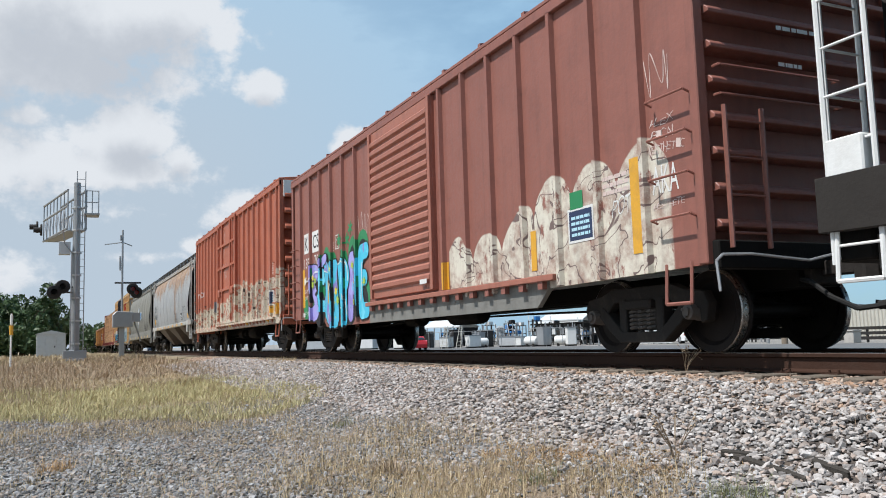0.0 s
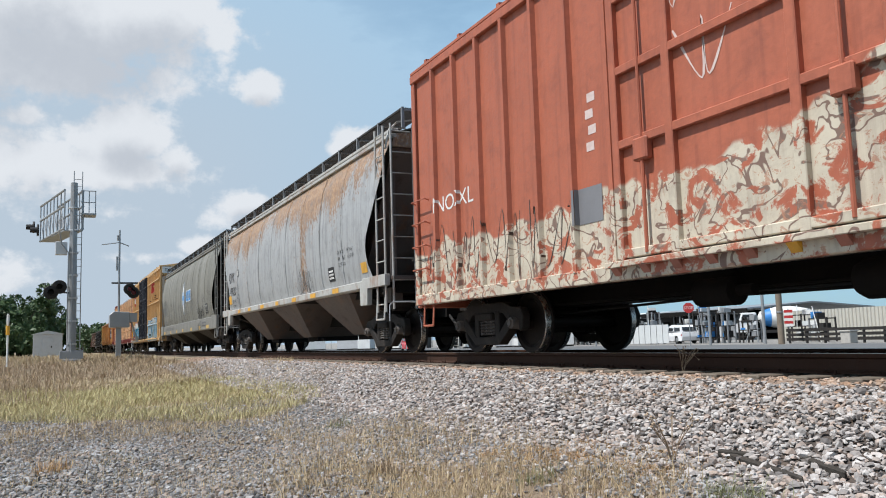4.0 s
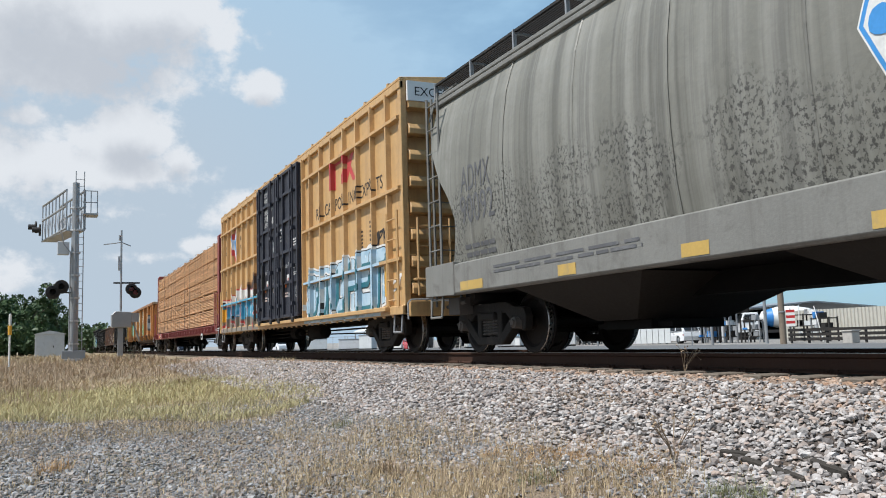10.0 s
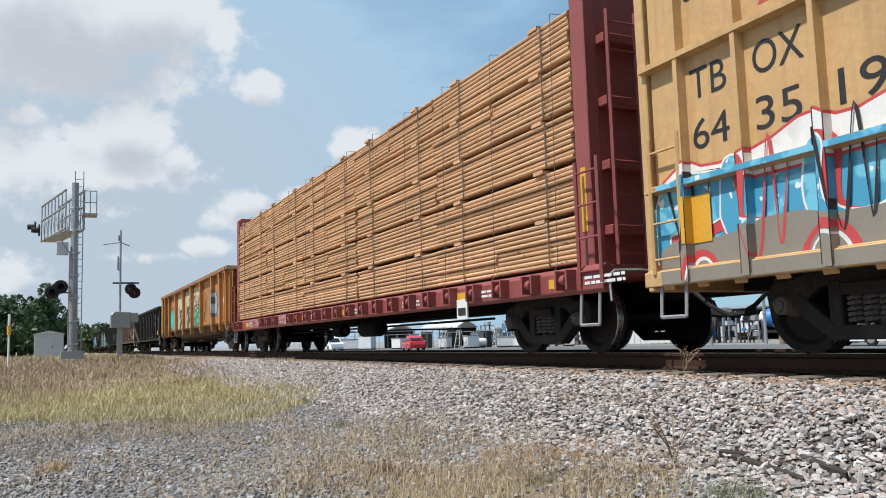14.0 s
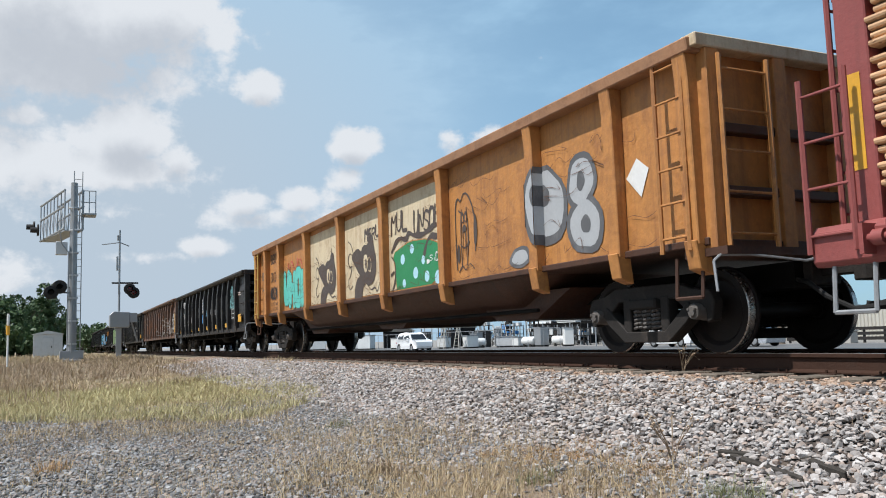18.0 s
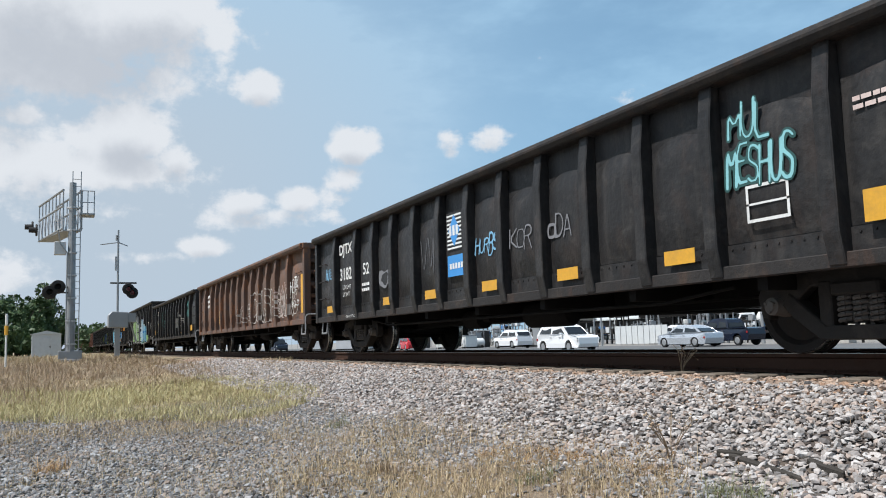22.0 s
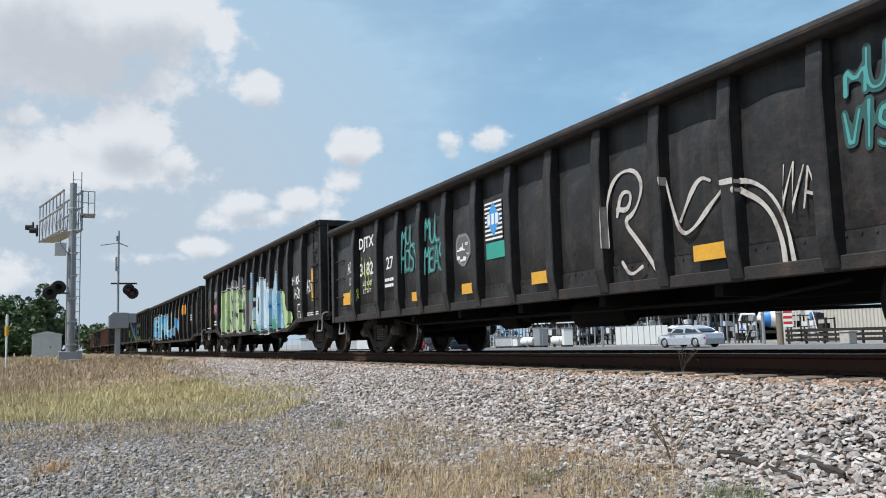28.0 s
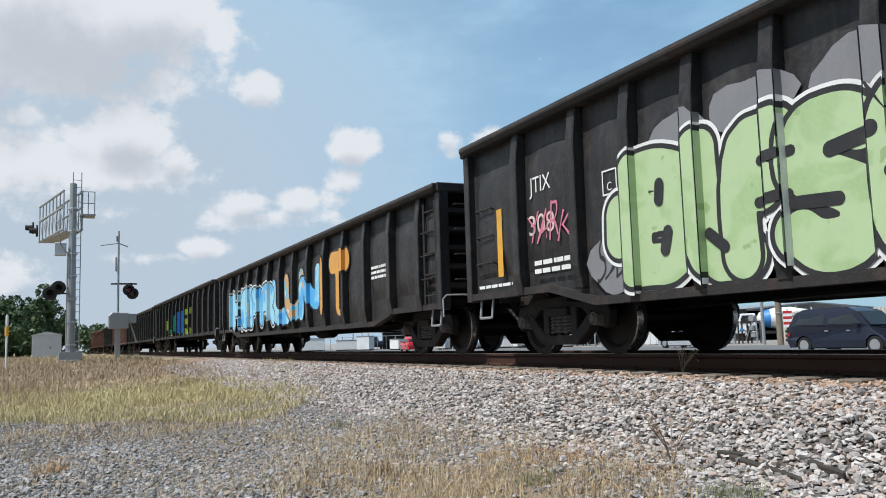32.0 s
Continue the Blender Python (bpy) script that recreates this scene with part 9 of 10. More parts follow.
# ---- crossing signals and far side ----
def cantilever():
    x, y = -42.0, -6.55
    s = thing("cantilever_signal", "grey steel cantilever crossing signal with a gangway and flashing-light heads", "railway signal", loc=(x, y, -.25))
    part("mast", Geo().rod((0, 0, 0), (0, 0, 8.3), .20, 16, .15), GALV, s, smooth=True)
    part("base_plate", Geo().box(-.4, .4, -.4, .4, 0, .12).box(-.3, .3, -.5, .5, .12, .5), GALV, s, bevel=.02)
    lad = part("ladder", Geo().rod((.3, -.02, .4), (.3, -.02, 8.8), .022).rod((.3, .34, .4), (.3, .34, 8.8), .022), GALV, s)
    for i in range(24):
        part("rung", Geo().rod((.3, -.02, .6 + i * .34), (.3, .34, .6 + i * .34), .013), GALV, lad)
    # arm: a box truss towards the road and the camera
    d = Vector((-4.6, -1.05, 0))
    n = Vector((.0, .8, 0))
    for off in (0, 1):
        for z in (6.15, 7.2, 7.95):
            part("arm_chord", Geo().rod(n * (off - .5) + Vector((0, 0, z)), d + n * (off - .5) + Vector((0, 0, z - .1)), .055), GALV, s)
        for i in range(8):
            p, q = d * (i / 7), d * (min(i + 1, 7) / 7)
            part("arm_brace", Geo().rod(n * (off - .5) + p + Vector((0, 0, 6.1)), n * (off - .5) + p + Vector((0, 0, 7.9)), .03).rod(n * (off - .5) + p + Vector((0, 0, 6.1)), n * (off - .5) + q + Vector((0, 0, 7.25)), .025), GALV, s)
    part("gangway", Geo().prism([(.1, -.4), (-4.6, -1.45), (-4.6, -.65), (.1, .4)], "z", 6.02, 6.07), GALV, s)
    part("rear_platform", Geo().box(-.5, .5, .3, .95, 6.75, 6.82), GALV, s)
    for a, b in ((.35, 7.6), (.65, 7.75), (.93, 7.9)):
        part("handrail_post", Geo().rod((0, a, 6.8), (0, a, 7.95), .022), GALV, s)
    for z in (7.4, 7.95):
        part("handrail", Geo().rod((0, .3, z), (0, .95, z), .022), GALV, s)
    for p in ((-4.4, -1.75, 6.75), (-3.6, -1.55, 6.5)):
        hd = part("signal_head", Geo().lathe([(0, -.06), (.28, -.05), (.3, 0), (.28, .05), (0, .06)], (p[0], p[1], p[2]), "y", 18), BLACKIRON, s)
        part("hood", Geo().lathe([(.13, -.35), (.14, -.05)], (p[0], p[1], p[2]), "y", 14), BLACKIRON, hd)
        part("lens", Geo().lathe([(0, -.07), (.12, -.065)], (p[0], p[1], p[2]), "y", 14), REDLAMP, hd)
    for k, z in enumerate((3.4, 3.15)):
        hd = part("signal_head", Geo().lathe([(0, -.06), (.3, -.05), (.32, 0), (.3, .05), (0, .06)], (.3, -.55 - .35 * k, z), "x", 18).rod((0, 0, z), (.3, -.55, z), .04), BLACKIRON, s)
        part("hood", Geo().lathe([(.13, .05), (.14, .4)], (.3, -.55 - .35 * k, z), "x", 14), BLACKIRON, hd)
    part("junction_box", Geo().box(-.2, .2, -.75, -.25, 4.9, 5.5), ALU, s, bevel=.02)
    part("conduit", Geo().path([(.2, -.2, .3), (.22, -.2, 5.0), (.3, -.5, 5.4), (.5, -.6, 6.0)], .03), GALV, s)
    for i in range(7):
        part("band", Geo().lathe([(.22, -.04), (.235, -.03), (.235, .03), (.22, .04)], (0, 0, .8 + i * 1.05), "z", 14), ALU, s)


cantilever()


def relay_house():
    h = thing("relay_house", "pale grey metal signal relay hut with a low gable roof", "equipment hut", loc=(-72, -7.67, -.28))
    part("body", Geo().box(-1.0, 1.0, -1.0, 1.05, 0, 1.85), ALU, h, bevel=.02)
    part("roof", Geo().prism([(-1.1, 1.85), (1.15, 1.85), (.03, 2.12)], "x", -1.1, 1.1), ALU, h)
    d = part("door", Geo().box(1.0, 1.03, -.35, .4, .1, 1.6), ALU, h, bevel=.01)
    part("door_handle", Geo().box(1.03, 1.06, .25, .32, .8, .95), BLACKIRON, d)
    part("base", Geo().box(-1.1, 1.1, -1.1, 1.15, -.1, .06), CONC, h)


relay_house()


def crossing_mast():
    s = thing("crossing_signal", "slender crossing signal mast with crossbuck arms and a twin lamp head", "railway signal", loc=(-50, -4.0, -.25))
    part("mast", Geo().rod((0, 0, 0), (0, 0, 7.2), .07, 12, .05), GALV, s, smooth=True)
    part("top_arm", Geo().rod((0, -.95, 6.35), (0, 0, 6.5), .03).rod((0, 0, 6.5), (0, .5, 6.3), .03), GALV, s)
    part("insulator", Geo().rod((0, -.12, 4.9), (0, -.12, 5.7), .05).rod((0, -.1, 6.6), (0, -.1, 6.9), .05), GALV, s)
    part("lamp_arm", Geo().rod((0, -.4, 4.2), (0, 1.0, 4.2), .05), BLACKIRON, s)
    for yy in (.55, .75):
        hd = part("signal_head", Geo().lathe([(0, -.06), (.3, -.05), (.33, 0), (.3, .05), (0, .06)], (.1, yy, 3.85 - (yy - .55)), "x", 20), BLACKIRON, s)
        part("hood", Geo().lathe([(.14, .05), (.15, .4)], (.1, yy, 3.85 - (yy - .55)), "x", 14), BLACKIRON, hd)
        part("lens", Geo().lathe([(0, .07), (.13, .065)], (.1, yy, 3.85 - (yy - .55)), "x", 14), REDLAMP, hd)
    part("gate_mechanism", Geo().prism([(-.5, 1.7), (.55, 1.7), (.55, 2.55), (-.3, 2.6), (-.5, 2.4)], "x", -.35, .35), GALV, s, bevel=.03)
    part("pedestal", Geo().box(-.10, .10, -.14, .14, 0, 1.75), GALV, s)
    part("counterweight", Geo().box(-.3, .3, .55, .95, 2.0, 2.5).rod((0, .6, 2.2), (0, 1.0, .9), .05), GALV, s)


crossing_mast()
mk = thing("marker_post", "thin white post with a yellow reflector", "marker post", loc=(-35.5, -8.88, -.3))
part("post", Geo().rod((0, 0, 0), (0, 0, 2.0), .035, 8), WHITE, mk)
part("reflector_tube", Geo().rod((0, 0, 1.2), (0, 0, 1.55), .07, 10), YELLOW, mk)
part("cap", Geo().rod((0, 0, 1.6), (0, 0, 1.95), .05, 10), WHITE, mk)


def leafy_tree(loc, h, w, seed):
    rs = np.random.RandomState(seed)
    t = thing("tree", "broad dark green leafy tree at the end of the verge", "tree", "trees beyond the crossing", loc=loc)
    tr = Geo().rod((0, 0, 0), (.1, 0, h * .35), .25, 9, .18)
    for i in range(6):
        a = rs.uniform(0, 6.28)
        tr.rod((.1, 0, h * .33), (math.cos(a) * w * .3, math.sin(a) * w * .3, h * rs.uniform(.55, .8)), .10, 6, .04)
    part("trunk", tr, BARK, t)
    n = 6500
    cc = rs.normal(0, 1, (34, 3)) * (w * .26, w * .26, h * .2) + (0, 0, h * .5)
    i = rs.randint(0, len(cc), n)
    d = rs.normal(0, 1, (n, 3))
    d /= np.linalg.norm(d, axis=1)[:, None]
    p = cc[i] + d * rs.uniform(.5, 1.0, (n, 1)) ** .5 * w * .13
    p[:, 2] = np.maximum(p[:, 2], h * .03)
    u = rs.normal(0, 1, (n, 3)) * .13
    v = rs.normal(0, 1, (n, 3)) * .13
    P = np.stack([p - u, p + v, p + u, p - v], 1).reshape(-1, 3)
    g = Geo()
    g.v, g.f = [tuple(q) for q in P], [(4 * k, 4 * k + 1, 4 * k + 2, 4 * k + 3) for k in range(n)]
    part("crown", g.mesh("crown", LEAF, fix=False), LEAF, t)


for i, (x, y, h, w) in enumerate(((-110, -14.5, 7.0, 8), (-112, -11.0, 7.7, 9), (-116, -8.6, 7.4, 8), (-108, -18, 6.6, 8), (-128, -7.0, 5.5, 7), (-150, 0, 4.6, 9), (-165, 3, 4.6, 8), (-106, -13.2, 3.8, 6), (-106, -16.2, 3.6, 6), (-107, -10.6, 3.4, 5))):
    leafy_tree((x, y, -.3), h, w, 40 + i)


# ---- vehicles behind the track ----
def shell(prof, loops=(0.0,)):
    """A car shell from side points (x, z, half width), closed across."""
    g = Geo()
    k = len(prof)
    for s in (-1, 1):
        g.v += [(x, s * w, z) for x, z, w in prof]
    g.f = [tuple(range(k)), tuple(reversed(range(k, 2 * k)))] + [(i, (i + 1) % k, k + (i + 1) % k, k + i) for i in range(k)]
    return g


def vehicle(name, label, paint, loc, rz, L=4.6, H=1.45, kind="sedan", group="parked and passing vehicles"):
    c = thing(name, label, "car", group, loc=loc, rz=rz)
    a, w = L / 2, .9
    belt, nose, lift = {"sedan": (.92, .70, .22), "suv": (1.05, .86, .28), "pickup": (1.15, .98, .38)}[kind]
    arch = lambda cx: [(cx - .40, lift, w), (cx - .37, lift + .26, w), (cx - .2, lift + .43, w), (cx, lift + .47, w), (cx + .2, lift + .43, w), (cx + .37, lift + .26, w), (cx + .40, lift, w)]
    fx, bx = a - .88, -a + .92
    low = [(-a + .12, lift, w - .1)] + arch(bx) + arch(fx) + [(a - .1, lift, w - .15), (a, lift + .2, w - .2), (a - .03, nose, w - .16), (a - .25, nose + .1, w - .1),
           (a - 1.15, belt, w - .06), (0, belt + .03, w - .02), (-a + .5, belt + .06, w - .06), (-a + .06, belt - .02, w - .12), (-a, lift + .35, w - .14)]
    part("body", shell(low), paint, c, bevel=.02)
    if kind == "sedan":
        cab = [(a - 1.25, belt - .02, .76), (a - 1.75, H - .16, .66), (a - 2.15, H - .02, .60), (-.15, H, .60), (-a + 1.55, H - .05, .60), (-a + .95, H - .22, .66), (-a + .45, belt, .74)]
    elif kind == "suv":
        cab = [(a - 1.15, belt - .02, .78), (a - 1.7, H - .2, .70), (a - 2.1, H - .04, .64), (-.2, H, .64), (-a + .75, H - .06, .64), (-a + .4, H - .2, .68), (-a + .1, belt, .78)]
    else:
        cab = [(a - 1.25, belt - .02, .80), (a - 1.75, H - .2, .72), (a - 2.1, H - .03, .66), (-.3, H, .66), (-a + 2.1, H - .06, .66), (-a + 1.9, H - .3, .72), (-a + 1.8, belt, .80)]
    part("cabin", shell(cab), paint, c, bevel=.03)
    mx, zc = sum(p[0] for p in cab) / len(cab), (belt + H) / 2
    for s in (-1, 1):
        for u0, u1 in ((-1.0, -.04), (.04, 1.0)):
            g = Geo()
            pts = []
            for x, z, hw in cab:
                x2, z2 = mx + (x - mx) * .84, zc + (z - zc) * .72
                pts.append((min(max(x2, mx + u0 * a), mx + u1 * a), hw + (.0 if z > zc else .0) + .012, z2))
            g.v = [(x, s * hw2, z) for x, hw2, z in pts]
            g.f = [tuple(range(len(pts)))]
            part("side_window", g.mesh("side_window", GLASSD, fix=False), GLASSD, c)
        part("light", Geo().box(s * (a - .1) - .06, s * (a - .1) + .06, -w + .08, -w + .36, nose - .14, nose - .01).box(s * (a - .1) - .06, s * (a - .1) + .06, w - .36, w - .08, nose - .14, nose - .01), REDLAMP if s < 0 else INKW, c)
        part("mirror", Geo().box(a - 1.62, a - 1.45, s * .95 - .08, s * .95 + .08, belt, belt + .13), paint, c, bevel=.02)
        part("sill", Geo().box(bx + .42, fx - .42, s * (w - .06) - .03, s * (w - .06) + .03, lift - .06, lift + .05), TYRE, c)
        for q in range(2):
            part("door_handle", Geo().box(-.55 + q * 1.0, -.38 + q * 1.0, s * (w + .0) - .015, s * (w + .0) + .015, belt - .17, belt - .13), GALV, c)
        for wx in (bx, fx):
            wl = part("wheel", Geo().lathe([(0, -.1), (.2, -.1), (.24, -.11), (.33, -.1), (.345, 0), (.33, .1), (0, .1)], (wx, s * (w - .12), .345), "y", 20), TYRE, c, smooth=True)
            part("rim", Geo().lathe([(0, .02), (.06, .015), (.2, .005), (.22, -.01), (0, -.01)], (wx, s * (w - .01), .345), "y", 16), GALV, wl)
    zf, zr_ = cab[1], cab[-2]
    part("windscreen", shell([(cab[0][0] - .02, belt + .03, .68), (cab[0][0] + .03, belt + .05, .68), (zf[0] + .05, zf[1] + .03, .60), (zf[0] - .02, zf[1], .60)]), GLASSD, c)
    part("rear_window", shell([(cab[-1][0] + .02, belt + .12, .66), (cab[-1][0] - .02, belt + .12, .66), (zr_[0] - .04, zr_[1], .58), (zr_[0] + .02, zr_[1], .58)]), GLASSD, c)
    if kind == "pickup":
        part("bed_rail", Geo().box(-a + .1, -a + 1.8, -.86, -.8, belt, belt + .06).box(-a + .1, -a + 1.8, .8, .86, belt, belt + .06), paint, c)
    return c


PASSING = []


def passing(name, label, paint, kind, L, H, heading, rows):
    rz = 180.0 if heading > 0 else 0.0
    c = vehicle(name, label, paint, (rows[0][1], rows[0][2], -.735), rz, L, H, kind)
    PASSING.append((c, rz, rows))


def yard():
    """Fences, poles, sheds and machines across the track."""
    tagged(new("road", Geo().box(-400, 80, 18, 37, -.76, -.735).mesh("road", ASPHALT)), "grey asphalt road running beside the railway", "road", kind="structure")
    f = thing("ribbed_fence", "tall pale ribbed metal fence", "fence", loc=(-53.5, 50, -.75))
    for i in range(96):
        x = i * .33
        part("fence_panel", Geo().prism([(x, 0), (x + .05, -.09), (x + .19, -.09), (x + .24, 0), (x + .33, 0), (x + .33, .03), (x, .03)], "z", .3, 2.55), FENCEM, f)
    part("fence_rail", Geo().box(0, 31.7, .04, .12, 2.2, 2.32).box(0, 31.7, .04, .12, .5, .62), GALV, f)
    part("fence_base", Geo().box(0, 31.7, -.02, .2, 0, .3), CONC, f)
    b = thing("black_rail_fence", "low black steel rail fence", "fence", loc=(-43.3, 40, -.75))
    for i in range(16):
        part("post", Geo().box(i * 1.5 - .06, i * 1.5 + .06, -.06, .06, 0, 1.02), BLACKIRON, b)
    for z in (.28, .6, .92):
        part("fence_bar", Geo().box(-.2, 23, -.11, -.06, z - .10, z + .10), BLACKIRON, b)
    for x, y in ((-37.3, 38.6), (-31.5, 38.6)):
        e = thing("concrete_block", "pale concrete pillar block beside the fence", "concrete block", loc=(x, y, -.75))
        part("body", Geo().box(-.36, .36, -.36, .36, 0, .74), CONC, e, bevel=.03)
        part("cap", Geo().box(-.42, .42, -.42, .42, .74, .84), CONC, e, bevel=.02)
    for x, y, h, r, m in ((-42.2, 38.0, 11, .22, WOODP), (-45.6, 40.0, 10, .12, GALV), (-47.1, 36.2, 9, .10, GALV), (-60.5, 36.4, 4.6, .09, GALV), (-61.3, 36.2, 4.6, .07, GALV)):
        p = thing("utility_pole", "tall weathered pole standing beside the road", "pole", "poles beside the road", loc=(x, y, -.75))
        part("shaft", Geo().rod((0, 0, 0), (0, 0, h), r, 10, r * .8), m, p, smooth=True)
        part("collar", Geo().lathe([(r, -.05), (r + .03, -.04), (r + .03, .04), (r, .05)], (0, 0, 2.2), "z", 12), GALV, p)
    w = thing("sheet_fence", "white sheet-metal yard fence in panels", "fence", loc=(-63.5, 40.4, -.75), rz=18)
    for i in range(9):
        part("fence_panel", Geo().box(i * .62 - .28, i * .62 + .28, -.03, .03, .1, 1.75), PANELW, w)
        part("post", Geo().rod((i * .62 - .31, .05, 0), (i * .62 - .31, .05, 1.9), .04, 6), GALV, w)
    w = thing("warehouse", "long low dark-walled warehouse with a pale metal roof", "building", loc=(-118, 64, -.75), rz=0)
    part("wall", Geo().box(0, 42, 0, 8, 0, 3.0), BLACKIRON, w)
    part("roof", Geo().prism([(-.4, 3.0), (8.4, 3.0), (8.4, 3.15), (4, 3.9), (-.4, 3.2)], "x", -.4, 42.4), PANELW, w)
    for i in range(14):
        part("bay_post", Geo().box(i * 3.1 - .1 + .6, i * 3.1 + .1 + .6, -.12, 0, 0, 3.0), GALV, w)
        if i % 3 != 1:
            part("bay_door", Geo().box(i * 3.1 + .9, i * 3.1 + 3.3, -.06, 0, 0, 1.7 + .3 * (i % 2)), (GALV, CONC, UNDER)[i % 3], w)
    s = thing("open_shed", "long open-sided shed with a pale metal roof over dark stacks", "shed", loc=(-80, 60, -.75))
    part("roof", Geo().prism([(0, 3.3), (0, 3.45), (10, 4.1), (20, 3.45), (20, 3.3), (10, 3.95)], "x", -5, 13), GALV, s)
    # near-black strip and back wall stand for the shadow under the roof
    part("fascia", Geo().box(-5, 13, -.1, 0, 2.9, 3.4), UNDER, s)
    part("back_wall", Geo().box(-5, 13, 8, 8.2, 0, 3.4), UNDER, s)
    for i in range(6):
        part("post", Geo().rod((-4.8 + i * 3.5, .1, 0), (-4.8 + i * 3.5, .1, 3.3), .1, 8), GALV, s)
    for i in range(16):
        rnd = random.Random(i)
        x = -4.5 + i * 1.1
        part("stack", Geo().box(x, x + rnd.uniform(.5, .95), .6, 1.6, 0, rnd.uniform(1.2, 2.4)), (UNDER, GALV, BLACKIRON, ALU)[i % 4], s)
    g = thing("lean_to", "low dark storage rack with a long flat roof", "shed", loc=(-74, 47, -.75), rz=8)
    part("roof", Geo().box(-12, 6, -1.5, 1.5, 2.35, 2.5), UNDER, g)
    for i in range(8):
        part("post", Geo().rod((-11.8 + i * 2.5, -1.4, 0), (-11.8 + i * 2.5, -1.4, 2.4), .06, 6), GALV, g)
    for i in range(22):
        rnd = random.Random(100 + i)
        x = -11.6 + i * .78
        part("stored_item", Geo().box(x, x + rnd.uniform(.2, .6), -1.2, -.6, 1.2, 1.2 + rnd.uniform(.3, .8)), (GALV, PANELW, BLACKIRON)[i % 3], g)
    part("shelf", Geo().box(-12, 6, -1.4, 1.0, 1.05, 1.2), BLACKIRON, g)
    for x, y, wd, ht in ((-91, 53, 3.2, 3.9), (-108, 44, 3.0, 3.6), (-118, 38, 4.0, 3.4)):
        k = thing("gable_shed", "small open shed with a white gabled roof", "shed", "gabled sheds in the yard", loc=(x, y, -.75), rz=-56)
        part("roof", Geo().prism([(-wd, ht - 1.0), (0, ht), (wd, ht - 1.0), (wd, ht - .85), (0, ht + .15), (-wd, ht - .85)], "y", -3, 3), PANELW, k)
        for a in (-wd + .2, 0, wd - .2):
            part("post", Geo().rod((a, -2.8, 0), (a, -2.8, ht - .9), .07, 6), GALV, k)
        part("back_wall", Geo().box(-wd + .1, wd - .1, 2.6, 2.8, 0, ht - 1.0), UNDER, k)
    for i, (x, y, ww, hh, m) in enumerate(((-72.5, 37.5, 1.3, 1.9, GALV), (-75.5, 36.5, .8, 1.0, WHITE), (-77, 36, 2.0, 1.1, ALU), (-69.3, 38.6, .9, 1.8, WHITE), (-79.5, 33, 1.4, 1.3, WHITE), (-82, 35, 1.1, 1.6, GALV), (-84, 32, 2.0, 1.2, WHITE), (-88, 30, 1.6, 1.7, ALU), (-95, 31, 2.4, 1.3, WHITE), (-101, 29, 2.2, 1.8, PANELW), (-108, 29, 3, 1.4, ALU), (-118, 27, 3.5, 1.8, WHITE), (-90, 36, 1.2, 2.1, BLACKIRON), (-86, 38, 1.8, 1.9, BLACKIRON), (-98, 36, 2.0, 2.0, BLACKIRON))):
        e = thing("yard_machine", "metal machine cabinet standing on skids in the yard", "machine", "machines in the yard", loc=(x, y, -.75), rz=i * 23)
        part("cabinet", Geo().box(-ww / 2, ww / 2, -.5, .5, .15, hh), m, e, bevel=.04)
        part("lid", Geo().box(-ww / 2 - .05, ww / 2 + .05, -.55, .55, hh, hh + .08), GALV, e)
        part("skid", Geo().box(-ww / 2, ww / 2, -.45, -.3, 0, .15).box(-ww / 2, ww / 2, .3, .45, 0, .15), BLACKIRON, e)
        part("pipe", Geo().rod((ww / 4, 0, hh), (ww / 4, 0, hh + .5), .06), GALV, e)
    for i, (x, y) in enumerate(((-73.8, 36.8), (-71.2, 38.8), (-80.5, 34.5))):
        t = thing("round_tank", "white rounded tank lying in the yard", "tank", "tanks in the yard", loc=(x, y, -.75), rz=20 + 30 * i)
        part("shell", Geo().lathe([(0, -.8), (.35, -.75), (.45, -.6), (.45, .6), (.35, .75), (0, .8)], (0, 0, .6), "x", 16), WHITE, t, smooth=True)
        part("cradle", Geo().box(-.5, -.3, -.35, .35, 0, .3).box(.3, .5, -.35, .35, 0, .3), BLACKIRON, t)
    for x, y in ((-80.8, 30.5), (-79.3, 31.5)):
        t = thing("step_ladder", "tall yellow step ladder standing in the yard", "ladder", loc=(x, y, -.75), rz=30)
        part("front_frame", Geo().rod((-.3, -.6, 0), (-.15, 0, 2.4), .04).rod((.3, -.6, 0), (.15, 0, 2.4), .04), FENCEM, t)
        part("back_frame", Geo().rod((-.3, .6, 0), (-.15, 0, 2.4), .03).rod((.3, .6, 0), (.15, 0, 2.4), .03), FENCEM, t)
        for i in range(6):
            part("step", Geo().box(-.28 + .02 * i, .28 - .02 * i, -.55 + .09 * i, -.42 + .09 * i, .35 + .36 * i, .38 + .36 * i), FENCEM, t)
    m = thing("mixer_truck", "white concrete mixer truck with a blue-striped drum", "truck", loc=(-66, 63, -.75), rz=235)
    part("chassis", Geo().box(-4, 4, -1.1, 1.1, .7, 1.0), BLACKIRON, m)
    part("cab", Geo().prism([(2.2, .8), (4.1, .8), (4.1, 1.8), (3.7, 2.9), (2.2, 2.9)], "y", -1.2, 1.2), CARW, m, bevel=.08)
    part("cab_window", Geo().prism([(2.5, 1.85), (3.85, 1.85), (3.6, 2.7), (2.5, 2.7)], "y", -1.23, -1.2).prism([(2.5, 1.85), (3.85, 1.85), (3.6, 2.7), (2.5, 2.7)], "y", 1.2, 1.23), GLASSD, m)
    part("windscreen", Geo().prism([(4.1, 1.85), (4.14, 1.85), (3.78, 2.8), (3.74, 2.8)], "y", -1.05, 1.05), GLASSD, m)
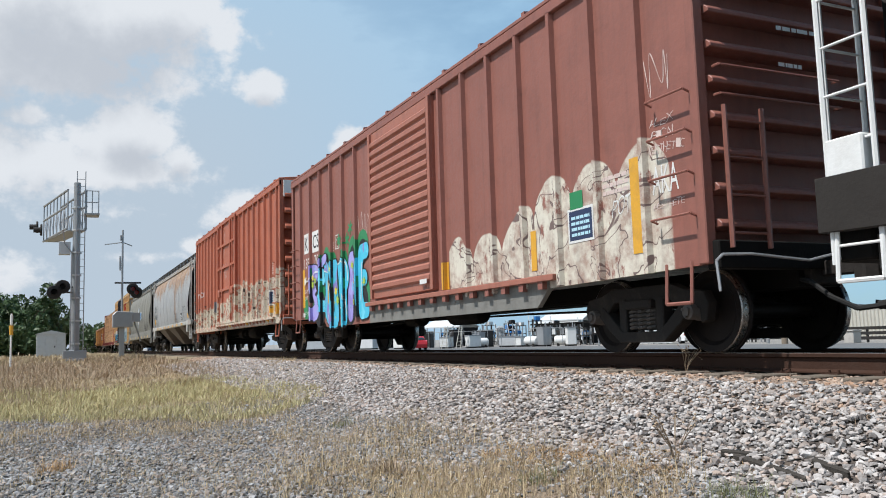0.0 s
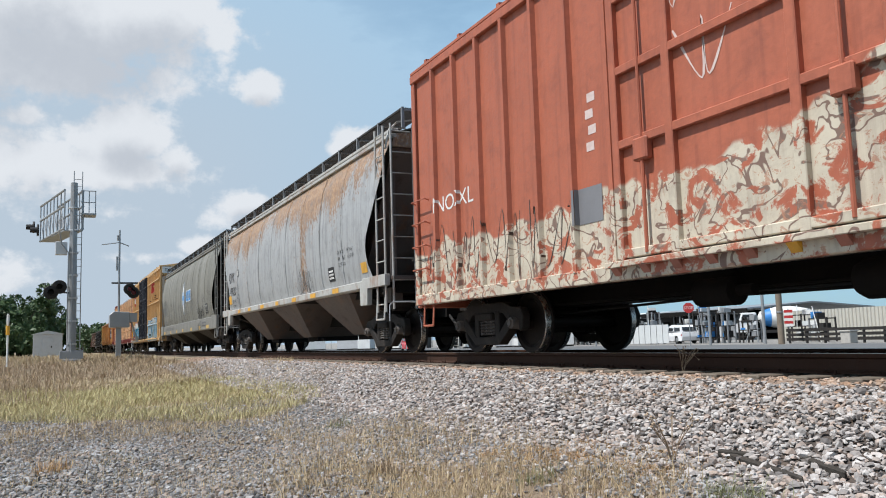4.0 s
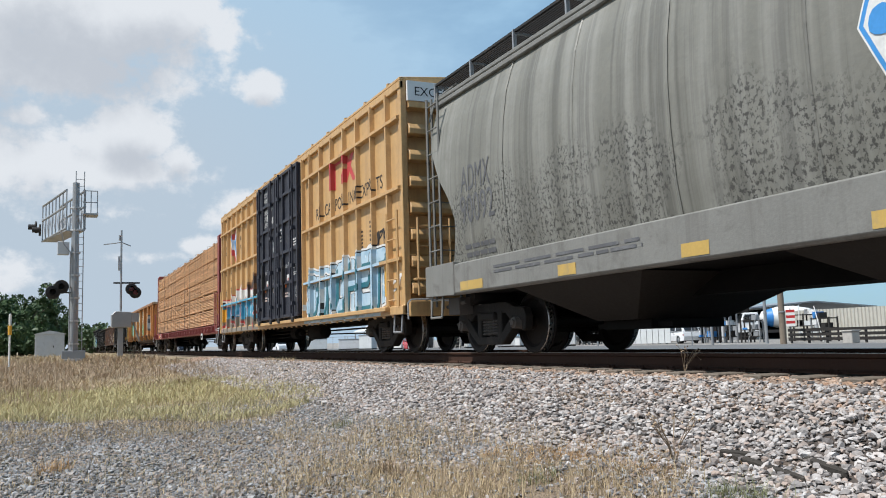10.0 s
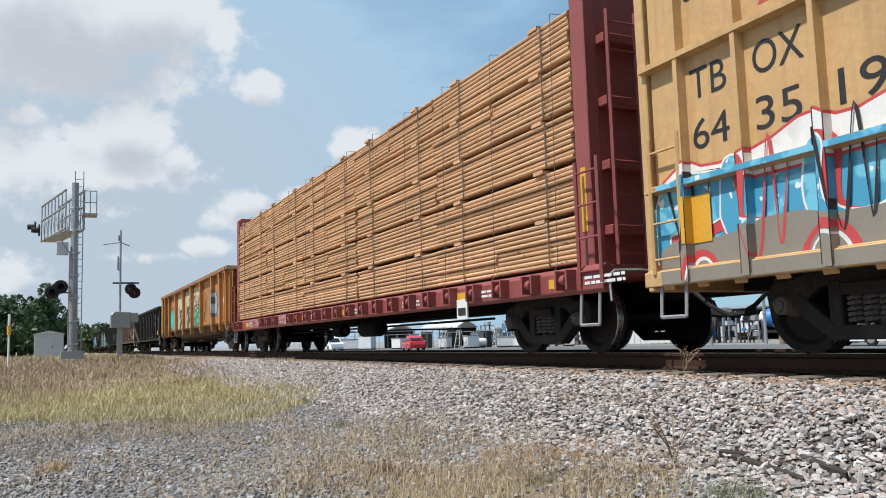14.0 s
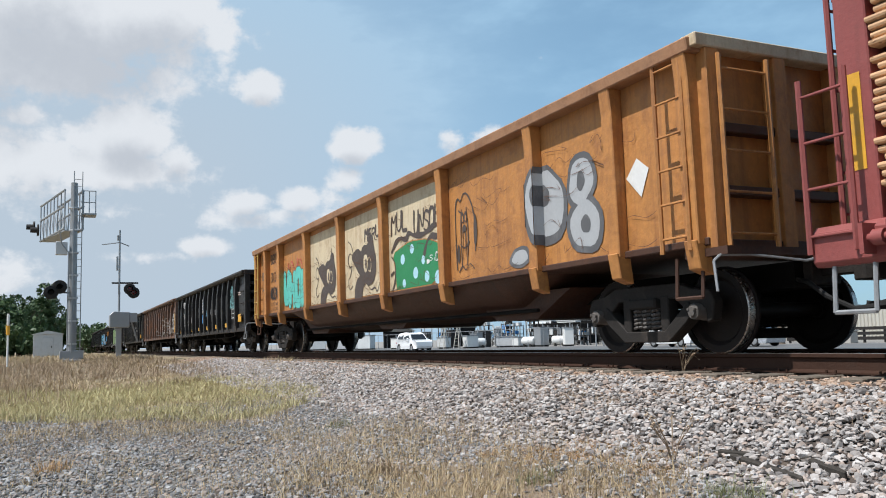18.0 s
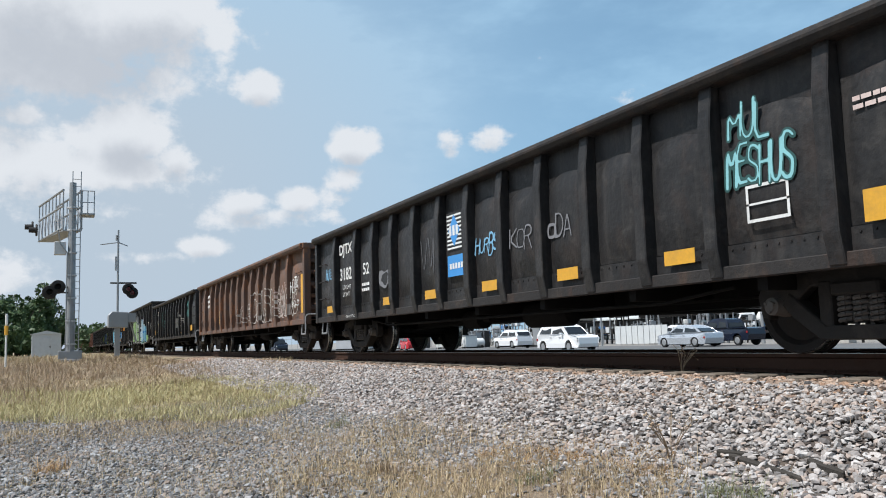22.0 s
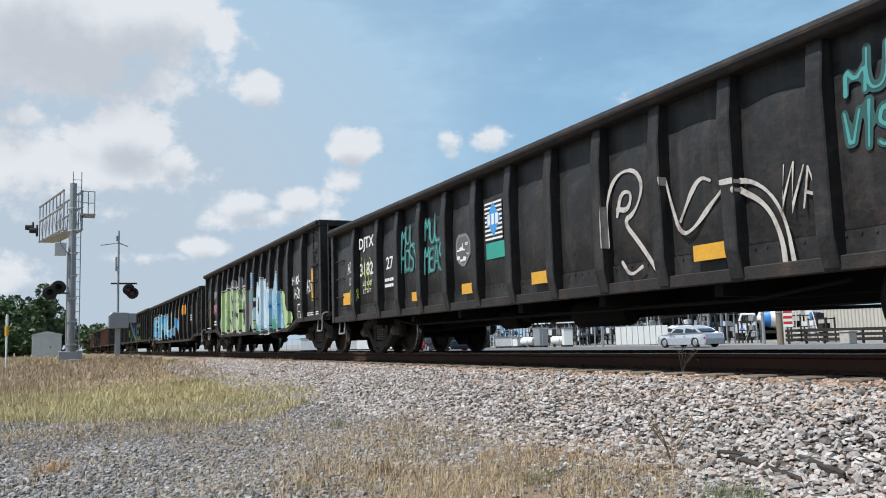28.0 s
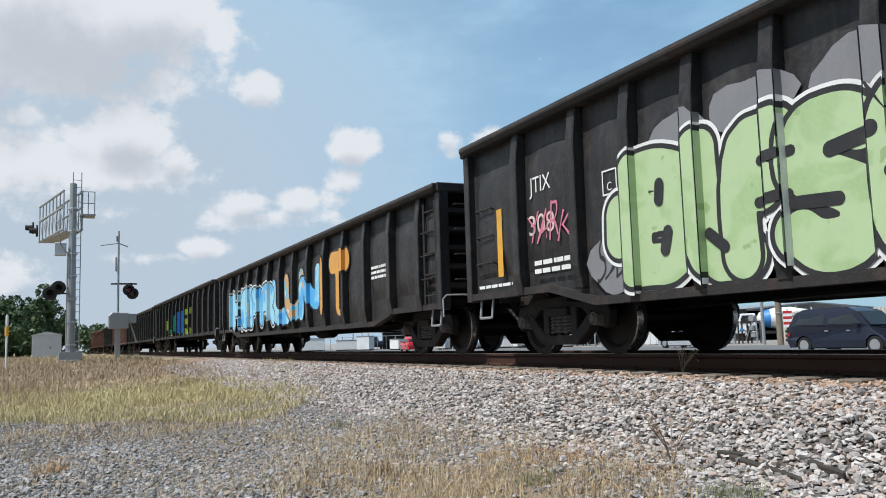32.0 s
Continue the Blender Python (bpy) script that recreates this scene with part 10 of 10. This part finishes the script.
    part("drum", Geo().lathe([(.4, -3.8), (.9, -3.2), (1.2, -1.6), (1.15, 0), (.7, 1.6), (.2, 1.9)], (0, 0, 2.3), "x", 22), WHITE, m, smooth=True)
    part("drum_stripe", Geo().lathe([(1.02, .62), (.78, 1.38)], (0, 0, 2.3), "x", 22), BLUEP, m, smooth=True)
    part("chute", Geo().prism([(-4.6, 1.2), (-3.6, 2.4), (-3.3, 2.4), (-4.3, 1.1)], "y", -.3, .3), WHITE, m)
    for x in (-3, -1.8, 2.9):
        for s_ in (-1, 1):
            part("wheel", Geo().lathe([(0, -.15), (.3, -.15), (.5, -.15), (.52, .15), (0, .15)], (x, s_ * 1.05, .52), "y", 18), TYRE, m, smooth=True)
    st = thing("stop_sign", "red octagonal stop sign on a thin post", "road sign", loc=(-45.6, 33.0, -.75), rz=48)
    part("post", Geo().rod((0, 0, 0), (0, 0, 2.9), .035, 8), GALV, st)
    part("plate", Geo().prism([(.38 * math.cos(math.pi / 8 + i * math.pi / 4), 2.7 + .38 * math.sin(math.pi / 8 + i * math.pi / 4)) for i in range(8)], "y", -.06, -.035), SIGNRED, st)
    stencil(st, "STOP", -.3, 2.6, .2, INKW, -.066, .6)
    ba = thing("striped_barrier", "red and white striped warning board", "barrier", loc=(-44.2, 41.0, -.75), rz=40)
    part("post", Geo().rod((0, .05, 0), (0, .05, 2.5), .04, 8), GALV, ba)
    for i in range(6):
        part("stripe", Geo().box(-.3, .3, -.03, .0, 1.2 + i * .2, 1.4 + i * .2), SIGNRED if i % 2 else WHITE, ba)
    rnd = random.Random(77)
    for i in range(26):
        x, yy = -46 - i * 2.7 + rnd.uniform(-.8, .8), 43 + rnd.uniform(0, 9)
        k = thing("storage_rack", "steel storage rack loaded with pale crates and pipes", "rack", "racks in the yard", loc=(x, yy, -.75), rz=rnd.uniform(-30, 30))
        wd, ht = rnd.uniform(1.4, 2.4), rnd.uniform(1.7, 3.0)
        for a in (-wd / 2, 0, wd / 2):
            part("upright", Geo().box(a - .05, a + .05, -.4, -.3, 0, ht).box(a - .05, a + .05, .3, .4, 0, ht), rnd.choice((BLACKIRON, GALV)), k)
        for z in (.5, ht * .55, ht - .1):
            part("shelf", Geo().box(-wd / 2, wd / 2, -.42, .42, z - .04, z + .04), BLACKIRON, k)
            for j in range(3):
                u = -wd / 2 + .1 + rnd.uniform(0, wd - .6)
                part("crate", Geo().box(u, u + rnd.uniform(.2, .55), -.35, .3, z + .04, z + .04 + rnd.uniform(.15, .5)), rnd.choice((WHITE, PANELW, UNDER, GALV, BLACKIRON, BLUEP)), k)
        part("pole", Geo().rod((rnd.uniform(-.5, .5), -.5, 0), (rnd.uniform(-.9, .9), -.5, ht + rnd.uniform(.3, 1.2)), .035, 6), rnd.choice((WHITE, GALV)), k)
    ca = thing("chain_fence", "thin chain-link fence line beyond the lot", "fence", loc=(0, 0, -.75))
    for i in range(40):
        part("post", Geo().rod((-66 - i * 2.4, 35.5 - i * .3, 0), (-66 - i * 2.4, 35.5 - i * .3, 1.8), .03, 6), GALV, ca)
    part("top_rail", Geo().rod((-66, 35.5, 1.8), (-160, 23.8, 1.8), .025, 6), GALV, ca)


yard()
vehicle("parked_suv", "white parked sport utility car", CARW, (-59.5, 44.0, -.75), 165, 4.5, 1.68, "suv")

passing("silver_sedan", "silver sedan that drives up and stops on the road", CARS, "sedan", 4.8, 1.46, 1, [(0, 60, 31.5), (8, 10, 31.5), (14, -24, 31.5), (16.5, -35.1, 31.5), (19, -41.2, 31.5), (20.2, -43.7, 31.5), (21, -43.9, 31.5), (32, -43.9, 31.5)])
passing("white_suv", "white sport utility car driving along the road", CARW, "suv", 4.6, 1.68, 1, [(0, 55, 31.5), (10, -5, 31.5), (14, -31, 31.5), (16.5, -42, 31.5), (19, -48.7, 31.5), (19.6, -52, 31.5), (24, -82, 31.5), (32, -140, 31.5)])
passing("white_suv", "white sport utility car driving on the nearer lane", CARW, "suv", 4.7, 1.7, -1, [(0, -180, 22), (24.5, -28.8, 22), (25.5, -22.6, 22), (32, 18, 22)])
passing("dark_pickup", "dark pickup driving along the road", CARD, "pickup", 5.4, 1.85, 1, [(0, 127, 35), (22, -44, 35), (23, -52, 35), (24.5, -63.8, 35), (25, -67.5, 35), (32, -115, 35)])
vehicle("parked_red_car", "red parked car far across the lot", CARR, (-80, 26.5, -.75), 170, 4.3, 1.5, "sedan")
passing("dark_suv", "dark blue sport utility car driving on the nearer lane", CARD, "suv", 5.0, 1.8, -1, [(0, -290, 21), (30, -41, 21), (30.8, -33.8, 21), (31.4, -29.2, 21), (32, -22.8, 21)])


# ---- what moves ----
def motions():
    times = [t for t in range(0, 33)]
    for car, xc in TRAIN:
        walk(car, [(t, pose(xc + run(t), 0, 0)) for t in times])
    R = .457
    fine = [i / 10 for i in range(0, 321)]
    turn = [math.degrees(run(t) / R) for t in fine]
    for ws, x, spin in SPUN:
        if spin:
            walk(ws, [(t, pose(x, 0, R, 0, a % 360, 0)) for t, a in zip(fine, turn)])
    for c, rz, rows in PASSING:
        walk(c, [(t, pose(x, y, -.735, 0, 0, rz)) for t, x, y in rows])


motions()
